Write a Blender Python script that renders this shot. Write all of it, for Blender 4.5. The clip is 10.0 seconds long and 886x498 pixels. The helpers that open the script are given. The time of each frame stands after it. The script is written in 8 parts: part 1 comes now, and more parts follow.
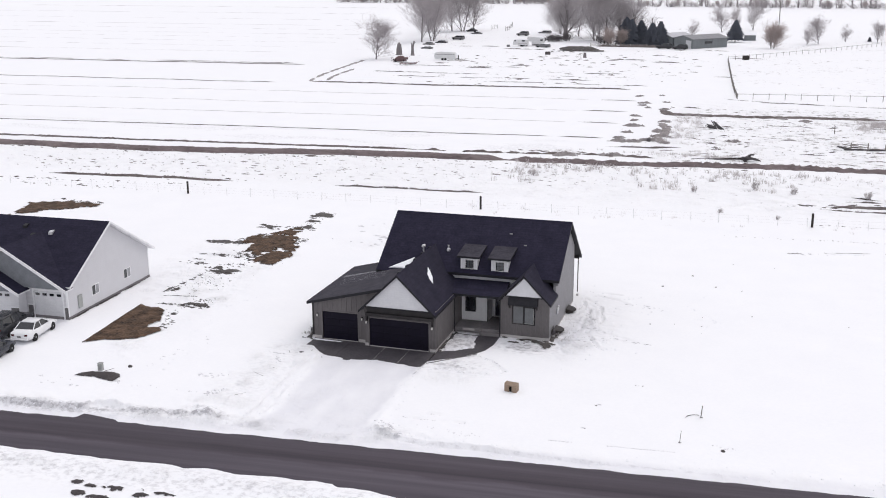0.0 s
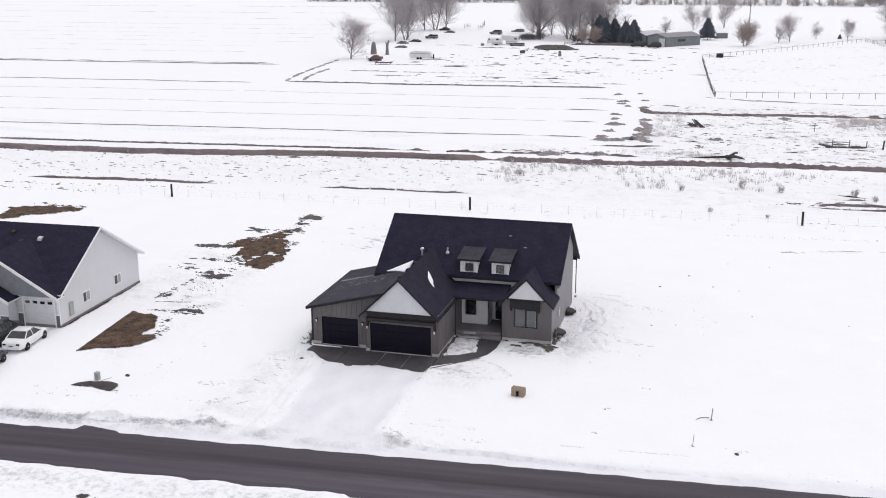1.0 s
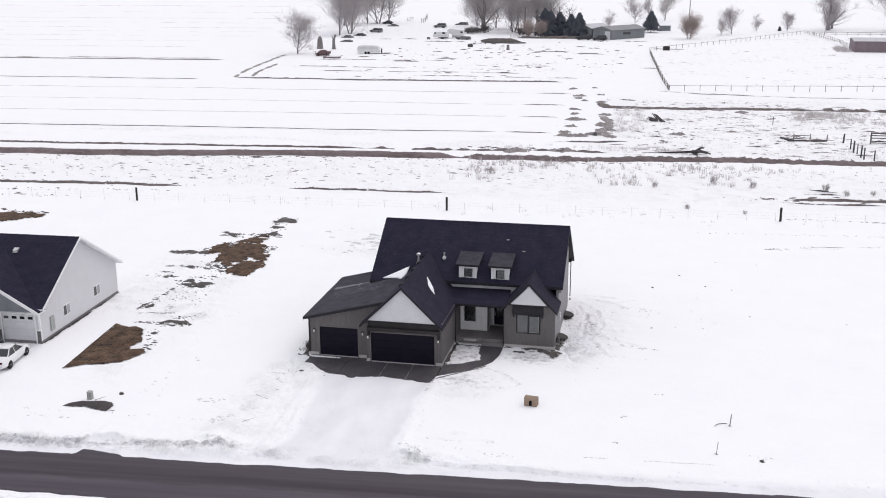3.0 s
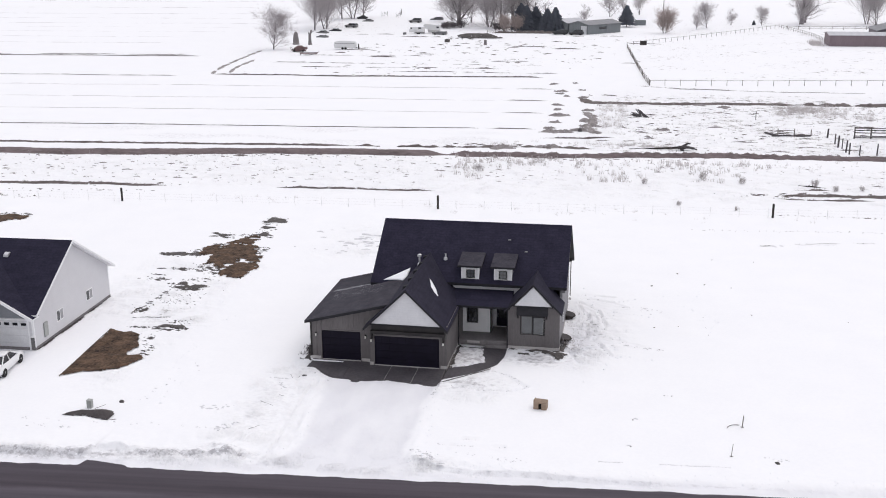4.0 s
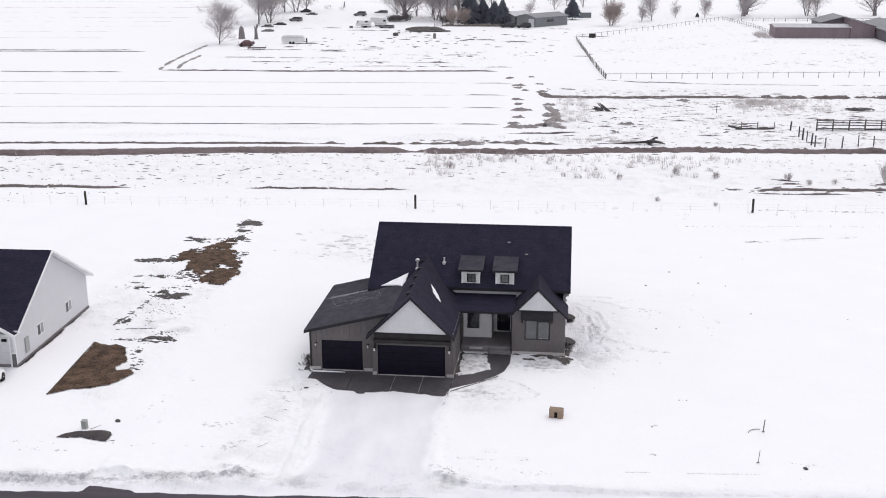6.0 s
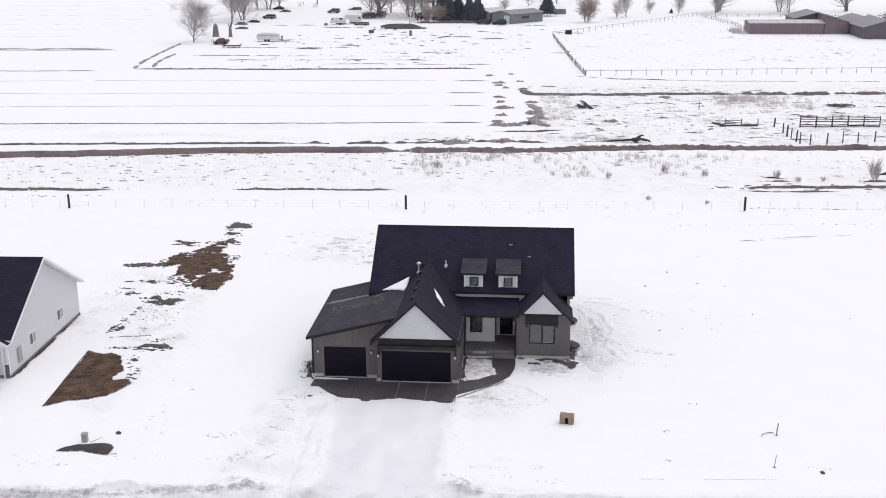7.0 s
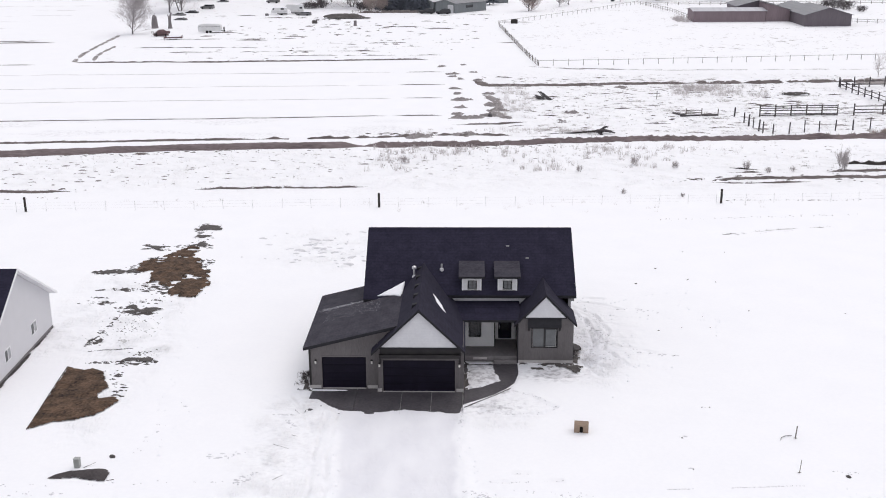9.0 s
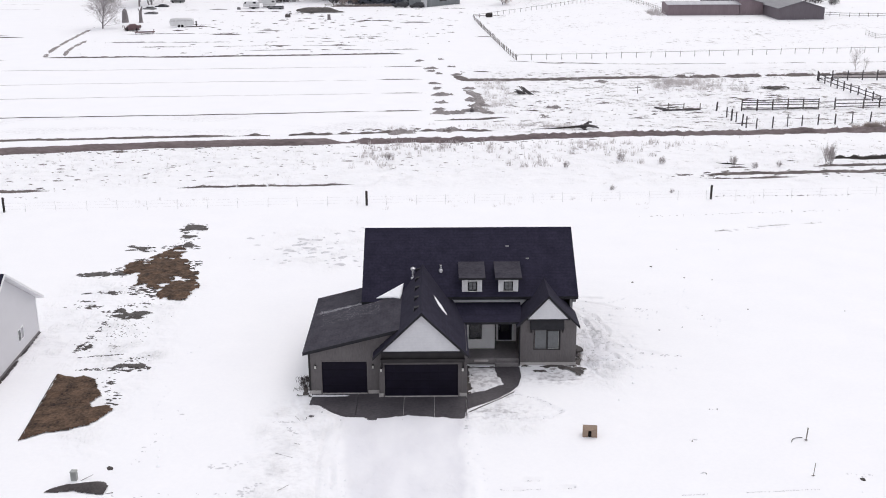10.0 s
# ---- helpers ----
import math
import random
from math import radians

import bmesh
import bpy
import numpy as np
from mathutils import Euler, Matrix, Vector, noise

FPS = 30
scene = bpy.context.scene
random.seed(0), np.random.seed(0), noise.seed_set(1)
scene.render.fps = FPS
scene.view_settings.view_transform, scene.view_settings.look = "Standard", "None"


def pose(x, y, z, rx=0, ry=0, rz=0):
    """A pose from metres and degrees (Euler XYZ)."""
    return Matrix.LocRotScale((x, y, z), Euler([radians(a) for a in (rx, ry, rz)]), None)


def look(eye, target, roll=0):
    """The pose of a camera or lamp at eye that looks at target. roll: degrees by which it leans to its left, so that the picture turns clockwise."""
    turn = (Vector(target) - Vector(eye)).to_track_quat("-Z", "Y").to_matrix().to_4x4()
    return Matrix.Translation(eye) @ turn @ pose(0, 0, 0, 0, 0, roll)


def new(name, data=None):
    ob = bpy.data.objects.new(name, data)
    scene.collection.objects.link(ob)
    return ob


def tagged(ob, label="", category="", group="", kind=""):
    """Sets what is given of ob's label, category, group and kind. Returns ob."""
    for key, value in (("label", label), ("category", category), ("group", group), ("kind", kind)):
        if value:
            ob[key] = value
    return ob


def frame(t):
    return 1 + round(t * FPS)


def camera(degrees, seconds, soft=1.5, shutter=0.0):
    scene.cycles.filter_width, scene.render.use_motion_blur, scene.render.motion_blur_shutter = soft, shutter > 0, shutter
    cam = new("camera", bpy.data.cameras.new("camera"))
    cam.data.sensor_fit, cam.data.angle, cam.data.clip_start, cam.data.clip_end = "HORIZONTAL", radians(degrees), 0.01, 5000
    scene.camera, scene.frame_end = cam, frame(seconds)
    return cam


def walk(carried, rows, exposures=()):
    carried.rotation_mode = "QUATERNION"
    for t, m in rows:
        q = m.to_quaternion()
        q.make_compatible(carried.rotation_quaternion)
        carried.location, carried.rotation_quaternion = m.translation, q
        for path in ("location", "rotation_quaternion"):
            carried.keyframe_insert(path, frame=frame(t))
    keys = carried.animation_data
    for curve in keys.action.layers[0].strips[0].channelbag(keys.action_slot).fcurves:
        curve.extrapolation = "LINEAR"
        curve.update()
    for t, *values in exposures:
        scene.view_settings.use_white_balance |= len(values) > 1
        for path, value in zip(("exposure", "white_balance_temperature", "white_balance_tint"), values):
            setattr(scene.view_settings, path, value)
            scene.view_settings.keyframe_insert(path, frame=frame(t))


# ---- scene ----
cam = camera(45.1, 10.0, 1.0)
PATH = [
    (0, (23.799, -73.401, 29.335), (23.231, -71.558, 28.807), -0.2),
    (0.5, (22.482, -73.227, 29.365), (21.941, -71.376, 28.834), -0.2),
    (1, (21.116, -73.083, 29.426), (20.604, -71.224, 28.895), -0.3),
    (1.5, (19.767, -72.913, 29.502), (19.286, -71.047, 28.967), -0.3),
    (2, (18.414, -72.693, 29.626), (17.963, -70.82, 29.089), -0.3),
    (2.5, (17.047, -72.413, 29.787), (16.626, -70.534, 29.246), -0.3),
    (4, (13.121, -71.411, 30.145), (12.782, -69.52, 29.589), -0.3),
    (4.5, (11.805, -71.011, 30.201), (11.495, -69.117, 29.64), -0.4),
    (5, (10.509, -70.6, 30.23), (10.23, -68.702, 29.665), -0.4),
    (5.5, (9.239, -70.13, 30.289), (8.99, -68.229, 29.721), -0.3),
    (7, (5.466, -68.508, 30.505), (5.3, -66.6, 29.928), -0.3),
    (7.5, (4.24, -67.895, 30.587), (4.105, -65.987, 30.003), -0.3),
    (8, (3.058, -67.216, 30.615), (2.953, -65.307, 30.026), -0.3),
    (8.5, (1.904, -66.54, 30.65), (1.828, -64.631, 30.057), -0.3),
    (9, (0.727, -65.853, 30.752), (0.684, -63.945, 30.154), -0.3),
    (9.5, (-0.391, -65.074, 30.768), (-0.404, -63.167, 30.165), -0.3),
    (10, (-1.473, -64.296, 30.836), (-1.458, -62.392, 30.226), -0.2),
]
walk(cam, [(t, look(eye, target, roll)) for t, eye, target, roll in PATH], [(0.0, 0.24, 6500, 11.5)])
SKY, SUN = 1.02, 0.55

# ---- world and light ----
world = bpy.data.worlds.new("overcast_sky")
scene.world = world
world.use_nodes = True
wn, wl = world.node_tree.nodes, world.node_tree.links
bg = wn["Background"]
sky = wn.new("ShaderNodeTexSky")
sky.sky_type = "NISHITA"
sky.sun_disc = False
sky.sun_elevation, sky.sun_rotation = radians(58), radians(36)
sky.air_density, sky.dust_density, sky.ozone_density = 1.2, 4.0, 1.0
dim = wn.new("ShaderNodeVectorMath")
dim.operation = "SCALE"
dim.inputs[3].default_value = 0.10
cloud = wn.new("ShaderNodeMix")
cloud.data_type = "RGBA"
cloud.inputs[0].default_value = 0.8
cloud.inputs[7].default_value = (0.80, 0.80, 0.826, 1)
wl.new(sky.outputs[0], dim.inputs[0])
wl.new(dim.outputs[0], cloud.inputs[6])
wl.new(cloud.outputs[2], bg.inputs[0])
bg.inputs[1].default_value = SKY

sun = new("sun", bpy.data.lights.new("sun", "SUN"))
sun.data.energy, sun.data.angle, sun.data.color = SUN, radians(40), (1.0, 0.97, 0.93)
sun.matrix_world = look((22, 30, 60), (0, 0, 0))


# ---- materials ----
def surf(name, c1, c2, rough=0.8, scale=3.0, fine=30.0, mix=0.5, bump=0.0, bscale=40.0, metal=0.0, spec=0.3, rand=0.0, stretch=(1, 1, 1)):
    """A principled surface: colour between c1 and c2 at a coarse and a fine scale, with fine relief."""
    m = bpy.data.materials.new(name)
    m.use_nodes = True
    n, l = m.node_tree.nodes, m.node_tree.links
    p = n["Principled BSDF"]
    tc = n.new("ShaderNodeTexCoord")
    mp = n.new("ShaderNodeMapping")
    mp.inputs["Scale"].default_value = stretch
    l.new(tc.outputs["Object"], mp.inputs[0])
    a, b = n.new("ShaderNodeTexNoise"), n.new("ShaderNodeTexNoise")
    a.inputs["Scale"].default_value, a.inputs["Detail"].default_value = scale, 5
    b.inputs["Scale"].default_value, b.inputs["Detail"].default_value = fine, 4
    l.new(mp.outputs[0], a.inputs["Vector"])
    l.new(mp.outputs[0], b.inputs["Vector"])
    s = n.new("ShaderNodeMath")
    s.operation = "ADD"
    l.new(a.outputs[0], s.inputs[0])
    l.new(b.outputs[0], s.inputs[1])
    r = n.new("ShaderNodeMapRange")
    r.inputs[1].default_value, r.inputs[2].default_value = 1 - 0.45 * mix, 1 + 0.45 * mix
    l.new(s.outputs[0], r.inputs[0])
    c = n.new("ShaderNodeMix")
    c.data_type = "RGBA"
    c.inputs[6].default_value, c.inputs[7].default_value = (*c1, 1), (*c2, 1)
    l.new(r.outputs[0], c.inputs[0])
    out = c.outputs[2]
    if rand:
        oi = n.new("ShaderNodeObjectInfo")
        hv = n.new("ShaderNodeHueSaturation")
        rr = n.new("ShaderNodeMapRange")
        rr.inputs[3].default_value, rr.inputs[4].default_value = 1 - rand, 1 + rand
        l.new(oi.outputs["Random"], rr.inputs[0])
        l.new(rr.outputs[0], hv.inputs["Value"])
        l.new(out, hv.inputs["Color"])
        out = hv.outputs[0]
    l.new(out, p.inputs["Base Color"])
    p.inputs["Roughness"].default_value, p.inputs["Metallic"].default_value = rough, metal
    p.inputs["Specular IOR Level"].default_value = spec
    if bump:
        t = n.new("ShaderNodeTexNoise")
        t.inputs["Scale"].default_value, t.inputs["Detail"].default_value = bscale, 6
        l.new(mp.outputs[0], t.inputs["Vector"])
        k = n.new("ShaderNodeBump")
        k.inputs["Strength"].default_value, k.inputs["Distance"].default_value = 1.0, bump
        l.new(t.outputs[0], k.inputs["Height"])
        l.new(k.outputs[0], p.inputs["Normal"])
    return m


def courses(name, c1, c2, joint, width, height, swap, gap=0.012, rough=0.85, mortar_bump=0.01, slope=1.5, vary=0.85):
    """Courses of shingles or lap boards: rows up the z axis, pieces along x, or along y where swap is set."""
    m = surf(name, c1, c2, rough, 1.2, 6.0, 0.85, spec=0.15)
    n, l = m.node_tree.nodes, m.node_tree.links
    p = n["Principled BSDF"]
    tc = n.new("ShaderNodeTexCoord")
    sp = n.new("ShaderNodeSeparateXYZ")
    cb = n.new("ShaderNodeCombineXYZ")
    sc = n.new("ShaderNodeMath")
    sc.operation = "MULTIPLY"
    sc.inputs[1].default_value = slope
    l.new(tc.outputs["Object"], sp.inputs[0])
    l.new(sp.outputs[1 if swap else 0], cb.inputs[0])
    l.new(sp.outputs[2], sc.inputs[0])
    l.new(sc.outputs[0], cb.inputs[1])
    br = n.new("ShaderNodeTexBrick")
    br.inputs["Scale"].default_value = 1.0
    br.inputs["Brick Width"].default_value, br.inputs["Row Height"].default_value = width, height
    br.inputs["Mortar Size"].default_value, br.inputs["Mortar Smooth"].default_value = gap, 0.3
    br.inputs["Color1"].default_value, br.inputs["Color2"].default_value = (1, 1, 1, 1), (vary, vary, vary, 1)
    br.inputs["Mortar"].default_value = (joint, joint, joint, 1)
    l.new(cb.outputs[0], br.inputs["Vector"])
    mx = n.new("ShaderNodeMix")
    mx.data_type, mx.blend_type = "RGBA", "MULTIPLY"
    mx.inputs[0].default_value = 1.0
    src = p.inputs["Base Color"].links[0].from_socket
    l.new(src, mx.inputs[6])
    l.new(br.outputs["Color"], mx.inputs[7])
    l.new(mx.outputs[2], p.inputs["Base Color"])
    k = n.new("ShaderNodeBump")
    k.inputs["Strength"].default_value, k.inputs["Distance"].default_value = 1.0, mortar_bump
    l.new(br.outputs["Color"], k.inputs["Height"])
    l.new(k.outputs[0], p.inputs["Normal"])
    return m


def snow_ground():
    """Snow with grass and soil showing through where the attribute 'rough' is high."""
    m = surf("snow_field", (0.862, 0.865, 0.892), (0.90, 0.90, 0.918), 0.75, 0.25, 4.0, 0.8, 0.02, 3.0, spec=0.2)
    n, l = m.node_tree.nodes, m.node_tree.links
    p = n["Principled BSDF"]
    src = p.inputs["Base Color"].links[0].from_socket
    at = n.new("ShaderNodeAttribute")
    at.attribute_name = "rough"
    pk = n.new("ShaderNodeAttribute")
    pk.attribute_name = "packed"
    tc = n.new("ShaderNodeTexCoord")
    mp = n.new("ShaderNodeMapping")
    mp.inputs["Scale"].default_value = (0.7, 1.0, 1.0)
    l.new(tc.outputs["Object"], mp.inputs[0])
    a = n.new("ShaderNodeTexNoise")
    a.inputs["Scale"].default_value, a.inputs["Detail"].default_value, a.inputs["Roughness"].default_value = 0.75, 10, 0.72
    l.new(mp.outputs[0], a.inputs["Vector"])
    th = n.new("ShaderNodeMath")
    th.operation = "MULTIPLY_ADD"
    th.inputs[1].default_value, th.inputs[2].default_value = -0.26, 0.76
    l.new(at.outputs["Fac"], th.inputs[0])
    df = n.new("ShaderNodeMath")
    df.operation = "SUBTRACT"
    l.new(a.outputs[0], df.inputs[0])
    l.new(th.outputs[0], df.inputs[1])
    rp = n.new("ShaderNodeMapRange")
    rp.inputs[1].default_value, rp.inputs[2].default_value = 0.0, 0.07
    l.new(df.outputs[0], rp.inputs[0])
    gr = n.new("ShaderNodeTexNoise")
    gr.inputs["Scale"].default_value, gr.inputs["Detail"].default_value = 2.5, 5
    l.new(tc.outputs["Object"], gr.inputs["Vector"])
    gc = n.new("ShaderNodeMix")
    gc.data_type = "RGBA"
    gc.inputs[6].default_value, gc.inputs[7].default_value = (0.09, 0.075, 0.07, 1), (0.28, 0.245, 0.23, 1)
    l.new(gr.outputs[0], gc.inputs[0])
    dk = n.new("ShaderNodeMix")
    dk.data_type = "RGBA"
    dk.inputs[7].default_value = (0.755, 0.755, 0.795, 1)
    l.new(pk.outputs["Fac"], dk.inputs[0])
    l.new(src, dk.inputs[6])
    mx = n.new("ShaderNodeMix")
    mx.data_type = "RGBA"
    l.new(rp.outputs[0], mx.inputs[0])
    l.new(dk.outputs[2], mx.inputs[6])
    l.new(gc.outputs[2], mx.inputs[7])
    l.new(mx.outputs[2], p.inputs["Base Color"])
    # grey of ploughed and trodden snow: dirt, plus relief shade put into colour
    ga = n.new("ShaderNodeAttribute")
    ga.attribute_name = "grit_shade"
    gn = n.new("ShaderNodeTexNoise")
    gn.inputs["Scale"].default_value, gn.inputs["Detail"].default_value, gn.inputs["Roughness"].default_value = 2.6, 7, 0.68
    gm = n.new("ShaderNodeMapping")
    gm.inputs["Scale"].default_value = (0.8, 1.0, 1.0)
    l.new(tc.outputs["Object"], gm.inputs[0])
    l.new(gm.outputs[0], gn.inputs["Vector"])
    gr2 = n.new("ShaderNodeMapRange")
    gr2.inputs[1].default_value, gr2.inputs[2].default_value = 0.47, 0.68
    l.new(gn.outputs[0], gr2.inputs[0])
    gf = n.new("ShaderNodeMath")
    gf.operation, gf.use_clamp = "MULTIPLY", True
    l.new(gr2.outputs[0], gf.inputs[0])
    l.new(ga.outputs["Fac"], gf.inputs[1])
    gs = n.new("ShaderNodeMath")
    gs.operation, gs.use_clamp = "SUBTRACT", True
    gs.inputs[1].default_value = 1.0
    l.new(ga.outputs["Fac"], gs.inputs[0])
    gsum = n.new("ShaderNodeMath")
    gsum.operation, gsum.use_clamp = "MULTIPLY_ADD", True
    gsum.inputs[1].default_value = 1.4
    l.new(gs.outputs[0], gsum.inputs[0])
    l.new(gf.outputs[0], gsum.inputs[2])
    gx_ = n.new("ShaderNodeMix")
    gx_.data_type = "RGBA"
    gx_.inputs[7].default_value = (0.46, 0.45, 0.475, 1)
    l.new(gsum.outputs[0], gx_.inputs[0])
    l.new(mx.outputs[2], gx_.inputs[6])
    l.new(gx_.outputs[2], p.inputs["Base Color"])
    # trodden, crusted snow
    td = n.new("ShaderNodeAttribute")
    td.attribute_name = "trod"
    f1, f2 = n.new("ShaderNodeTexNoise"), n.new("ShaderNodeTexNoise")
    f1.inputs["Scale"].default_value, f1.inputs["Detail"].default_value, f1.inputs["Roughness"].default_value = 1.7, 7, 0.64
    f2.inputs["Scale"].default_value, f2.inputs["Detail"].default_value = 0.5, 3
    lay = n.new("ShaderNodeMapping")
    lay.inputs["Rotation"].default_value = (0, 0, 0.25)
    lay.inputs["Scale"].default_value = (1.9, 0.8, 1)
    l.new(tc.outputs["Object"], lay.inputs[0])
    l.new(lay.outputs[0], f1.inputs["Vector"])
    l.new(tc.outputs["Object"], f2.inputs["Vector"])
    some = n.new("ShaderNodeMapRange")
    some.inputs[1].default_value, some.inputs[2].default_value = 0.42, 0.66
    l.new(f2.outputs[0], some.inputs[0])
    amt = n.new("ShaderNodeMath")
    amt.operation = "MULTIPLY"
    l.new(some.outputs[0], amt.inputs[0])
    l.new(td.outputs["Fac"], amt.inputs[1])
    ad = n.new("ShaderNodeMath")
    ad.operation = "MULTIPLY"
    l.new(f1.outputs[0], ad.inputs[0])
    l.new(amt.outputs[0], ad.inputs[1])
    bp = n.new("ShaderNodeBump")
    bp.inputs["Strength"].default_value, bp.inputs["Distance"].default_value = 1.0, 0.60
    l.new(ad.outputs[0], bp.inputs["Height"])
    l.new(bp.outputs[0], p.inputs["Normal"])
    return m


M_SNOW = snow_ground()
M_SNOWCAP = surf("snow_cap", (0.84, 0.85, 0.89), (0.90, 0.90, 0.925), 0.7, 2, 12, 0.6, 0.01, 12)
M_ASPHALT = surf("wet_asphalt", (0.050, 0.043, 0.054), (0.092, 0.080, 0.097), 0.7, 0.50, 1.7, 0.55, 0.004, 60, spec=0.2, stretch=(0.02, 1, 1))


def lane_bands(m):
    """Wheel-worn lanes: a darker, browner band beside the crown and a paler lane on one side."""
    n, l = m.node_tree.nodes, m.node_tree.links
    p = n["Principled BSDF"]
    src = p.inputs["Base Color"].links[0].from_socket
    tc = n.new("ShaderNodeTexCoord")
    sp = n.new("ShaderNodeSeparateXYZ")
    l.new(tc.outputs["Object"], sp.inputs[0])
    nz = n.new("ShaderNodeTexNoise")
    nz.inputs["Scale"].default_value, nz.inputs["Detail"].default_value = 0.22, 4
    l.new(tc.outputs["Object"], nz.inputs["Vector"])
    ad = n.new("ShaderNodeMath")
    ad.operation = "MULTIPLY_ADD"
    ad.inputs[1].default_value = 1.3
    l.new(nz.outputs[0], ad.inputs[0])
    l.new(sp.outputs[1], ad.inputs[2])
    rp = n.new("ShaderNodeValToRGB")
    rm = n.new("ShaderNodeMapRange")
    rm.inputs[1].default_value, rm.inputs[2].default_value = -2.4, 3.6
    l.new(ad.outputs[0], rm.inputs[0])
    l.new(rm.outputs[0], rp.inputs[0])
    el = rp.color_ramp.elements
    el[0].position, el[0].color = 0.0, (1.12, 1.12, 1.13, 1)
    el[1].position, el[1].color = 1.0, (0.98, 0.97, 0.97, 1)
    for pos, v in ((0.40, (1.14, 1.13, 1.14)), (0.45, (0.78, 0.74, 0.76)), (0.60, (0.80, 0.76, 0.78)), (0.70, (1.0, 0.97, 0.98))):
        el.new(pos).color = (*v, 1)
    mx = n.new("ShaderNodeMix")
    mx.data_type, mx.blend_type = "RGBA", "MULTIPLY"
    mx.inputs[0].default_value = 1.0
    l.new(src, mx.inputs[6])
    l.new(rp.outputs[0], mx.inputs[7])
    l.new(mx.outputs[2], p.inputs["Base Color"])


lane_bands(M_ASPHALT)
M_CONCRETE = surf("wet_concrete", (0.040, 0.036, 0.043), (0.102, 0.094, 0.103), 0.55, 0.7, 5, 0.9, 0.003, 40)
M_FOUND = surf("pale_concrete", (0.36, 0.34, 0.34), (0.50, 0.48, 0.47), 0.85, 1.5, 20, 0.7, 0.003, 40)
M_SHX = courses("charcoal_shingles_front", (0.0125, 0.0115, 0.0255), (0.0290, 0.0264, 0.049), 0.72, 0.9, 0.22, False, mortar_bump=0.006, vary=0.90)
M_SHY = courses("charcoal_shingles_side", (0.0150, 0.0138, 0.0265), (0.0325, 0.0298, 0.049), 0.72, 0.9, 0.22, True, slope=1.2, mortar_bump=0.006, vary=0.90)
# paler shingles for the low-pitched shed and dormer roofs
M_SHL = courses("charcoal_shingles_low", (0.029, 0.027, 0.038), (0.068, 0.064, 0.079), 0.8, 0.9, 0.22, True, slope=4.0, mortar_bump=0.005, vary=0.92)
M_FASCIA = surf("black_fascia", (0.008, 0.008, 0.012), (0.018, 0.017, 0.022), 0.6, 3, 30, 0.5)
M_TAUPE = surf("taupe_board_siding", (0.115, 0.1055, 0.108), (0.152, 0.1405, 0.143), 0.7, 1.0, 14, 0.6, 0.002, 30, stretch=(1, 1, 0.25), rand=0.06)
M_WHITE = courses("white_lap_siding", (0.58, 0.58, 0.605), (0.66, 0.66, 0.68), 0.95, 6.0, 0.18, False, gap=0.012, rough=0.6, slope=1.0, vary=0.985)
M_WHITEB = surf("white_board_siding", (0.64, 0.64, 0.65), (0.74, 0.74, 0.75), 0.6, 1, 12, 0.5, 0.002, 20)
# gable-side siding: brighter light on that side put into a paler grey
M_SIDELIT = courses("side_lit_lap_siding", (0.225, 0.22, 0.233), (0.285, 0.28, 0.293), 0.82, 6.0, 0.18, True, gap=0.012, rough=0.65, slope=1.0, vary=0.985)
M_NBWALL = courses("off_white_lap_siding", (0.60, 0.595, 0.62), (0.64, 0.635, 0.66), 0.95, 6.0, 0.18, True, gap=0.01, rough=0.65, slope=1.0, vary=0.99, mortar_bump=0.003)
M_NBGABLE = surf("blue_grey_shake_siding", (0.16, 0.17, 0.19), (0.23, 0.24, 0.26), 0.7, 2, 16, 0.6, 0.004, 12)
M_NBTRIM = surf("white_trim", (0.74, 0.74, 0.76), (0.82, 0.82, 0.83), 0.5, 1, 12, 0.4)
M_NBDOOR = surf("white_steel_door", (0.60, 0.60, 0.62), (0.68, 0.68, 0.70), 0.4, 1, 12, 0.4)
M_STONE = surf("grey_stone_veneer", (0.07, 0.07, 0.075), (0.20, 0.19, 0.19), 0.9, 4, 14, 1.0, 0.01, 8)
M_BLACKDOOR = surf("black_steel_door", (0.0036, 0.0028, 0.0082), (0.0100, 0.0080, 0.019), 0.55, 1.2, 14, 0.8, spec=0.15, rand=0.1)
M_DARKTRIM = surf("dark_brown_trim", (0.016, 0.014, 0.016), (0.032, 0.029, 0.030), 0.6, 2, 18, 0.6)
M_METAL = surf("galvanised_metal", (0.50, 0.50, 0.52), (0.68, 0.68, 0.70), 0.4, 6, 40, 0.6, metal=0.6)
M_LAMP = surf("frosted_glass_shade", (0.55, 0.53, 0.50), (0.75, 0.73, 0.70), 0.3, 6, 40, 0.5)
M_SOIL = surf("bare_brown_soil", (0.019, 0.013, 0.010), (0.146, 0.091, 0.060), 0.95, 1.1, 5, 0.62, 0.04, 6, stretch=(1.1, 1.0, 1))
M_SOILG = surf("dark_grey_gravel", (0.042, 0.038, 0.038), (0.15, 0.137, 0.132), 0.95, 1.2, 9, 1.0, 0.03, 7)
M_BANK = surf("dead_grass_bank", (0.068, 0.056, 0.055), (0.215, 0.186, 0.180), 0.95, 0.5, 3.0, 1.0, 0.05, 4, stretch=(0.5, 1, 1))


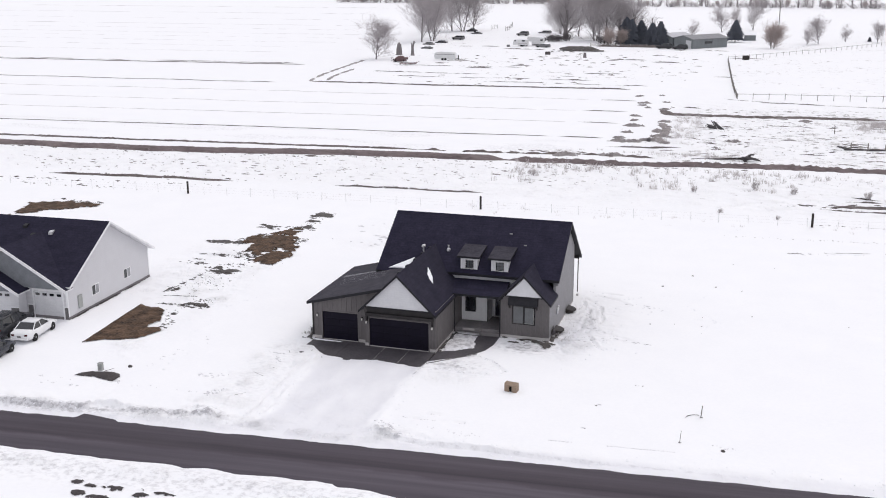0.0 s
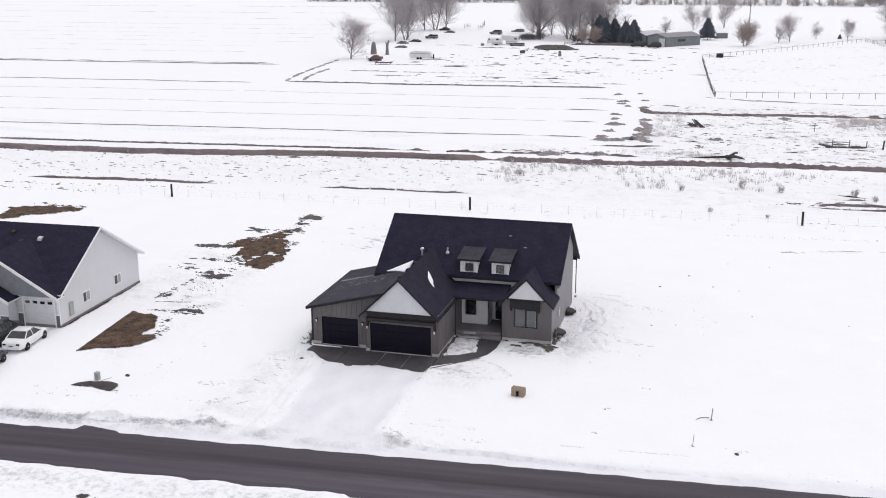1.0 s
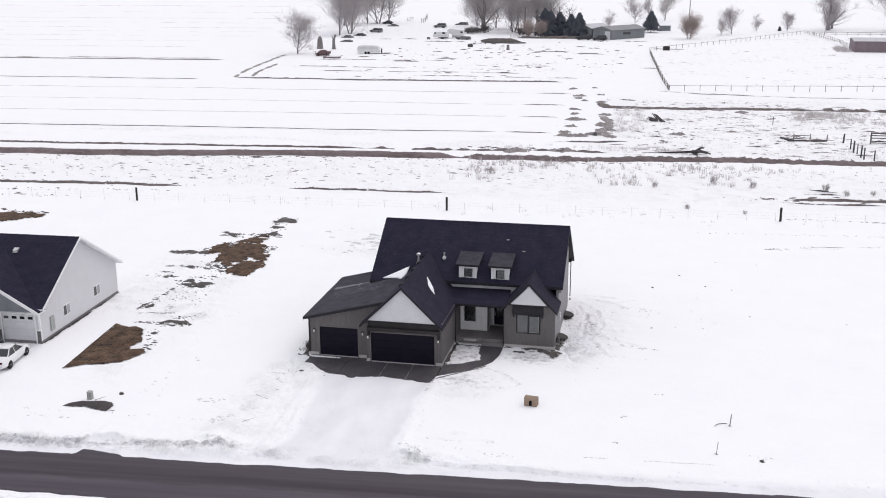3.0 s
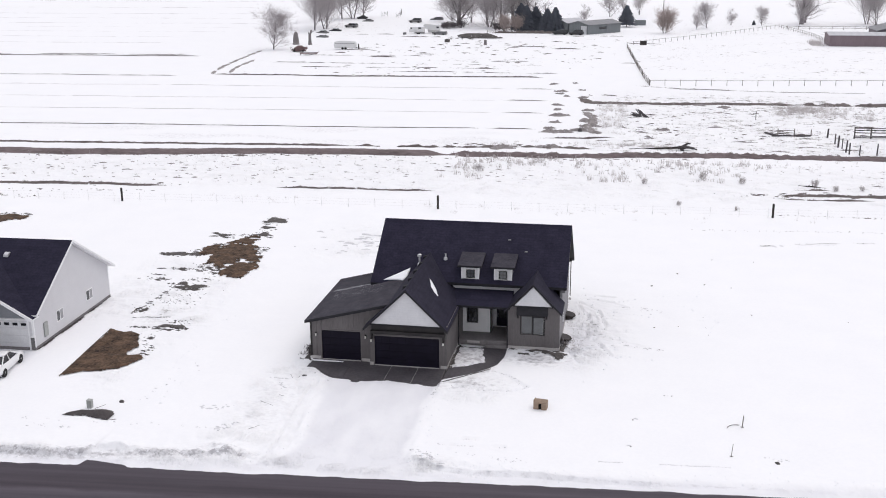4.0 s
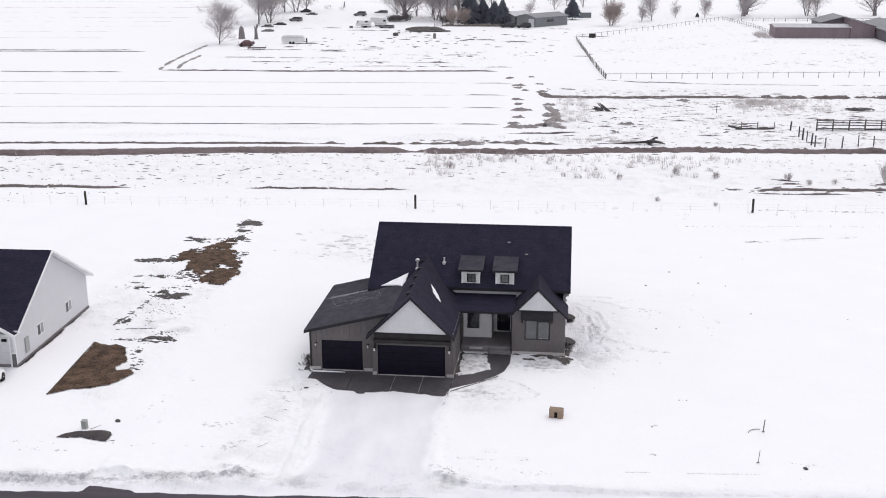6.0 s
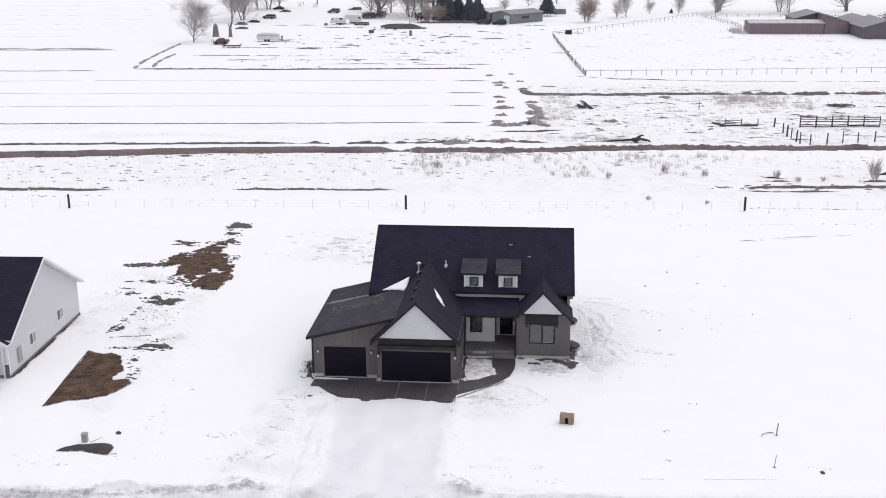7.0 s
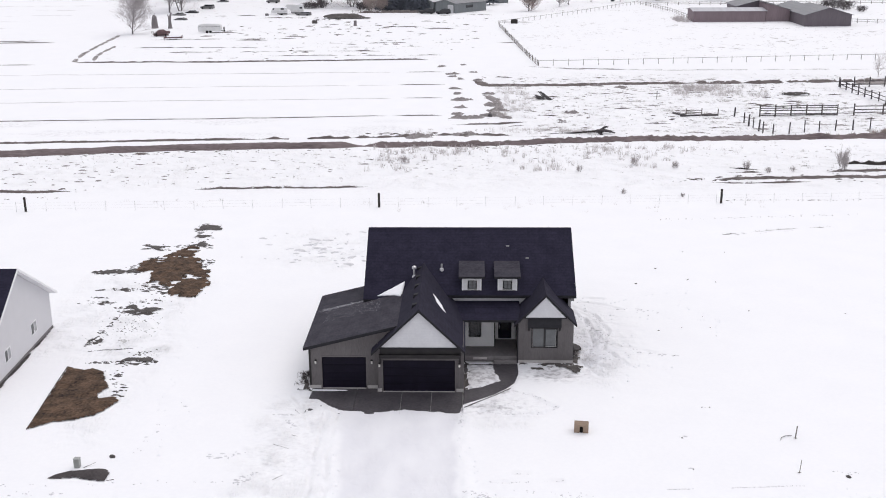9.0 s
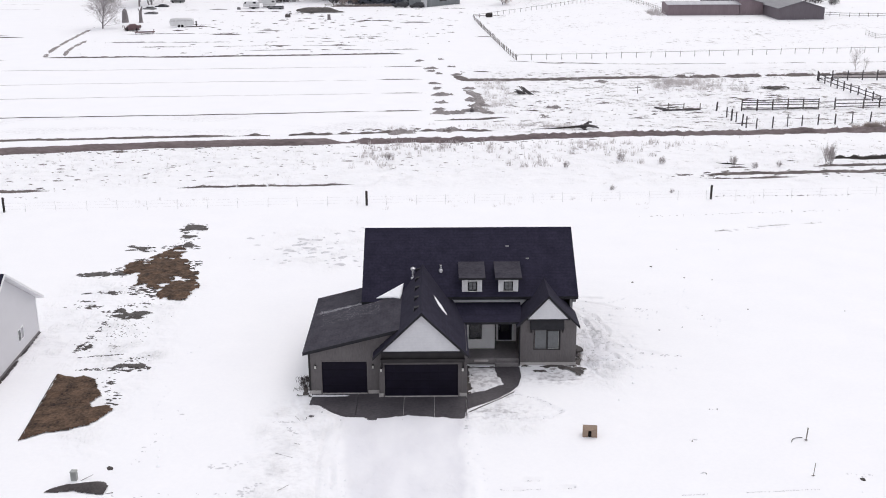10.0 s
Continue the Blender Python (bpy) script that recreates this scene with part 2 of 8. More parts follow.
def snowed(m, size, cover):
    """Lets snow lie in patches on a rough surface."""
    n, l = m.node_tree.nodes, m.node_tree.links
    p = n["Principled BSDF"]
    src = p.inputs["Base Color"].links[0].from_socket
    tc = n.new("ShaderNodeTexCoord")
    t = n.new("ShaderNodeTexNoise")
    t.inputs["Scale"].default_value, t.inputs["Detail"].default_value, t.inputs["Roughness"].default_value = size, 6, 0.7
    l.new(tc.outputs["Object"], t.inputs["Vector"])
    r = n.new("ShaderNodeMapRange")
    r.inputs[1].default_value, r.inputs[2].default_value = cover, cover + 0.03
    l.new(t.outputs[0], r.inputs[0])
    c = n.new("ShaderNodeMix")
    c.data_type = "RGBA"
    c.inputs[7].default_value = (0.86, 0.865, 0.90, 1)
    l.new(r.outputs[0], c.inputs[0])
    l.new(src, c.inputs[6])
    l.new(c.outputs[2], p.inputs["Base Color"])
    return m


snowed(M_BANK, 0.8, 0.635)
snowed(M_SOILG, 1.8, 0.64)
M_CLUMP = snowed(surf("greyed_grass_clumps", (0.18, 0.162, 0.163), (0.38, 0.35, 0.345), 0.95, 0.8, 5.0, 1.0, 0.04, 5), 1.4, 0.62)
M_FAINT = surf("faint_stubble", (0.25, 0.235, 0.24), (0.46, 0.44, 0.445), 0.95, 0.3, 3.0, 1.0, 0.02, 4)
M_HEAP = surf("damp_dark_gravel", (0.036, 0.031, 0.033), (0.105, 0.093, 0.094), 0.95, 1.6, 9, 1.0, 0.03, 7)
M_FROST = surf("thin_frost_on_shingles", (0.17, 0.17, 0.19), (0.42, 0.42, 0.45), 0.8, 1.2, 9, 1.0)
M_STRAW = surf("grey_stubble", (0.13, 0.12, 0.115), (0.30, 0.28, 0.26), 0.95, 0.3, 3.0, 1.0, 0.03, 4)
M_DITCH = surf("mauve_dead_grass", (0.080, 0.063, 0.065), (0.245, 0.200, 0.203), 0.95, 0.5, 3.0, 1.0, 0.05, 4, stretch=(0.35, 1, 1))
M_WEED = surf("dry_weed_stalks", (0.44, 0.41, 0.41), (0.66, 0.62, 0.615), 0.9, 0.4, 5, 1.0)
# bark and twigs paled for distance haze, put into their colour
M_BARK = surf("grey_bark", (0.135, 0.123, 0.127), (0.26, 0.238, 0.243), 0.95, 1.0, 8, 0.9, 0.02, 8)
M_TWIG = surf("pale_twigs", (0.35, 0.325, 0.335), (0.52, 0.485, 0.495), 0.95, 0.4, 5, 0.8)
M_BRUSH = surf("dark_brush", (0.070, 0.062, 0.065), (0.15, 0.135, 0.14), 0.95, 0.5, 5, 0.8)
M_PLUME = surf("pale_brush", (0.40, 0.37, 0.37), (0.58, 0.54, 0.54), 0.95, 0.4, 5, 0.8)
M_TWIGT = surf("tan_twigs", (0.34, 0.285, 0.27), (0.50, 0.43, 0.41), 0.95, 0.4, 5, 0.8)
# footprint grey: the shade inside the prints put into colour
M_PRINTSHADE = surf("footprint_shade_grey", (0.52, 0.515, 0.54), (0.76, 0.75, 0.78), 0.8, 2, 12, 0.8)
# blue-grey distance haze put into the needle colour
M_NEEDLE = surf("hazed_spruce_needles", (0.092, 0.101, 0.126), (0.150, 0.163, 0.192), 0.9, 0.6, 5, 0.9, rand=0.2)
M_POST = surf("weathered_black_post", (0.020, 0.018, 0.018), (0.060, 0.052, 0.048), 0.9, 3, 20, 0.8)
M_RAIL = surf("weathered_grey_wood", (0.11, 0.10, 0.095), (0.25, 0.23, 0.215), 0.9, 1, 12, 0.8, rand=0.25)
M_OLDPOST = surf("greyed_dark_timber", (0.050, 0.046, 0.050), (0.115, 0.105, 0.108), 0.9, 3, 20, 0.8, rand=0.25)
M_WIRE = surf("fence_wire", (0.45, 0.44, 0.45), (0.58, 0.57, 0.58), 0.5, 3, 20, 0.5, metal=0.5)
M_PLY = surf("plywood", (0.21, 0.15, 0.11), (0.34, 0.26, 0.20), 0.8, 2, 14, 0.8, stretch=(1, 1, 6))
# near-black: the shade inside openings put into colour
M_HOLE = surf("opening_shade", (0.010, 0.009, 0.008), (0.020, 0.018, 0.016), 0.9, 3, 20, 0.5)
M_UTIL = surf("grey_green_cabinet", (0.30, 0.31, 0.30), (0.38, 0.39, 0.38), 0.5, 3, 20, 0.6)
# barn sidings greyed and lightened by distance haze put into colour
M_BARNRED = surf("hazed_red_metal_siding", (0.192, 0.147, 0.163), (0.226, 0.178, 0.195), 0.6, 0.3, 2, 0.5, stretch=(2, 2, 0.3))
M_BARNDARK = surf("hazed_brown_metal_siding", (0.122, 0.105, 0.120), (0.146, 0.128, 0.144), 0.6, 0.3, 2, 0.5, stretch=(2, 2, 0.3))
M_BARNROOF = surf("dull_metal_roof", (0.17, 0.17, 0.185), (0.25, 0.25, 0.265), 0.5, 0.3, 4, 0.7, stretch=(3, 0.4, 1))
M_BARNPALE = surf("pale_snow_dusted_metal_roof", (0.42, 0.42, 0.45), (0.56, 0.56, 0.59), 0.6, 0.3, 4, 0.7, stretch=(3, 0.4, 1))
M_PORCH = surf("damp_concrete_porch", (0.14, 0.13, 0.135), (0.235, 0.22, 0.225), 0.7, 0.9, 8, 0.8, 0.003, 40)
M_CORRAL = surf("dark_corral_timber", (0.055, 0.050, 0.050), (0.14, 0.128, 0.125), 0.9, 1, 12, 0.8, rand=0.25)
M_RAILP = surf("pale_paddock_timber", (0.24, 0.225, 0.22), (0.40, 0.38, 0.37), 0.9, 1, 12, 0.8, rand=0.15)
M_GREYMETAL = surf("grey_metal_siding", (0.16, 0.175, 0.185), (0.215, 0.23, 0.24), 0.6, 0.4, 5, 0.6, stretch=(3, 3, 0.3))
M_CARWHITE = surf("white_car_paint", (0.74, 0.74, 0.76), (0.79, 0.79, 0.80), 0.22, 1, 10, 0.3, spec=0.5)
M_CARDARK = surf("dark_grey_car_paint", (0.018, 0.018, 0.022), (0.030, 0.030, 0.036), 0.22, 1, 10, 0.3, spec=0.5)
M_CARBLUE = surf("navy_car_paint", (0.012, 0.014, 0.022), (0.020, 0.023, 0.036), 0.2, 1, 10, 0.3, spec=0.5)
M_CARGREY = surf("faded_grey_paint", (0.13, 0.13, 0.135), (0.20, 0.20, 0.205), 0.5, 1, 10, 0.5)
M_RVWHITE = surf("off_white_panels", (0.58, 0.58, 0.59), (0.70, 0.70, 0.70), 0.45, 0.6, 8, 0.5)
M_TRACTOR = surf("faded_red_paint", (0.105, 0.062, 0.066), (0.20, 0.13, 0.135), 0.5, 1, 10, 0.6)
M_TYRE = surf("black_rubber", (0.010, 0.010, 0.011), (0.022, 0.022, 0.023), 0.8, 8, 40, 0.5)
M_RIM = surf("alloy_rim", (0.35, 0.35, 0.36), (0.50, 0.50, 0.51), 0.35, 8, 40, 0.5, metal=0.8)
M_TAIL = surf("red_tail_lens", (0.045, 0.010, 0.012), (0.08, 0.018, 0.020), 0.2, 8, 40, 0.5)


def glass(name, tint, rough=0.06):
    m = surf(name, tint, tuple(0.8 * v for v in tint), rough, 2, 10, 0.5, spec=0.7)
    return m


M_GLASS = glass("dark_window_glass", (0.018, 0.020, 0.026))
# duplex's right-hand panes: a bright reflection painted as pale glass
M_PALEPANE = glass("glass_pale_reflection", (0.34, 0.34, 0.36), 0.15)
# pale reflection of the surroundings put into the pane colour
M_GLASSL = glass("window_glass_pale_reflection", (0.105, 0.112, 0.120), 0.10)


# ---- building tools ----
class Geo:
    """Lists of corners and faces for one mesh."""

    def __init__(self):
        self.v, self.f, self.m, self.smooth = [], [], [], False

    def add(self, pts, faces, mi=0):
        k = len(self.v)
        self.v += [tuple(p) for p in pts]
        self.f += [tuple(k + i for i in q) for q in faces]
        self.m += [mi] * len(faces)
        return self

    def box(self, x0, x1, y0, y1, z0, z1, mi=0, ch=0.0):
        if ch <= 0:
            pts = [(x, y, z) for z in (z0, z1) for x, y in ((x0, y0), (x1, y0), (x1, y1), (x0, y1))]
            return self.add(pts, [(3, 2, 1, 0), (4, 5, 6, 7), (0, 1, 5, 4), (1, 2, 6, 5), (2, 3, 7, 6), (3, 0, 4, 7)], mi)
        ring = lambda x0, x1, y0, y1, z, c: [(x0 + c, y0, z), (x1 - c, y0, z), (x1, y0 + c, z), (x1, y1 - c, z), (x1 - c, y1, z), (x0 + c, y1, z), (x0, y1 - c, z), (x0, y0 + c, z)]
        pts = ring(x0 + ch, x1 - ch, y0 + ch, y1 - ch, z0, ch * 0.4) + ring(x0, x1, y0, y1, z0 + ch, ch) + ring(x0, x1, y0, y1, z1 - ch, ch) + ring(x0 + ch, x1 - ch, y0 + ch, y1 - ch, z1, ch * 0.4)
        return self.loft_idx(pts, 4, 8, mi)

    def loft_idx(self, pts, rows, n, mi=0, caps=True):
        faces = []
        for r in range(rows - 1):
            for i in range(n):
                j = (i + 1) % n
                faces.append((r * n + i, r * n + j, (r + 1) * n + j, (r + 1) * n + i))
        if caps:
            faces += [tuple(range(n - 1, -1, -1)), tuple(range((rows - 1) * n, rows * n))]
        return self.add(pts, faces, mi)

    def prism(self, poly, axis, a, b, mi=0):
        """A flat outline, given in the two other axes in order, drawn out from a to b along the axis."""
        put = {"x": lambda p, q, d: (d, p, q), "y": lambda p, q, d: (p, d, q), "z": lambda p, q, d: (p, q, d)}[axis]
        n = len(poly)
        pts = [put(p, q, a) for p, q in poly] + [put(p, q, b) for p, q in poly]
        faces = [tuple(range(n)), tuple(range(2 * n - 1, n - 1, -1))] + [(i, n + i, n + (i + 1) % n, (i + 1) % n) for i in range(n)]
        return self.add(pts, faces, mi)

    def slab(self, quad, thick, side=1):
        """A roof plane: the top outline, let down by its thickness; the sides take material 1."""
        n = len(quad)
        pts = list(quad) + [(x, y, z - thick) for x, y, z in quad]
        self.add(pts, [tuple(range(n))], 0)
        k = len(self.v) - 2 * n
        self.f.append(tuple(k + i for i in range(2 * n - 1, n - 1, -1)))
        self.m.append(side)
        self.f += [(k + i, k + n + i, k + n + (i + 1) % n, k + (i + 1) % n) for i in range(n)]
        self.m += [side] * n
        return self

    def tube(self, a, b, ra, rb, n=5, mi=0, caps=False):
        a, b = Vector(a), Vector(b)
        d = (b - a)
        if d.length < 1e-6:
            return self
        q = d.to_track_quat("Z", "Y")
        pts = [a + q @ Vector((ra * math.cos(2 * math.pi * i / n), ra * math.sin(2 * math.pi * i / n), 0)) for i in range(n)]
        pts += [b + q @ Vector((rb * math.cos(2 * math.pi * i / n), rb * math.sin(2 * math.pi * i / n), 0)) for i in range(n)]
        return self.loft_idx(pts, 2, n, mi, caps)

    def lathe(self, prof, c, n=12, axis="z", mi=0):
        """A profile of (radius, height) turned about an axis through c."""
        put = {"z": lambda r, s, h: (c[0] + r, c[1] + s, c[2] + h), "x": lambda r, s, h: (c[0] + h, c[1] + r, c[2] + s), "y": lambda r, s, h: (c[0] + r, c[1] + h, c[2] + s)}[axis]
        pts = [put(r * math.cos(2 * math.pi * i / n), r * math.sin(2 * math.pi * i / n), h) for r, h in prof for i in range(n)]
        return self.loft_idx(pts, len(prof), n, mi)

    def mesh(self, name, mats):
        me = bpy.data.meshes.new(name)
        me.from_pydata(self.v, [], self.f)
        for m in mats if isinstance(mats, (list, tuple)) else [mats]:
            me.materials.append(m)
        me.polygons.foreach_set("material_index", self.m)
        me.polygons.foreach_set("use_smooth", [self.smooth] * len(self.f))
        bm = bmesh.new()
        bm.from_mesh(me)
        bmesh.ops.recalc_face_normals(bm, faces=bm.faces)
        bm.to_mesh(me)
        bm.free()
        me.update()
        return me


def thing(name, label, category, at=(0, 0, 0), rz=0, group="", kind=""):
    ob = new(name)
    ob.empty_display_size = 0.3
    ob.matrix_basis = pose(*at, 0, 0, rz)
    return tagged(ob, label, category, group, kind)


def part(name, geo, material, parent, label=""):
    ob = new(name, geo.mesh(name, material))
    ob.parent = parent
    return tagged(ob, label)


def solo(name, geo, material, label, category, at=(0, 0, 0), rz=0, group="", kind=""):
    ob = new(name, geo.mesh(name, material))
    ob.matrix_basis = pose(*at, 0, 0, rz)
    return tagged(ob, label, category, group, kind)


def gz(y):
    """The lie of the land: level round the house, falling a little towards the far fields."""
    return np.interp(y, [20, 170, 2000], [0, -1.1, -1.1])


def lattice(ix, iy, seed):
    h = (ix.astype(np.int64) * 374761393 + iy.astype(np.int64) * 668265263 + seed * 974634777) & 0x7FFFFFFF
    h = ((h ^ (h >> 13)) * 1274126177) & 0x7FFFFFFF
    return ((h ^ (h >> 16)) & 0xFFFF) / 65535.0


def vnoise(x, y, size, seed=0):
    """Smooth noise in 0..1 with lumps of that size in metres."""
    x, y = np.asarray(x, float) / size + 1000, np.asarray(y, float) / size + 1000
    ix, iy = np.floor(x), np.floor(y)
    u, w = x - ix, y - iy
    u, w = u * u * (3 - 2 * u), w * w * (3 - 2 * w)
    a, b = lattice(ix, iy, seed), lattice(ix + 1, iy, seed)
    c, d = lattice(ix, iy + 1, seed), lattice(ix + 1, iy + 1, seed)
    return (a * (1 - u) + b * u) * (1 - w) + (c * (1 - u) + d * u) * w


def fbm(x, y, size, seed=0, octaves=4):
    t, amp, tot = 0.0, 1.0, 0.0
    for o in range(octaves):
        t = t + amp * vnoise(x, y, size / 2 ** o, seed + o * 17)
        tot += amp
        amp *= 0.55
    return t / tot


def outline_distance(x, y, poly):
    """Signed distance to a closed outline: negative inside."""
    best = np.full(np.shape(x), 1e9)
    inside = np.zeros(np.shape(x), bool)
    n = len(poly)
    for i in range(n):
        (ax, ay), (bx, by) = poly[i], poly[(i + 1) % n]
        dx, dy = bx - ax, by - ay
        k = np.clip(((x - ax) * dx + (y - ay) * dy) / (dx * dx + dy * dy + 1e-9), 0, 1)
        best = np.minimum(best, np.hypot(x - ax - k * dx, y - ay - k * dy))
        if ay != by:
            inside ^= ((ay > y) != (by > y)) & (x < (bx - ax) * (y - ay) / (by - ay) + ax)
    return np.where(inside, -best, best)


def step01(v, a, b):
    t = np.clip((v - a) / (b - a), 0, 1)
    return t * t * (3 - 2 * t)


def box_mask(x, y, x0, x1, y0, y1, soft):
    return step01(x, x0 - soft, x0 + soft) * (1 - step01(x, x1 - soft, x1 + soft)) * step01(y, y0 - soft, y0 + soft) * (1 - step01(y, y1 - soft, y1 + soft))


# ---- ground, road and paving ----
APRON = [(-9.75, 0.6), (-9.7, -1.16), (-9.2, -1.3), (-7.6, -2.85), (-4.75, -3.2), (-3.3, -2.8), (-0.9, -3.1), (0.3, -3.2), (0.55, -2.0), (1.5, -1.3), (2.6, -0.35), (3.5, 0.55), (4.1, 1.5), (4.42, 3.0), (4.45, 5.4), (0.6, 5.4), (0.6, 0.6)]
ISLAND = [(0.75, 0.3), (2.0, 0.98), (2.75, 1.55), (3.3, 1.75), (2.95, 2.25), (3.0, 2.7), (2.72, 3.1), (2.7, 4.4), (0.8, 4.55)]


def road_far(x):
    return -16.95 + 0.0733 * x


def road_near(x):
    return -21.95 + 0.061 * x + np.interp(x, [-4, -2.5, -0.8, 1.15, 1.6, 3.5, 5.4, 9, 30], [0, 0.14, 0.0, 0.0, -0.34, -0.28, -0.78, -0.6, 0])


def ditch_line(x):
    return np.interp(x, [-200, -98, -67, -38, -10, 2, 21, 42, 64, 200], [66, 73.8, 75.0, 80.2, 82.6, 82.8, 86.0, 87.2, 88.8, 97])


def drive_edges(y):
    """The left and right edge of the packed drive."""
    return np.interp(y, [-17, -15, -13, -4, -2], [-9.0, -7.0, -6.3, -7.5, -8.0]), np.interp(y, [-17, -15, -13, -7, -3], [2.2, 0.8, 0.2, 0.2, 0.5])


def trod_mask(x, y):
    """Where feet, wheels and the plough have broken the snow."""
    t = 0.55 * np.exp(-(((x - 10.9) / 2.6) ** 2 + ((y - 10.4) / 5.5) ** 2)) + np.exp(-(((x - 9.5) / 2.2) ** 2 + ((y - 4.0) / 2.4) ** 2))
    t = t + box_mask(x, y, -13.0, -7.4, -15, 0, 1.5) * 0.5 + box_mask(x, y, 0.4, 5.0, -5.5, 1.0, 1.2) * 0.5 + box_mask(x, y, -18, -7, 26, 40, 3) * 0.5 + box_mask(x, y, -25, -21, -8, 8, 1) * 0.4
    t = t + box_mask(x, y, -33, -21, 5, 24, 2) * 0.45
    return t * (0.45 + 0.9 * fbm(x, y, 3.5, 88))


TRAILS = [
    [(9.4, 18.6), (12.3, 18.2)], [(9.4, 17.5), (10.9, 17.3), (12.3, 16.7), (13.4, 15.7)], [(9.3, 16.6), (11.0, 14.5), (11.7, 11.0), (10.9, 7.6)],
    [(10.1, 14.0), (10.9, 9.1)], [(9.2, 5.0), (10.5, 5.8), (14.7, 6.8), (12.0, 8.2)], [(10.9, 7.6), (12.4, 4.4)], [(9.3, 15.5), (10.2, 13.0), (10.3, 8.1), (9.1, 5.4)],
    [(3.6, 0.3), (4.9, -0.4), (6.6, -2.4), (5.7, -3.3), (3.5, -3.4), (1.4, -3.0)], [(-7.5, -3.4), (-7.6, -8.2), (-7.0, -15.0)], [(-8.2, -3.6), (-8.4, -8.4), (-8.0, -14.6)],
    [(-10.7, -0.8), (-9.5, -4.1), (-9.0, -5.4)], [(-11.1, -15.3), (-10.5, -13.4), (-9.9, -11.2)], [(2.1, -12.2), (6.2, -11.9)], [(3.4, -11.1), (4.4, -10.95)],
]


def trail_depth(x, y):
    """Narrow tracks pressed into the snow, with raised edges."""
    z = np.zeros(np.shape(x))
    near = (x > -13) & (x < 16) & (y > -17) & (y < 21)
    px, py = x[near], y[near]
    if px.size == 0:
        return z
    wob = 0.22 * (fbm(px, py, 1.1, 63) - 0.5)
    total = np.zeros(px.shape)
    for line in TRAILS:
        best = np.full(px.shape, 9.0)
        for (ax, ay), (bx, by) in zip(line[:-1], line[1:]):
            k = np.clip(((px - ax) * (bx - ax) + (py - ay) * (by - ay)) / ((bx - ax) ** 2 + (by - ay) ** 2), 0, 1)
            best = np.minimum(best, np.hypot(px - ax - k * (bx - ax), py - ay - k * (by - ay)))
        best = best + wob
        total = total + 0.04 * np.exp(-((np.abs(best) - 0.26) / 0.1) ** 2) - 0.11 * np.exp(-(best / 0.11) ** 2)
    z[near] = total * (0.25 + 1.2 * step01(vnoise(px, py, 0.6, 67), 0.25, 0.6))
    return z


LIP = [(0.0, -13.3), (1.2, -14.75), (2.5, -15.25), (4.7, -15.5), (7.5, -15.25), (13.0, -15.15), (24.0, -14.4)]


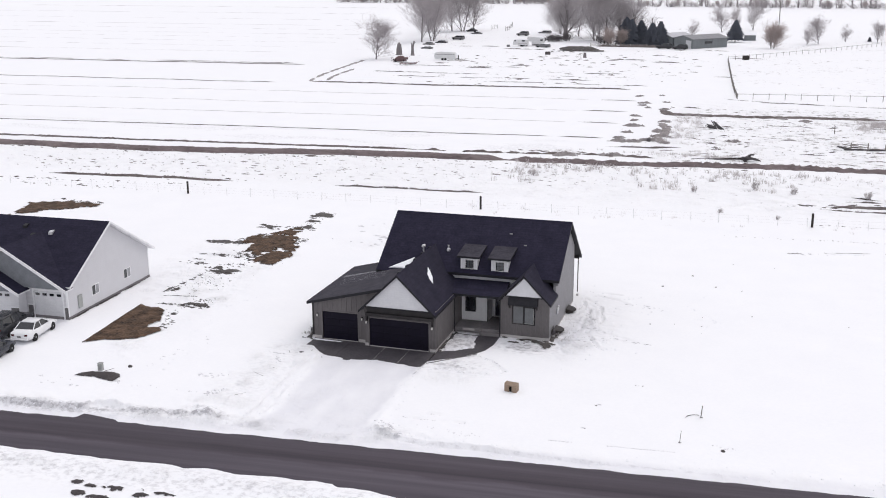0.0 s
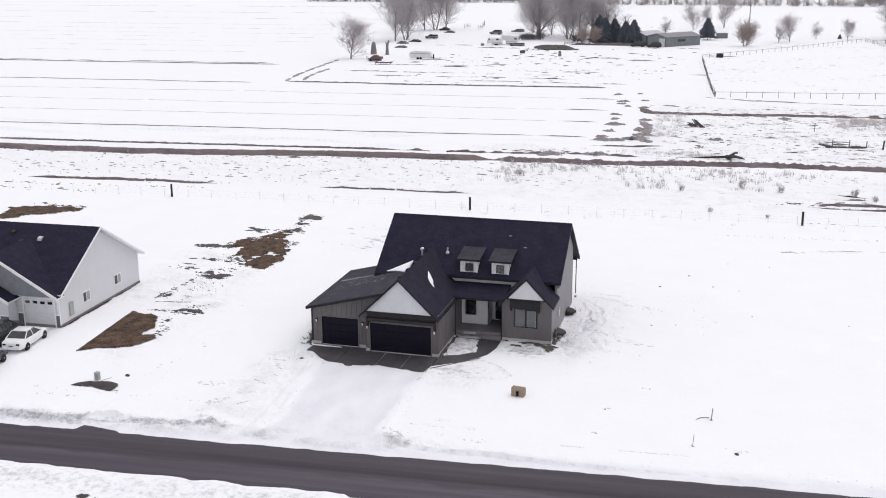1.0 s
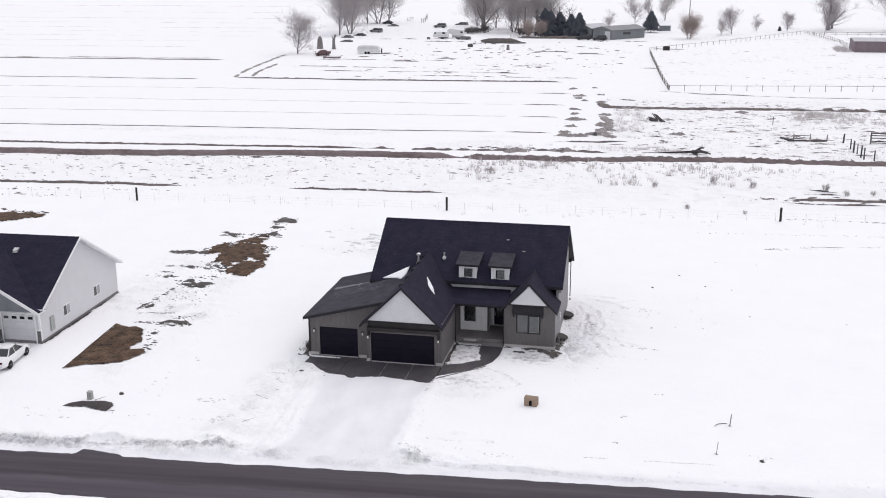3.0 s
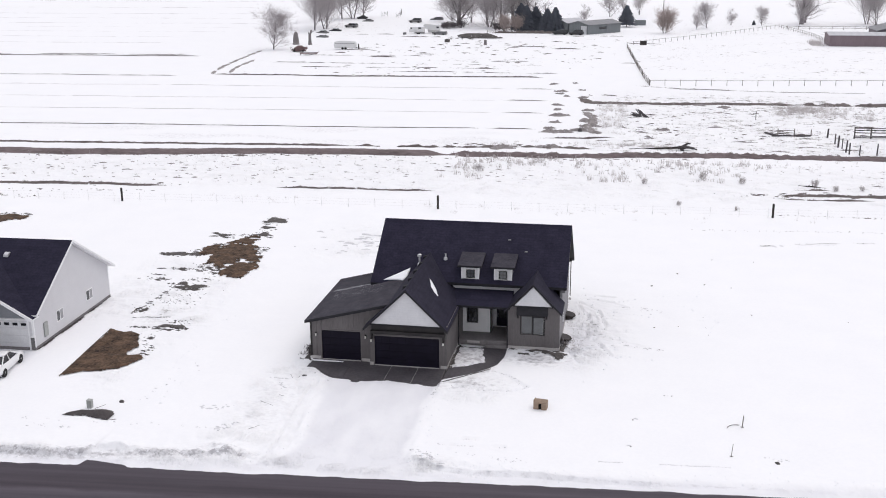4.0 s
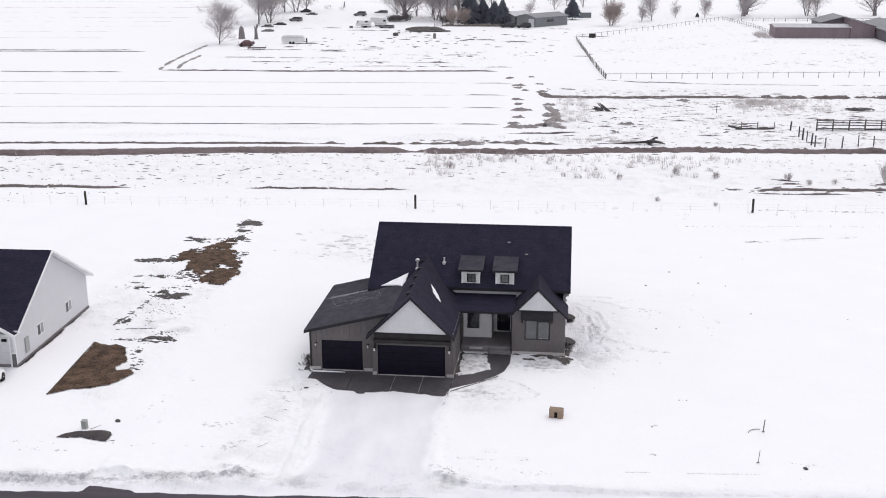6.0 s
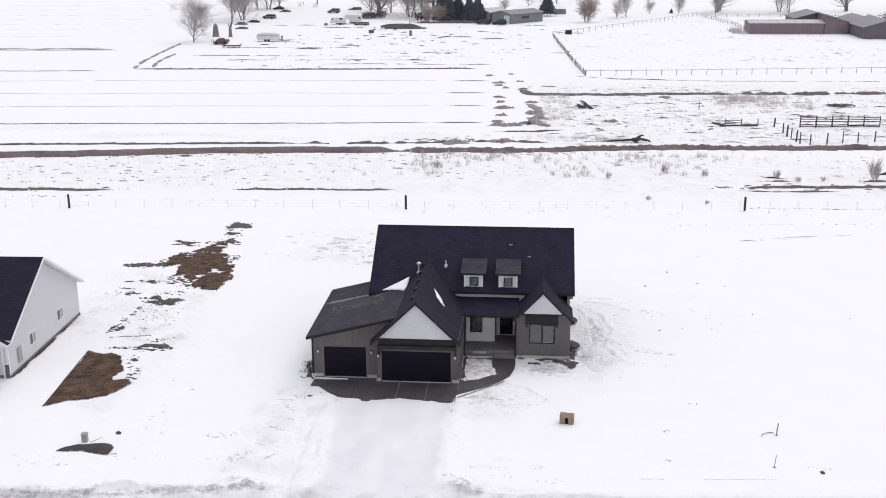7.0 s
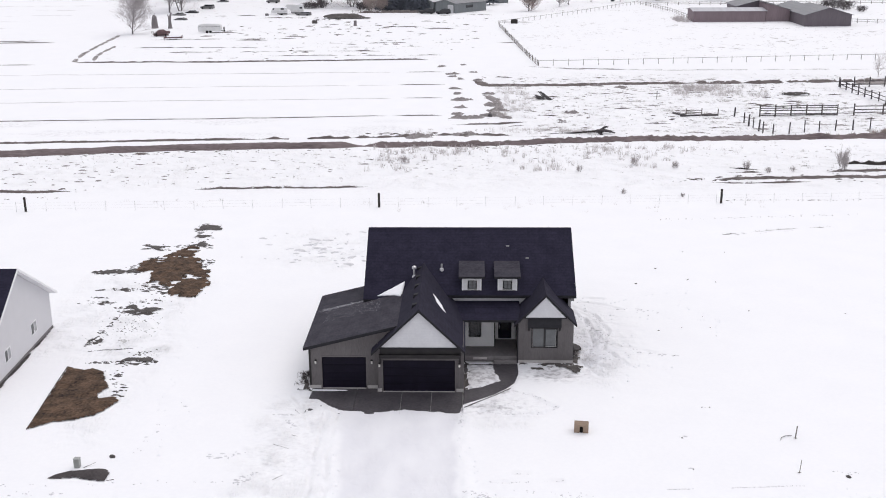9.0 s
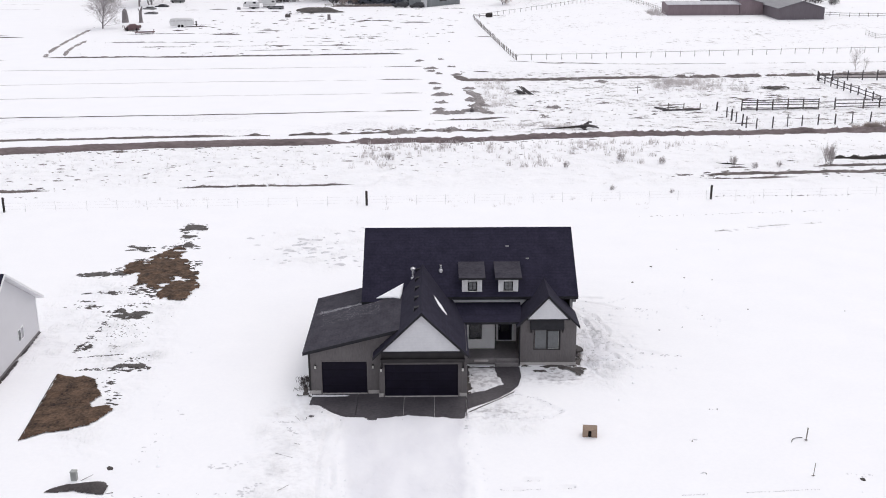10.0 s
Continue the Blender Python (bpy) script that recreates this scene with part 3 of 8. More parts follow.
def snow_height(x, y):
    """The snow surface, with ploughed banks, the cleared paving and trodden places."""
    near = 1 - step01(np.hypot(x, y), 60, 160)
    z = gz(y) + 0.05 + near * (0.10 * (fbm(x, y, 7, 3) - 0.5) + 0.04 * (fbm(x, y, 1.2, 5, 3) - 0.5)) + 0.25 * (1 - near) * (fbm(x, y, 14, 8) - 0.5)
    ragged = 0.5 * (fbm(x, y, 1.6, 21) - 0.5)
    # ploughed banks along the road
    df = y - road_far(x) + ragged * 0.8
    notch = step01(x, -18.80, -18.55) * (1 - 0.45 * step01(x, -18.3, -16.2)) * (1 - step01(x, -16.2, -15.5))
    df = df - 0.80 * notch
    dn = road_near(x) - y + ragged * 0.9
    drive = step01(x, -10.0, -8.0) * (1 - step01(x, 1.4, 3.2))
    lump = 0.1 + 1.5 * (0.6 * fbm(x * 0.35, y * 1.1, 1.0, 31, 4) + 0.4 * fbm(x, y, 0.9, 33, 4))
    left = 1 - step01(x, -9.0, -6.0)
    corner = np.exp(-((x + 10.3) / 2.4) ** 2) + np.exp(-((x - 4.5) / 2.6) ** 2)
    toe = np.interp(x, [-60, -20, -15, -9, 1, 3.5, 5, 9, 60], [0.95, 0.85, 1.5, 1.55, 2.6, 1.95, 1.4, 1.0, 0.95])
    tall = np.interp(x, [-60, -19, -15, -12, -9.8, -8.6, 0.6, 2.2, 4.2, 9, 60], [0.46, 0.44, 0.22, 0.30, 0.30, 0.0, 0.0, 0.16, 0.14, 0.05, 0.05])
    u = df - toe - 0.45 * (fbm(x * 0.6, y, 1.0, 36) - 0.5)
    z = z + tall * step01(u, 0, 0.40) * np.exp(-np.maximum(u - 0.45, 0) / 1.3) * (0.35 + 1.25 * fbm(x, y, 0.55, 38, 4))
    churn = step01(x, -60, -20) * (1 - step01(x, -8.5, -6.5)) * np.exp(-((u - 0.2) / 0.55) ** 2)
    z = z + 0.30 * churn * (fbm(x, y, 0.42, 39, 3) - 0.5)
    # the heap that the plough left at the corner of the drive
    heap = np.exp(-(((x + 10.6 + 0.5 * (y + 15.4)) / 1.5) ** 2 + ((y + 15.3) / 0.75) ** 2))
    z = z + heap * (0.20 + 0.75 * (fbm(x, y, 0.6, 43, 4) - 0.45))
    z = z + 0.3 * (1 - drive) * lump * (0.05 + 0.25 * left + 0.20 * corner * left) * np.exp(-((df - 1.35 - 0.25 * (fbm(x, y, 2.2, 35) - 0.5)) / 0.46) ** 2)
    z = z + 0.12 * lump * np.exp(-((dn - 1.2) / 0.7) ** 2)
    # the sharp lip where the plough turned off the road
    px, py = np.array(LIP).T
    lip = np.interp(x, px, py) - y
    along = step01(x, 0.4, 1.4) * (1 - step01(x, 9, 20))
    z = z + along * (0.24 * (0.5 + fbm(x, y, 0.8, 47))) * np.exp(-np.maximum(-lip, 0) / 0.5) * (1 - step01(lip, -0.05, 0.14)) * step01(-lip, -0.3, 0.0)
    z = z - along * 0.05 * np.exp(-((lip - 0.2) / 0.16) ** 2)
    knob = np.exp(-(((x - 1.5) / 1.1) ** 2 + ((y + 14.6 + 0.35 * (x - 1.5)) / 0.5) ** 2))
    z = z + knob * (0.16 + 0.9 * (fbm(x, y, 0.5, 48, 3) - 0.5))
    side = np.maximum(df, dn)
    z = np.where(side < 2.0, np.minimum(z, np.clip(0.35 * side - 0.02, -0.18, 1.0)), z)
    # the packed drive between its shoulders
    le, re = drive_edges(y)
    mid = x - (le + re) / 2
    lane = step01(np.minimum(x - le, re - x) + 0.7 * ragged, -0.25, 0.35) * box_mask(x, y, -20, 20, -16.4, -2.6, 0.6)
    z = z - 0.035 * lane
    shoulder = (np.exp(-((x - le + 0.45) / 0.5) ** 2) + np.exp(-((x - re - 0.45) / 0.5) ** 2)) * box_mask(x, y, -20, 20, -15.4, -3.0, 0.8)
    z = z + shoulder * (0.05 + 0.34 * (fbm(x, y, 0.8, 41) - 0.35))
    ruts = np.exp(-((mid + 1.9) / 0.22) ** 2) + np.exp(-((mid - 0.1) / 0.22) ** 2)
    z = z - 0.03 * ruts * lane * (0.5 + vnoise(x, y, 1.1, 4))
    # trodden and dug-over snow
    trod = trod_mask(x, y)
    z = z + trod * (0.16 * (fbm(x, y, 0.8, 55, 2) - 0.5) - 0.10 * step01(vnoise(x, y, 0.55, 61), 0.70, 0.86))
    z = z + trail_depth(np.asarray(x, float), np.asarray(y, float))
    # cleared paving and the snow left on its bed
    d = outline_distance(x, y, APRON) + 0.45 * (fbm(x, y, 0.9, 71) - 0.5) * step01(-y, -1.0, 1.0)
    keep = outline_distance(x, y, ISLAND) + 0.35 * (fbm(x, y, 0.6, 77) - 0.5)
    rim = np.maximum(d, -keep)
    z = np.where((rim < 0.5) & (np.hypot(x + 2, y) < 14), np.minimum(z, np.clip(0.55 * rim + 0.002, -0.2, 1.0)), z)
    # rough pasture past the ditch
    far = step01(y, 84, 92) * (1 - step01(y, 150, 170)) * step01(x, 2, 10)
    z = z + far * 0.5 * (fbm(x, y, 5, 91) - 0.5)
    strip = box_mask(x, y, -400, 400, 54, 82, 3)
    z = z + strip * 0.22 * (fbm(x, y, 3, 93) - 0.5)
    return z


def grid_axis(bands):
    out = [bands[0][0]]
    for a, b, s in bands:
        k = max(1, int(round((b - a) / s)))
        out += list(np.linspace(a, b, k + 1)[1:])
    return np.array(out)


gx = grid_axis([(-3000, -1000, 500), (-1000, -300, 70), (-300, -120, 6), (-120, -60, 1.2), (-60, -30, 0.5), (-30, -20, 0.25), (-20, -12, 0.18), (-12, 10, 0.14), (10, 15, 0.16), (15, 30, 0.3), (30, 60, 0.6), (60, 130, 1.4), (130, 300, 8), (300, 1000, 70), (1000, 3000, 500)])
gy = grid_axis([(-1500, -300, 300), (-300, -60, 30), (-60, -30, 1.5), (-30, -24, 0.4), (-24, -13, 0.17), (-13, -4, 0.22), (-4, 6, 0.14), (6, 19, 0.17), (19, 40, 0.35), (40, 100, 0.6), (100, 180, 0.9), (180, 420, 4), (420, 1000, 30), (1000, 4500, 350)])
GX, GY = np.meshgrid(gx, gy)
GZ = snow_height(GX, GY)
me = bpy.data.meshes.new("ground")
nx, ny = len(gx), len(gy)
co = np.stack([GX, GY, GZ], -1).reshape(-1, 3)
idx = np.arange(nx * ny).reshape(ny, nx)
quads = np.stack([idx[:-1, :-1], idx[:-1, 1:], idx[1:, 1:], idx[1:, :-1]], -1).reshape(-1, 4)
me.vertices.add(len(co))
me.vertices.foreach_set("co", co.ravel())
me.loops.add(quads.size)
me.loops.foreach_set("vertex_index", quads.ravel())
me.polygons.add(len(quads))
me.polygons.foreach_set("loop_start", np.arange(0, quads.size, 4))
me.polygons.foreach_set("use_smooth", np.ones(len(quads), bool))
me.update(calc_edges=True)
X, Y = co[:, 0], co[:, 1]
DL = ditch_line(X)
rough = 0.55 * box_mask(X, Y, -300, 300, 54, 60, 3) * (0.3 + 0.9 * fbm(X, Y, 20, 5))
rough = np.maximum(rough, 0.58 * step01(Y, 56, 64) * (1 - step01(Y - DL, -4, 2)))
rough = np.maximum(rough, 0.90 * (0.40 + 0.80 * fbm(X, Y * 1.6, 7, 23)) * step01(Y - DL, 0, 6) * (1 - step01(Y, 150, 172)) * step01(X, 4, 12))
rough = np.maximum(rough, 0.40 * box_mask(X, Y, -7, 8, 98, 168, 5))
rough = np.maximum(rough, 0.60 * (0.5 + 0.8 * fbm(X, Y * 3, 16, 51)) * box_mask(X, Y, -90, 4, 178, 232, 6))
rough = np.maximum(rough, 0.62 * (0.4 + 0.9 * fbm(X, Y * 2, 18, 52)) * box_mask(X, Y, -120, 130, 225, 420, 12))
rough = np.maximum(rough, 0.70 * (0.3 + 1.1 * fbm(X, Y * 2, 16, 37)) * box_mask(X, Y, 12, 140, 182, 330, 5))
rough = np.maximum(rough, 0.30 * box_mask(X, Y, -300, 4, 88, 110, 4))
rough = np.maximum(rough, 0.20 * np.exp(-(((X - 10.8) / 2.2) ** 2 + ((Y - 9.5) / 5) ** 2)))
rough = np.maximum(rough, 0.75 * np.exp(-(((X + 10.4) / 0.7) ** 2 + ((Y - 0.8) / 2.2) ** 2)))
rough = np.maximum(rough, 0.85 * np.exp(-(((X - 6.6) / 2.4) ** 2 + ((Y - 4.0) / 0.7) ** 2)))
rough = np.maximum(rough, 0.60 * box_mask(X, Y, -28.0, -22.5, 7.5, 17.5, 1) * step01(27.5 - 0.5 * Y + X * 0 + (X + 27.6), -3, 24))
rough = np.maximum(rough, 0.36 * box_mask(X, Y, -33, -21, 5, 26, 2))
rough = np.maximum(rough, 0.24 * (box_mask(X, Y, -13, -8, -13, 0, 1.5) + box_mask(X, Y, 1, 7, -12, 2, 1.5)))
rough = np.maximum(rough, 0.44 * ((1 - 0.7 * step01(X, 2, 6)) * np.exp(-((Y - road_far(X) - 1.4) / 0.5) ** 2) + 0.4 * np.exp(-((road_near(X) - Y - 1.2) / 0.6) ** 2)))
rough = np.maximum(rough, 0.45 * box_mask(X, Y, -20, -6, 27, 42, 3))
LE, RE = drive_edges(Y)
packed = step01(np.minimum(X - LE, RE - X) + 0.7 * (fbm(X, Y, 1.6, 21) - 0.5), -0.2, 0.4) * box_mask(X, Y, -20, 20, -17, -2, 0.6)
packed = np.maximum(packed, 0.9 * np.exp(-((Y - road_far(X) - 0.6) / 0.55) ** 2))
packed = np.maximum(packed, 0.9 * box_mask(X, Y, -45, -31.0, -13, -1.9, 0.35))
packed = np.maximum(packed, 1.1 * np.exp(-(((X - 9.9) / 1.6) ** 2 + ((Y - 7.2) / 3.6) ** 2)))
packed = packed * (0.35 + 0.9 * fbm(X, Y * 0.5, 1.2, 12))
banks = 0.9 * (1 - 0.7 * step01(X, 2, 6)) * (np.exp(-((Y - road_far(X) - 1.5) / 0.8) ** 2) + 0.45 * np.exp(-((road_near(X) - Y - 1.4) / 0.9) ** 2))
trod = np.clip(trod_mask(X, Y) + banks * (0.3 + fbm(X, Y, 3, 13)) + 0.25 * packed + 0.5 * box_mask(X, Y, -300, 300, 56, 80, 4) + 0.6 * step01(Y, 85, 92) * step01(X, 0, 8) * (1 - step01(Y, 150, 175)), 0, 1.3)
# snow greyed by dirt and by relief shade put into its colour
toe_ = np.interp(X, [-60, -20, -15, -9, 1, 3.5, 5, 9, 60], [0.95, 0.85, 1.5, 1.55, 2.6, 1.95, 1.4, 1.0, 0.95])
grit_shade = 1.35 * np.exp(-((Y - road_far(X) - toe_ - 0.25) / 0.48) ** 2) * (1 - step01(X, -9.5, -7.5)) * step01(X, -90, -60)
grit_shade = np.maximum(grit_shade, np.exp(-(((X + 10.4) / 1.7) ** 2 + ((Y + 15.5) / 0.65) ** 2)))
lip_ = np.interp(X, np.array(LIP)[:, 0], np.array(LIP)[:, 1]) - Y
grit_shade = np.maximum(grit_shade, 0.62 * np.exp(-((lip_ - 0.06) / 0.12) ** 2) * step01(X, 0.5, 1.5) * (1 - step01(X, 16, 30)))
grit_shade = np.maximum(grit_shade, 0.7 * np.exp(-(((X - 1.6) / 1.3) ** 2 + ((Y + 14.5) / 0.7) ** 2)))
grit_shade = np.maximum(grit_shade, 0.75 * np.exp(-((road_near(X) - Y - 1.8) / 1.5) ** 2))
grit_shade = np.maximum(grit_shade, 0.26 * np.exp(-(((X - 10.6) / 2.0) ** 2 + ((Y - 9.5) / 5) ** 2)))
grit_shade = np.maximum(grit_shade, 0.30 * np.exp(-(((X - 9.6) / 1.3) ** 2 + ((Y - 5.6) / 2.2) ** 2)))
grit_shade = np.maximum(grit_shade, 1.2 * np.exp(-(((X - 2.4) / 2.4) ** 2 + ((Y + 2.5) / 1.2) ** 2)))
grit_shade = np.maximum(grit_shade, 1.22 * box_mask(X, Y, 0.7, 3.9, -0.5, 4.7, 0.3))
grit_shade = np.maximum(grit_shade, 1.9 * np.exp(-(((X - 6.9) / 1.9) ** 2 + ((Y - 2.9) / 1.0) ** 2)))
grit_shade = np.maximum(grit_shade, 0.45 * box_mask(X, Y, -12.0, -8.3, -12.5, -1.0, 1.2) * fbm(X, Y, 2.5, 57))
# field streaks: shade of drifts and lumps put into the colour
grit_shade = np.maximum(grit_shade, 0.16 * box_mask(X, Y, -300, 300, 52, 82, 3) * fbm(X * 0.5, Y, 5, 58))
grit_shade = np.maximum(grit_shade, 0.55 * box_mask(X, Y, -300, -8, 89, 103, 2) * step01(fbm(X * 0.25, Y, 3, 59), 0.48, 0.66))
for key, val in (("rough", rough), ("packed", packed), ("trod", trod), ("grit_shade", grit_shade)):
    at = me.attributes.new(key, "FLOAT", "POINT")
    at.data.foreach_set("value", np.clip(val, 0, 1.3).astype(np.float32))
me.materials.append(M_SNOW)
ground = tagged(new("ground", me), "snow-covered flat ground with tracks and dead grass", "ground", kind="structure")

g = Geo()
for k in range(60):
    x0, x1 = -150 + 5 * k, -145 + 5 * k
    ys = [(-3.6, -0.03), (-1.9, 0.0), (-0.6, 0.03), (0.6, 0.03), (1.9, 0.0), (3.6, -0.03)]
    g.add([(x, y, z) for x in (x0, x1) for y, z in ys], [(i, i + 1, i + 7, i + 6) for i in range(5)])
g.smooth = True
solo("road", g, M_ASPHALT, "wet dark asphalt road between ploughed snow banks", "road", (0, -19.45, 0), 3.85, kind="structure")

# concrete slabs of the drive and the path
paving = thing("pavement", "wet grey concrete drive and curved front path", "pavement", kind="structure")
for x0, x1 in ((-9.72, -6.62), (-6.60, -3.57), (-3.55, -1.57), (-1.55, 0.52)):
    part("slab", Geo().box(x0, x1, -3.35, 0.6, -0.18, 0.0, 0, 0.012), M_CONCRETE, paving)
path = [(0.55, -2.0), (1.5, -1.3), (2.6, -0.35), (3.5, 0.55), (4.1, 1.5), (4.42, 3.0), (4.45, 4.7), (0.6, 4.7), (0.6, -0.0)]
for x in (-3.56, -1.56):
    part("joint", Geo().box(x - 0.008, x + 0.008, -3.3, 0.02, -0.1, 0.004), M_FOUND, paving, "pale icy joint")
part("slab", Geo().prism(path, "z", -0.18, -0.004), M_CONCRETE, paving, "curved concrete path")

# ---- the new house ----
house = thing("house", "new dark-roofed farmhouse with taupe siding and white gables", "house")


def wall_cells(g, axis, a, b, u0, u1, z0, z1, holes):
    """A wall from a to b in depth, in one piece, with openings (u0, u1, z0, z1) through it."""
    us = sorted({u0, u1, *[min(max(v, u0), u1) for h in holes for v in h[:2]]})
    zs = sorted({z0, z1, *[min(max(v, z0), z1) for h in holes for v in h[2:]]})
    nu, nz = len(us), len(zs)

    def solid(i, j):
        if not (0 <= i < nu - 1 and 0 <= j < nz - 1):
            return False
        cu, cz = (us[i] + us[i + 1]) / 2, (zs[j] + zs[j + 1]) / 2
        return not any(h[0] < cu < h[1] and h[2] < cz < h[3] for h in holes)

    at = lambda i, j, k: (i * nz + j) * 2 + k
    pts = [(u, d, z) if axis == "y" else (d, u, z) for u in us for z in zs for d in (a, b)]
    faces = []
    for i in range(nu - 1):
        for j in range(nz - 1):
            if not solid(i, j):
                continue
            for k in (0, 1):
                faces.append((at(i, j, k), at(i + 1, j, k), at(i + 1, j + 1, k), at(i, j + 1, k)))
            for di, dj, p, q in ((-1, 0, (i, j), (i, j + 1)), (1, 0, (i + 1, j), (i + 1, j + 1)), (0, -1, (i, j), (i + 1, j)), (0, 1, (i, j + 1), (i + 1, j + 1))):
                if not solid(i + di, j + dj):
                    faces.append((at(*p, 0), at(*q, 0), at(*q, 1), at(*p, 1)))
    return g.add(pts, faces)


def window_y(parent, x0, x1, y, z0, z1, name="window", pane=M_GLASS, mull=(), frame_mat=M_DARKTRIM, bars=(), w=0.05, label=""):
    """A window in a wall that faces -y: its outer face at y."""
    win = part(name, Geo().box(x0 - w, x1 + w, y - 0.03, y + 0.05, z1, z1 + w).box(x0 - w, x1 + w, y - 0.03, y + 0.05, z0 - w, z0).box(x0 - w, x0, y - 0.03, y + 0.05, z0, z1).box(x1, x1 + w, y - 0.03, y + 0.05, z0, z1), frame_mat, parent, label)
    edges = [x0, *mull, x1]
    panes = pane if isinstance(pane, list) else [pane] * (len(edges) - 1)
    for i in range(len(edges) - 1):
        part("pane", Geo().box(edges[i] + 0.02, edges[i + 1] - 0.02, y + 0.02, y + 0.035, z0, z1), panes[i], win)
    for m in mull:
        part("mullion", Geo().box(m - 0.03, m + 0.03, y - 0.02, y + 0.045, z0, z1), frame_mat, win)
    for bx, bz in bars:
        if bx is not None:
            part("glazing_bar", Geo().box(bx - 0.014, bx + 0.014, y, y + 0.03, z0, z1), frame_mat, win)
        else:
            part("glazing_bar", Geo().box(x0, x1, y, y + 0.03, bz - 0.014, bz + 0.014), frame_mat, win)
    return win


def battens_y(xs, y, z0, tops, mat=M_TAUPE, parent=house):
    for x, top in zip(xs, tops):
        if top - z0 > 0.1:
            part("batten", Geo().box(x - 0.025, x + 0.025, y - 0.022, y, z0, top), mat, parent)


def garage_door(x0, x1, y, z1, rows, cols):
    """A sectional door, set back in its opening: raised panels on each section."""
    d = part("garage_door", Geo().box(x0, x1, y + 0.09, y + 0.14, 0.0, z1), M_BLACKDOOR, house, "black sectional garage door")
    h = z1 / rows
    for r in range(rows):
        part("section", Geo().box(x0 + 0.01, x1 - 0.01, y + 0.06, y + 0.09, r * h + 0.012, (r + 1) * h - 0.012, 0, 0.008), M_BLACKDOOR, d)
        for c in range(cols):
            w = (x1 - x0) / cols
            part("panel", Geo().box(x0 + c * w + 0.08, x0 + (c + 1) * w - 0.08, y + 0.048, y + 0.06, r * h + 0.09, (r + 1) * h - 0.09, 0, 0.005), M_BLACKDOOR, d)
    tr = Geo().box(x0 - 0.09, x0, y - 0.03, y + 0.09, 0, z1 + 0.09).box(x1, x1 + 0.09, y - 0.03, y + 0.09, 0, z1 + 0.09).box(x0, x1, y - 0.03, y + 0.09, z1, z1 + 0.09)
    part("door_trim", tr, M_TAUPE, d)


def wall_lamp(x, y, z):
    g = Geo().box(x - 0.05, x + 0.05, y - 0.03, y, z - 0.14, z + 0.14)
    g.box(x - 0.02, x + 0.02, y - 0.14, y - 0.03, z + 0.10, z + 0.13).lathe([(0.02, 0.17), (0.085, 0.12), (0.085, 0.10)], (x, y - 0.12, z), 8)
    lamp = part("wall_lamp", g, M_DARKTRIM, house, "black wall lantern with frosted shade")
    part("shade", Geo().lathe([(0.045, -0.12), (0.062, -0.10), (0.062, 0.09), (0.045, 0.10)], (x, y - 0.12, z), 8), M_LAMP, lamp, "frosted glass shade")


# footing strips
for x0, x1, y0, y1, z0, z1 in ((-9.86, -9.10, 0.49, 0.7, -0.3, 0.24), (-5.97, -5.23, 0.49, 0.7, -0.3, 0.24), (-5.22, -4.93, -0.03, 0.7, -0.3, 0.24), (0.10, 0.585, -0.03, 0.7, -0.3, 0.24), (0.40, 0.585, 0.7, 7.0, -0.3, 0.24), (-9.88, -9.7, 0.7, 10.1, -0.3, 0.24), (4.42, 8.41, 4.81, 5.2, -0.45, 0.26), (8.2, 8.41, 5.2, 15.4, -0.45, 0.14)):
    part("footing", Geo().box(x0, x1, y0, y1, z0, z1), M_FOUND, house, "pale concrete footing")

# walls of the two garages
part("wall", wall_cells(Geo(), "y", 0.0, 0.2, -5.2, 0.58, 0.24, 3.3, [(-4.83, 0.0, 0.0, 2.31)]), M_TAUPE, house)
part("wall", Geo().box(0.38, 0.58, 0.2, 7.3, 0.24, 3.25), M_TAUPE, house)
part("wall", Geo().box(-5.2, -5.0, 0.2, 0.9, 0.24, 3.4), M_TAUPE, house)
for x0, x1, y in ((-4.93, -4.83, 0.0), (0.0, 0.10, 0.0), (-9.10, -9.0, 0.52), (-6.02, -5.92, 0.52)):
    part("jamb", Geo().box(x0, x1, y, y + 0.2, 0, 0.24), M_TAUPE, house)
part("wall", wall_cells(Geo(), "y", 0.52, 0.72, -9.85, -5.2, 0.24, 2.95, [(-9.0, -6.02, 0.0, 2.31)]), M_TAUPE, house)
part("wall", Geo().prism([(-9.85, 2.95), (-4.0, 2.95), (-4.0, 4.42), (-9.85, 2.97)], "y", 0.52, 0.72), M_TAUPE, house)
part("wall", Geo().box(-9.85, -9.65, 0.72, 9.9, 0.24, 2.95), M_TAUPE, house)
part("wall", Geo().prism([(-9.85, 0.0), (-6.4, 0.0), (-6.4, 3.8), (-9.85, 2.95)], "y", 9.9, 10.1), M_TAUPE, house)
xs = [-9.82 + 0.41 * i for i in range(12)]
battens_y(xs, 0.52, 0.24, [2.95 + 0.25 * (x + 9.85) - 0.03 if not -9.06 < x < -5.96 else 0 for x in xs])
for x in [v for v in xs if -9.06 < v < -5.96]:
    part("batten", Geo().box(x - 0.025, x + 0.025, 0.498, 0.52, 2.5, 2.95 + 0.25 * (x + 9.85) - 0.03), M_TAUPE, house)
battens_y([-5.17, 0.30, 0.55], 0.0, 0.24, [3.2] * 3)
for y in [0.4 + 0.41 * i for i in range(12)]:
    part("batten", Geo().box(0.58, 0.602, y - 0.025, y + 0.025, 0.24, 3.0), M_TAUPE, house)
part("corner_board", Geo().box(-9.88, -9.74, 0.495, 0.52, 0.24, 2.9), M_DARKTRIM, house)
garage_door(-9.0, -6.02, 0.52, 2.31, 4, 4)
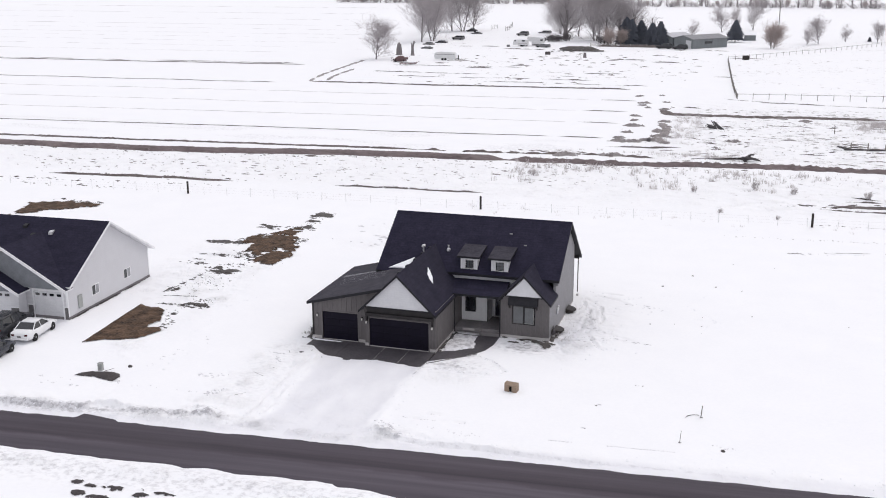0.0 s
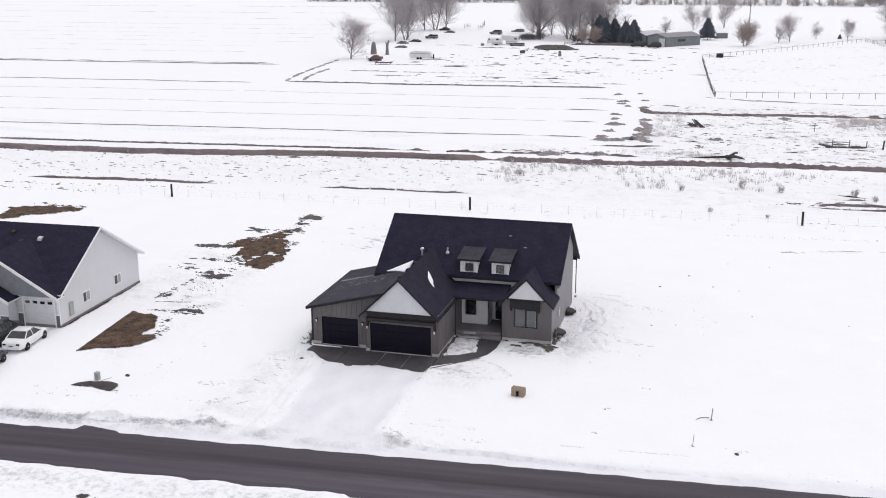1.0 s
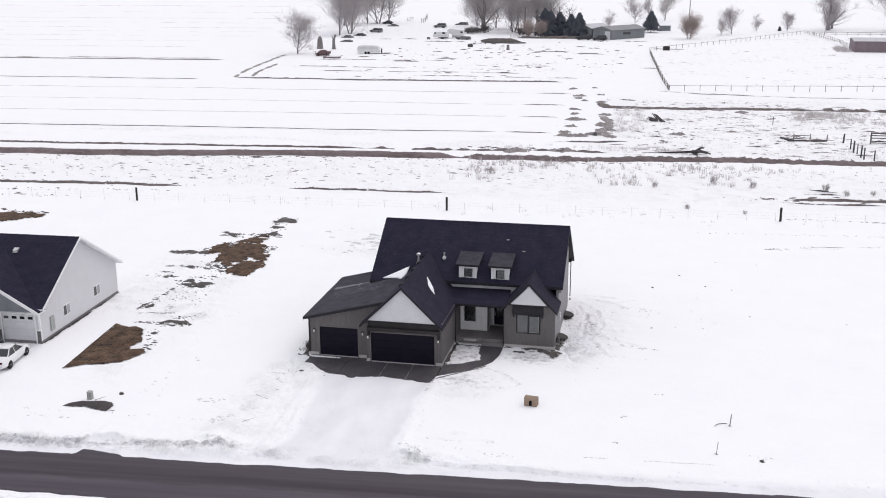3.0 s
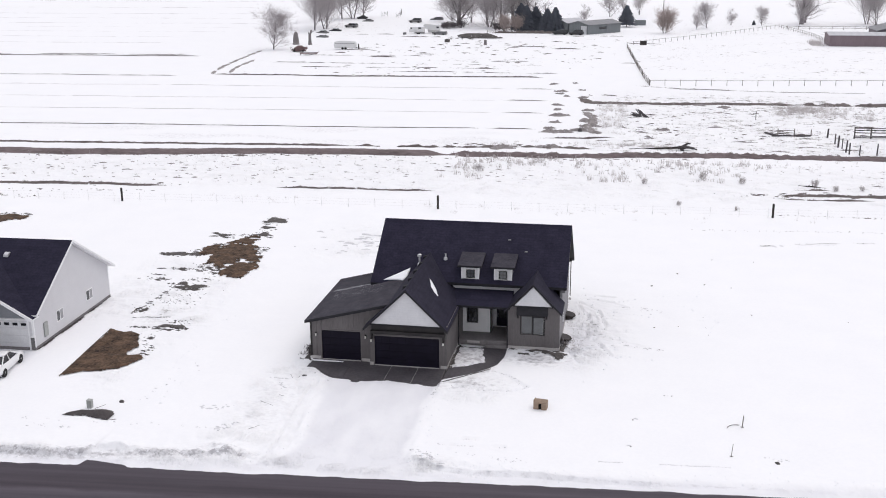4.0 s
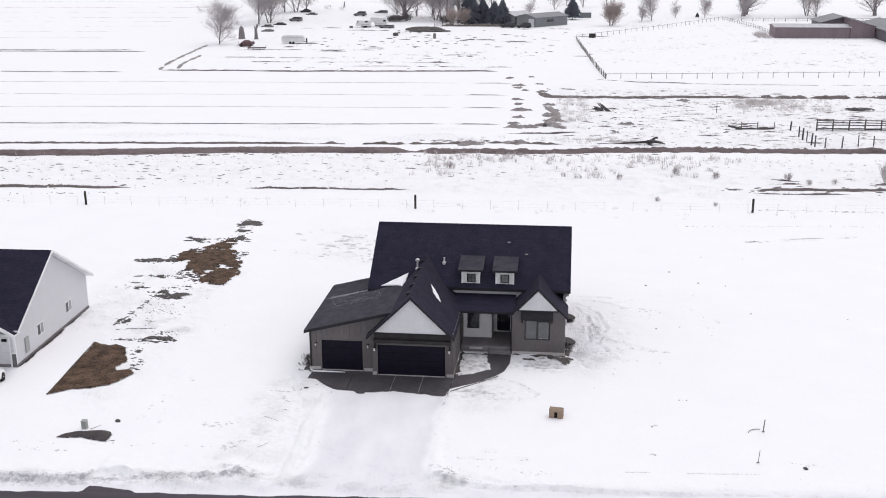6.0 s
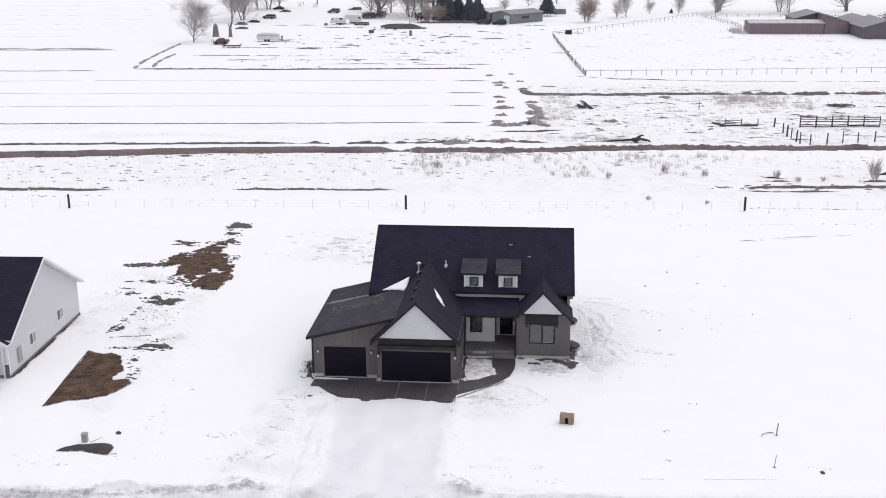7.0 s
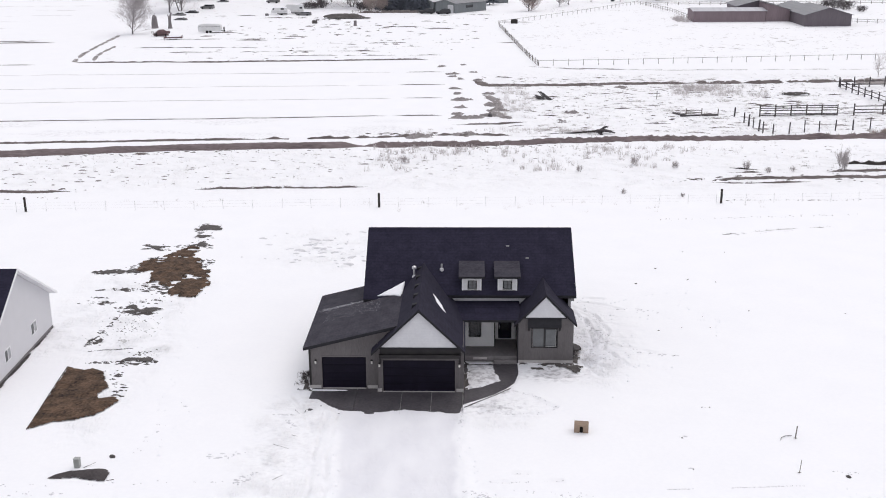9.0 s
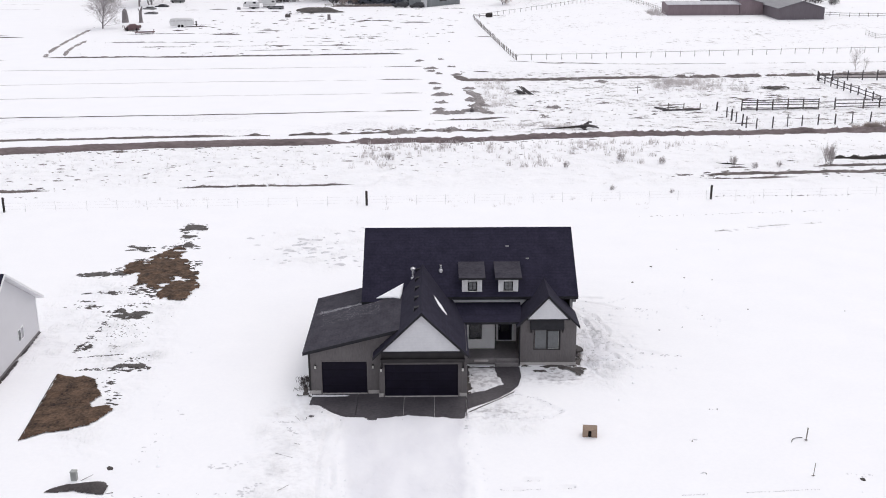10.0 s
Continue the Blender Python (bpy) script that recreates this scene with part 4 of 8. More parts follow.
garage_door(-4.83, 0.0, 0.0, 2.31, 4, 8)
part("threshold", Geo().box(-4.83, 0.0, -0.05, 0.088, -0.05, 0.03, 0, 0.008), M_FOUND, house, "pale concrete threshold")
part("threshold", Geo().box(-9.0, -6.02, 0.47, 0.608, -0.05, 0.03, 0, 0.008), M_FOUND, house, "pale concrete threshold")
for x, y in ((-9.42, 0.52), (-5.62, 0.52), (-5.06, 0.0), (0.30, 0.0)):
    wall_lamp(x, y, 1.98)

# the white gable over the double door, its beam and brackets
part("gable", Geo().prism([(-5.10, 3.30), (0.34, 3.30), (-2.38, 5.92)], "y", -0.27, 0.1), M_WHITE, house, "white lap-sided gable")
part("header_panel", Geo().box(-5.02, 0.40, -0.10, 0.0, 2.50, 3.30), M_DARKTRIM, house, "dark panel over the garage door")
part("gable_trim", Geo().box(-5.16, 0.40, -0.31, -0.05, 3.24, 3.34), M_FASCIA, house)
part("beam", Geo().box(-5.06, 0.42, -0.33, -0.10, 2.56, 2.80, 0, 0.02), M_DARKTRIM, house, "dark timber beam")
for x in (-5.04, 0.28):
    part("bracket", Geo().prism([(-0.02, 2.05), (-0.12, 2.10), (-0.30, 2.40), (-0.30, 2.56), (-0.02, 2.56)], "x", x, x + 0.12), M_DARKTRIM, house, "dark timber bracket")

# roofs
S, C, A = 0.97, -2.38, 6.10
gy0, gy1 = -0.52, 9.7
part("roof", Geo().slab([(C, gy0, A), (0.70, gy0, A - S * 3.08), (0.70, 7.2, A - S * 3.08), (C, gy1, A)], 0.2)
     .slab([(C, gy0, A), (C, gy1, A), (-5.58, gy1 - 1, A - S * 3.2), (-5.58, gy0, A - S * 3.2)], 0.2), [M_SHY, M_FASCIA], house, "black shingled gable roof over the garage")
part("roof", Geo().slab([(-10.2, 0.18, 3.10), (-3.6, 0.18, 4.75), (-3.6, 8.4, 4.75), (-6.3, 10.4, 4.075), (-10.2, 10.4, 3.10)], 0.22), [M_SHL, M_FASCIA], house, "dark low-pitched shed roof, paler than the steep roofs")
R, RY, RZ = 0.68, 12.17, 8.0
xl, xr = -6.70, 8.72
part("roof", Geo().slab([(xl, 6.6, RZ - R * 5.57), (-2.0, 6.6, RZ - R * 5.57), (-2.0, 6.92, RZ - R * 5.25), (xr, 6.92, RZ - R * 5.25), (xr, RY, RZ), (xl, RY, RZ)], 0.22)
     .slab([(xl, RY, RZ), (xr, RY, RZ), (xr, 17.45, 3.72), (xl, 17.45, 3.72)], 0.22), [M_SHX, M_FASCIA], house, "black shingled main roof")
part("ridge_cap", Geo().prism([(RY - 0.16, RZ - 0.09), (RY + 0.16, RZ - 0.11), (RY, RZ + 0.035)], "x", xl + 0.02, xr - 0.02), M_SHX, house)
part("ridge_cap", Geo().prism([(C - 0.14, A - 0.115), (C + 0.14, A - 0.115), (C, A + 0.035)], "y", gy0 + 0.02, 9.6), M_SHY, house)
part("roof", Geo().slab([(0.40, 4.78, 3.33), (4.6, 4.78, 3.33), (4.6, 7.36, 3.86), (-0.30, 7.36, 3.86), (-0.30, 7.0, 3.786)], 0.16), [M_SHX, M_FASCIA], house, "black shingled porch roof")
BC, BA, BS = 6.36, 5.36, 1.02
part("roof", Geo().slab([(BC, 4.48, BA), (8.58, 4.48, BA - BS * 2.22), (8.58, 7.4, BA - BS * 2.22), (BC, 8.35, BA)], 0.18)
     .slab([(BC, 4.48, BA), (BC, 8.35, BA), (4.16, 7.4, BA - BS * 2.2), (4.16, 4.48, BA - BS * 2.2)], 0.18), [M_SHY, M_FASCIA], house, "black shingled bay roof")

# main walls
part("wall", Geo().box(-0.6, 5.4, 7.35, 7.55, 2.95, 4.28), M_WHITE, house, "white wall strip above the porch roof")
sw = Geo()
sw.prism([(5.04, 0.14), (15.4, 0.14), (15.4, 5.2), (12.17, 7.75), (7.35, 4.50), (7.35, 3.05), (5.04, 3.05)], "x", 8.18, 8.38)
part("wall", sw, M_SIDELIT, house, "lap-sided gable wall, side light put into its paler grey")
part("wall", Geo().prism([(7.35, 0.14), (15.4, 0.14), (15.4, 5.2), (12.17, 7.75), (7.35, 4.5)], "x", -6.4, -6.2), M_TAUPE, house)
part("wall", Geo().box(-6.2, 8.18, 15.2, 15.4, 0, 5.3), M_TAUPE, house)
part("corner_board", Geo().box(8.30, 8.40, 15.40, 15.43, 0.14, 5.1), M_TAUPE, house)
part("gable_vent", Geo().box(8.38, 8.41, 12.0, 12.35, 6.2, 6.7), M_DARKTRIM, house)
part("meter_box", Geo().box(8.38, 8.50, 7.75, 8.05, 1.35, 1.85, 0, 0.02), M_METAL, house, "grey electric meter box")
part("meter_box", Geo().box(8.38, 8.48, 8.25, 8.5, 1.5, 1.9, 0, 0.02), M_METAL, house)
part("eave_bracket", Geo().box(8.38, 8.6, 7.2, 7.45, 3.9, 4.2), M_SIDELIT, house)

# the bay
part("wall", wall_cells(Geo(), "y", 4.84, 5.04, 4.45, 8.38, 0.26, 3.04, [(5.44, 7.22, 1.26, 2.68)]), M_TAUPE, house)
part("wall", Geo().prism([(4.47, 3.04), (8.36, 3.04), (7.9, 3.6), (4.85, 3.6)], "y", 4.84, 5.04), M_TAUPE, house)
part("wall", Geo().box(4.45, 4.65, 5.04, 8.5, 0.3, 3.3), M_TAUPE, house)
xs = [4.48 + 0.405 * i for i in range(10)]
for x in xs:
    if 5.38 < x < 7.28:
        part("batten", Geo().box(x - 0.025, x + 0.025, 4.818, 4.84, 0.26, 1.19), M_TAUPE, house)
    else:
        part("batten", Geo().box(x - 0.025, x + 0.025, 4.818, 4.84, 0.26, 3.1), M_TAUPE, house)
part("gable", Geo().prism([(4.93, 3.58), (7.79, 3.58), (6.36, 5.10)], "y", 4.62, 4.9), M_WHITE, house, "white lap-sided gable")
part("gable_trim", Geo().box(4.86, 7.86, 4.60, 4.84, 3.52, 3.60), M_FASCIA, house)
part("awning", Geo().prism([(4.84, 2.85), (4.50, 2.85), (4.50, 2.95), (4.70, 3.48), (4.84, 3.48)], "x", 5.12, 7.48), M_FASCIA, house, "black awning over the bay window")
for x in (5.16, 7.34):
    part("bracket", Geo().prism([(4.84, 2.50), (4.76, 2.54), (4.56, 2.76), (4.56, 2.86), (4.84, 2.86)], "x", x, x + 0.1), M_DARKTRIM, house)
window_y(house, 5.44, 7.22, 4.86, 1.26, 2.68, "window", [M_GLASSL, M_GLASSL], (6.31,), M_DARKTRIM, label="wide bay window with two panes")
part("window_frame", Geo().box(6.36, 7.20, 4.83, 4.87, 1.24, 1.29).box(6.36, 6.40, 4.83, 4.87, 1.29, 2.66).box(7.16, 7.20, 4.83, 4.87, 1.29, 2.66).box(6.36, 7.20, 4.83, 4.87, 2.62, 2.66), M_FASCIA, house)
part("window_frame", Geo().box(6.41, 7.15, 4.845, 4.872, 1.295, 1.33).box(7.12, 7.15, 4.845, 4.872, 1.33, 2.61), M_UTIL, house)
part("window_frame", Geo().box(5.46, 6.28, 4.835, 4.87, 1.24, 1.29).box(5.46, 5.50, 4.835, 4.87, 1.29, 2.66), M_TAUPE, house)
part("downspout", Geo().tube((4.42, 4.80, 3.0), (4.42, 4.80, 0.05), 0.045, 0.045, 8), M_FASCIA, house)
part("downspout", Geo().tube((0.63, 4.9, 3.0), (0.63, 4.9, 0.05), 0.04, 0.04, 8), M_FASCIA, house)

# the porch
part("porch_floor", Geo().box(0.58, 4.45, 5.2, 8.5, 0.0, 0.42, 0, 0.015), M_PORCH, house, "wet concrete porch floor")
part("porch_step", Geo().box(2.72, 4.42, 4.80, 5.2, -0.05, 0.21, 0, 0.015), M_PORCH, house)
part("porch_edge", Geo().box(0.60, 2.70, 5.12, 5.2, 0.02, 0.40, 0, 0.02), M_PORCH, house)
part("porch_edge", Geo().box(1.25, 2.25, 5.06, 5.12, 0.20, 0.38, 0, 0.02), M_FOUND, house, "worn pale edge of the porch")
pw = wall_cells(Geo(), "y", 7.0, 7.2, 0.58, 2.87, 0.42, 3.3, [(0.98, 1.80, 1.20, 2.75)])
part("wall", pw, M_WHITEB, house, "white board-sided porch wall")
part("wall", Geo().box(2.67, 2.87, 7.2, 8.4, 0.42, 3.3), M_WHITEB, house)
for x in (0.66, 1.9, 2.3, 2.7):
    part("batten", Geo().box(x - 0.022, x + 0.022, 6.98, 7.0, 0.42, 3.2), M_WHITEB, house)
part("corner_board", Geo().box(2.80, 2.875, 6.975, 7.0, 0.42, 3.2), M_DARKTRIM, house)
part("corner_board", Geo().box(0.58, 0.62, 6.97, 7.0, 0.42, 3.2), M_DARKTRIM, house)
window_y(house, 0.98, 1.80, 7.03, 1.20, 2.75, "window", M_GLASS, (), M_DARKTRIM)
part("wall", wall_cells(Geo(), "y", 8.4, 8.6, 2.87, 4.45, 0.42, 3.3, [(3.13, 4.13, 0.42, 2.62)]), M_WHITEB, house)
fd = part("front_door", Geo().box(3.13, 4.13, 8.46, 8.52, 0.47, 2.60, 0, 0.01), M_BLACKDOOR, house, "black front door")
part("pane", Geo().box(3.33, 3.93, 8.445, 8.46, 1.15, 2.42), M_GLASS, fd)
part("handle", Geo().tube((3.23, 8.42, 1.25), (3.23, 8.42, 1.6), 0.015, 0.015, 6), M_METAL, fd)
part("door_trim", Geo().box(3.03, 3.13, 8.37, 8.46, 0.42, 2.72).box(4.13, 4.23, 8.37, 8.46, 0.42, 2.72).box(3.13, 4.13, 8.37, 8.46, 2.62, 2.72).box(3.13, 4.13, 8.37, 8.46, 0.42, 0.47), M_NBTRIM, fd, "white door casing")
part("porch_beam", Geo().box(0.6, 4.45, 4.95, 5.2, 3.10, 3.20), M_DARKTRIM, house, "dark beam under the porch roof")
part("porch_ceiling", Geo().box(0.6, 4.45, 5.2, 8.4, 3.14, 3.19), M_DARKTRIM, house)

# dormers
for x0, x1, wx in ((0.47, 1.83, 1.19), (3.06, 4.42, 3.74)):
    d = part("dormer", wall_cells(Geo(), "y", 7.30, 7.45, x0, x1, 4.5, 5.72, [(wx - 0.28, wx + 0.28, 4.80, 5.38)]), M_WHITEB, house, "small white shed dormer")
    for x in (x0, x1 - 0.1):
        part("cheek", Geo().prism([(7.45, 4.6), (7.45, 5.72), (9.2, 5.98)], "x", x, x + 0.1), M_WHITEB, d)
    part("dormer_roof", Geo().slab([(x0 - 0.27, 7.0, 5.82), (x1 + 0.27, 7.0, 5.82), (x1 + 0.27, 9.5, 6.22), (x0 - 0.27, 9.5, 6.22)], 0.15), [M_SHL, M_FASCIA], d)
    for x in (x0 + 0.02, x1 - 0.02):
        part("corner_board", Geo().box(x - 0.05, x + 0.05, 7.28, 7.30, 4.62, 5.66), M_NBTRIM, d)
    w = window_y(d, wx - 0.28, wx + 0.28, 7.33, 4.80, 5.38, "window", M_GLASSL, (), M_DARKTRIM, [(wx, None), (None, 5.09)], 0.06)

# back porch
part("back_patio", Geo().box(-2.0, 7.9, 15.42, 17.6, -0.4, 0.42, 0, 0.02), M_FOUND, house)
part("post_footing", Geo().box(8.36, 8.54, 17.08, 17.28, -0.4, 0.20, 0, 0.02), M_FOUND, house)
part("porch_post", Geo().box(8.41, 8.49, 17.14, 17.22, 0.40, 3.75), M_RAIL, house, "slim weathered post at the back")
part("porch_beam", Geo().box(-2, 8.52, 17.06, 17.28, 3.5, 3.75), M_DARKTRIM, house)

# roof vents and pipes
for i in range(5):
    y = 9.0 - 1.95 * i
    x = -2.66
    z = A - S * (C - x)
    part("roof_vent", Geo().prism([(x - 0.26, z - 0.27), (x - 0.20, z + 0.02), (x + 0.10, z + 0.10), (x + 0.12, z + 0.0)], "y", y - 0.17, y + 0.17), M_FASCIA, house, "black roof vent")


def roof_pipe(x, y, z, h, r, cap):
    p = part("vent_pipe", Geo().lathe([(r * 2.6, -0.15), (r * 2.2, 0.04), (r, 0.14), (r, h)], (x, y, z), 10), M_METAL, house, "galvanised roof pipe")
    if cap:
        part("cap", Geo().lathe([(r * 1.2, h), (r * 2.3, h + 0.02), (r * 2.3, h + 0.14), (r * 0.6, h + 0.22)], (x, y, z), 10), M_METAL, p)


roof_pipe(-3.07, 8.32, 5.38, 0.62, 0.075, True)
roof_pipe(-1.06, 8.88, 5.76, 0.40, 0.07, False)
for x, y in ((3.85, 10.7), (5.28, 9.75)):
    z = RZ - R * (RY - y)
    part("roof_vent", Geo().prism([(y - 0.05, z - 0.06), (y - 0.05, z + 0.0), (y + 0.03, z + 0.05), (y + 0.06, z + 0.03)], "x", x - 0.12, x + 0.12), M_BARNROOF if x < 5 else M_CARGREY, house, "low flat roof vent")


def roof_snow(pts, nrm, thick, label, seed):
    """A thin patch of snow left on a roof, with a soft ragged rim."""
    rr = random.Random(seed)
    c = sum((Vector(p) for p in pts), Vector()) / len(pts)
    rim = []
    n = len(pts)
    for i in range(n):
        a, b = Vector(pts[i]), Vector(pts[(i + 1) % n])
        for k in range(6):
            p = a.lerp(b, k / 6)
            rim.append(p + (c - p).normalized() * rr.uniform(-0.02, 0.03))
    up = Vector(nrm).normalized()
    low = [p - up * 0.02 for p in rim]
    mid = [p + up * thick * 0.7 + (c - p) * 0.06 for p in rim]
    top = [c + (p - c) * 0.55 + up * thick for p in rim]
    g = Geo()
    g.smooth = True
    g.loft_idx(low + mid + top, 3, len(rim))
    return solo("roof_snow", g, M_SNOWCAP, label, "snow patch")


roof_snow([(-5.75, 6.86, 4.36), (-3.72, 8.0, 5.12), (-3.80, 7.2, 4.72), (-3.93, 6.0, 4.68), (-4.5, 6.55, 4.55)], (0.1, -0.4, 1), 0.07, "wedge of old snow in the roof valley", 3)
roof_snow([(-1.60, 4.80, 5.33), (-1.36, 4.62, 5.10), (-0.98, 4.1, 4.72), (-0.66, 3.30, 4.42), (-0.95, 3.35, 4.71), (-1.30, 3.75, 5.04)], (0.97, 0, 1), 0.05, "thin sliver of snow on the garage roof", 4)
g = Geo()
rf = random.Random(31)
for k in range(1500):
    u = rf.random()
    x = -9.75 + 4.1 * u + rf.gauss(0, 0.12)
    y = 6.90 + 0.18 * max(0.0, u - 0.7) + rf.gauss(0, 0.09 + 0.06 * (1 - u))
    if rf.random() < 0.3:
        x, y = rf.uniform(-9.4, -5.4), rf.uniform(4.2, 6.6)
    r = rf.uniform(0.008, 0.024)
    z = 3.10 + 0.25 * (x + 10.2) + 0.004
    ring = [(x + r * 2.2 * rf.uniform(0.5, 1.2) * math.cos(i * 1.047), y + r * rf.uniform(0.5, 1.2) * math.sin(i * 1.047)) for i in range(6)]
    g.add([(a, b, z + 0.25 * (a - x)) for a, b in ring] + [(x, y, z + 0.008)], [(i, (i + 1) % 6, 6) for i in range(6)])
solo("roof_frost", g, M_FROST, "faint streak of frost across the shed roof", "frost", kind="stuff")

# window wells along the gable wall
for yy in (7.0, 12.4):
    ww = thing("window_well", "dark metal window well with a sloping lid beside the wall", "window well", (8.42, yy, 0), group="window wells")
    arc = [(0.0, -0.64), (0.40, -0.62), (0.72, -0.34), (0.80, 0.0), (0.72, 0.34), (0.40, 0.62), (0.0, 0.64)]
    part("shell", Geo().prism([(x * 0.74, y * 0.80) for x, y in arc], "z", -0.4, 0.27), M_POST, ww, "dark corrugated shell")
    lid = [(x, y, 0.47 - 0.20 * x) for x, y in arc]
    part("lid", Geo().loft_idx([(x, y, z - 0.055) for x, y, z in lid] + lid, 2, len(lid)), M_POST, ww, "dark lid")
    part("panel", Geo().loft_idx([(0.03 + x * 0.86, y * 0.84, z + 0.004) for x, y, z in lid] + [(0.03 + x * 0.84, y * 0.82, z + 0.022) for x, y, z in lid], 2, len(lid)), M_OLDPOST, ww, "dull dark grey cover sheet")
gm = thing("gas_meter", "dark gas meter and pipes at the house corner", "gas meter", (8.40, 5.75, 0.0))
part("riser", Geo().tube((0.12, -0.28, -0.2), (0.12, -0.28, 0.95), 0.03, 0.03, 8).tube((0.12, -0.28, 0.95), (0.12, 0.22, 0.95), 0.03, 0.03, 8).tube((0.12, 0.22, 0.95), (0.12, 0.22, 0.62), 0.03, 0.03, 8), M_OLDPOST, gm)
part("meter", Geo().box(0.0, 0.26, -0.02, 0.40, 0.25, 0.64, 0, 0.05), M_OLDPOST, gm, "dark grey meter body")
part("regulator", Geo().lathe([(0.05, -0.06), (0.12, -0.04), (0.12, 0.03), (0.05, 0.07)], (0.14, -0.28, 0.72), 10, "x"), M_POST, gm)


# ---- the neighbouring house ----
nb = thing("neighbour_house", "white-sided duplex with a black roof and two garages", "house", (-31.2, -1.55, 0), 1.93)
part("foundation", Geo().box(-30, 0.03, -0.02, 13.03, -0.5, 0.26), M_PORCH, nb, "grey concrete footing")
part("wall", Geo().prism([(0, 0.12), (13.0, 0.12), (13.0, 3.0), (6.5, 6.85), (0, 3.0)], "x", -0.2, 0), M_NBWALL, nb, "off-white lap-sided gable wall")
part("wall", wall_cells(Geo(), "y", 0.0, 0.2, -30, -0.2, 0.0, 3.0, [(-3.2, -0.45, 0.0, 2.42), (-7.6, -4.85, 0.0, 2.42)]), M_NBWALL, nb)
part("wall", Geo().box(-30, -0.2, 12.8, 13.0, 0, 3.0), M_NBWALL, nb)
part("wall", Geo().prism([(0.2, 0.1), (12.8, 0.1), (12.8, 3.0), (6.5, 6.8), (0.2, 3.0)], "x", -30, -29.8), M_NBWALL, nb)
part("roof", Geo().slab([(-30.4, -0.15, 2.96), (0.46, -0.15, 2.96), (0.46, 6.5, 7.05), (-30.4, 6.5, 7.05)], 0.14).slab([(-30.4, 6.5, 7.05), (0.46, 6.5, 7.05), (0.46, 13.45, 2.86), (-30.4, 13.45, 2.86)], 0.14), [M_SHX, M_NBTRIM], nb, "black shingled roof with white fascia")
part("fascia", Geo().prism([(-0.18, 2.80), (6.5, 6.88), (13.48, 2.69), (13.48, 2.88), (6.5, 7.065), (-0.18, 2.98)], "x", 0.46, 0.51), M_NBTRIM, nb, "white rake board")
part("gable", Geo().prism([(-11.1, 2.7), (0.0, 2.7), (-5.45, 5.9)], "y", -0.25, 0.1), M_NBGABLE, nb, "blue-grey shingled gable")
part("roof", Geo().slab([(-5.45, -0.6, 6.16), (0.35, -0.6, 2.76), (0.35, 0.4, 2.76), (-5.45, 5.2, 6.16)], 0.12).slab([(-5.45, -0.6, 6.16), (-5.45, 5.2, 6.16), (-11.3, 0.4, 2.76), (-11.3, -0.6, 2.76)], 0.12), [M_SHX, M_NBTRIM], nb)
part("fascia", Geo().prism([(0.40, 2.48), (0.40, 2.76), (-5.45, 6.18), (-11.3, 2.76), (-11.3, 2.5), (-5.45, 5.90)], "y", -0.66, -0.6), M_NBTRIM, nb)
part("gable", Geo().prism([(-11.5, 2.55), (-4.0, 2.55), (-7.75, 4.75)], "y", -1.3, -1.0), M_NBGABLE, nb)
part("roof", Geo().slab([(-7.75, -1.6, 4.95), (-3.5, -1.6, 2.50), (-3.5, 0.5, 2.50), (-7.75, 3.5, 4.95)], 0.12).slab([(-7.75, -1.6, 4.95), (-7.75, 3.5, 4.95), (-12, 0.5, 2.5), (-12, -1.6, 2.5)], 0.12), [M_SHX, M_NBTRIM], nb)
part("fascia", Geo().prism([(-3.45, 2.24), (-3.45, 2.50), (-7.75, 4.97), (-12, 2.50), (-12, 2.26), (-7.75, 4.70)], "y", -1.66, -1.6), M_NBTRIM, nb)
part("wall", Geo().box(-4.75, -3.95, -1.05, 0.0, 0, 2.6), M_NBWALL, nb)
part("wall", Geo().box(-8.6, -7.6, -1.05, 0.0, 0, 2.6), M_NBWALL, nb)
for x0, x1, y in ((-3.2, -0.45, 0.0), (-7.6, -4.75, -0.95)):
    d = part("garage_door", Geo().box(x0, x1, y + 0.06, y + 0.12, 0, 2.42), M_NBDOOR, nb, "white sectional garage door with small lights")
    for r in range(4):
        part("section", Geo().box(x0 + 0.03, x1 - 0.03, y + 0.035, y + 0.06, r * 0.6 + 0.02, r * 0.6 + 0.585, 0, 0.008), M_NBDOOR, d)
    w = (x1 - x0) / 4
    for c in range(4):
        part("pane", Geo().box(x0 + c * w + 0.14, x0 + (c + 1) * w - 0.14, y + 0.02, y + 0.034, 2.0, 2.22), M_GLASS, d)
    part("door_trim", Geo().box(x0 - 0.12, x0, y - 0.03, y + 0.06, 0, 2.56).box(x1, x1 + 0.12, y - 0.03, y + 0.06, 0, 2.56).box(x0, x1, y - 0.03, y + 0.06, 2.42, 2.56), M_NBTRIM, nb)
for x0, x1, y in ((-0.30, 0.0, -0.03), (-3.80, -3.36, -0.03), (-4.72, -4.0, -1.08)):
    part("stone_pier", Geo().box(x0, x1, y, y + 0.1, 0.1, 1.1), M_STONE, nb, "grey stone veneer pier")
    part("ledge", Geo().box(x0 - 0.02, x1 + 0.02, y - 0.04, y + 0.1, 1.1, 1.18), M_NBTRIM, nb)
for bx in ((-0.12, 0.03, -0.03, 0.0, 1.18, 2.7), (0.0, 0.03, 0.0, 0.12, 0.26, 2.8), (0.0, 0.03, 12.9, 13.03, 0.26, 2.9)):
    part("corner_board", Geo().box(*bx), M_NBTRIM, nb)
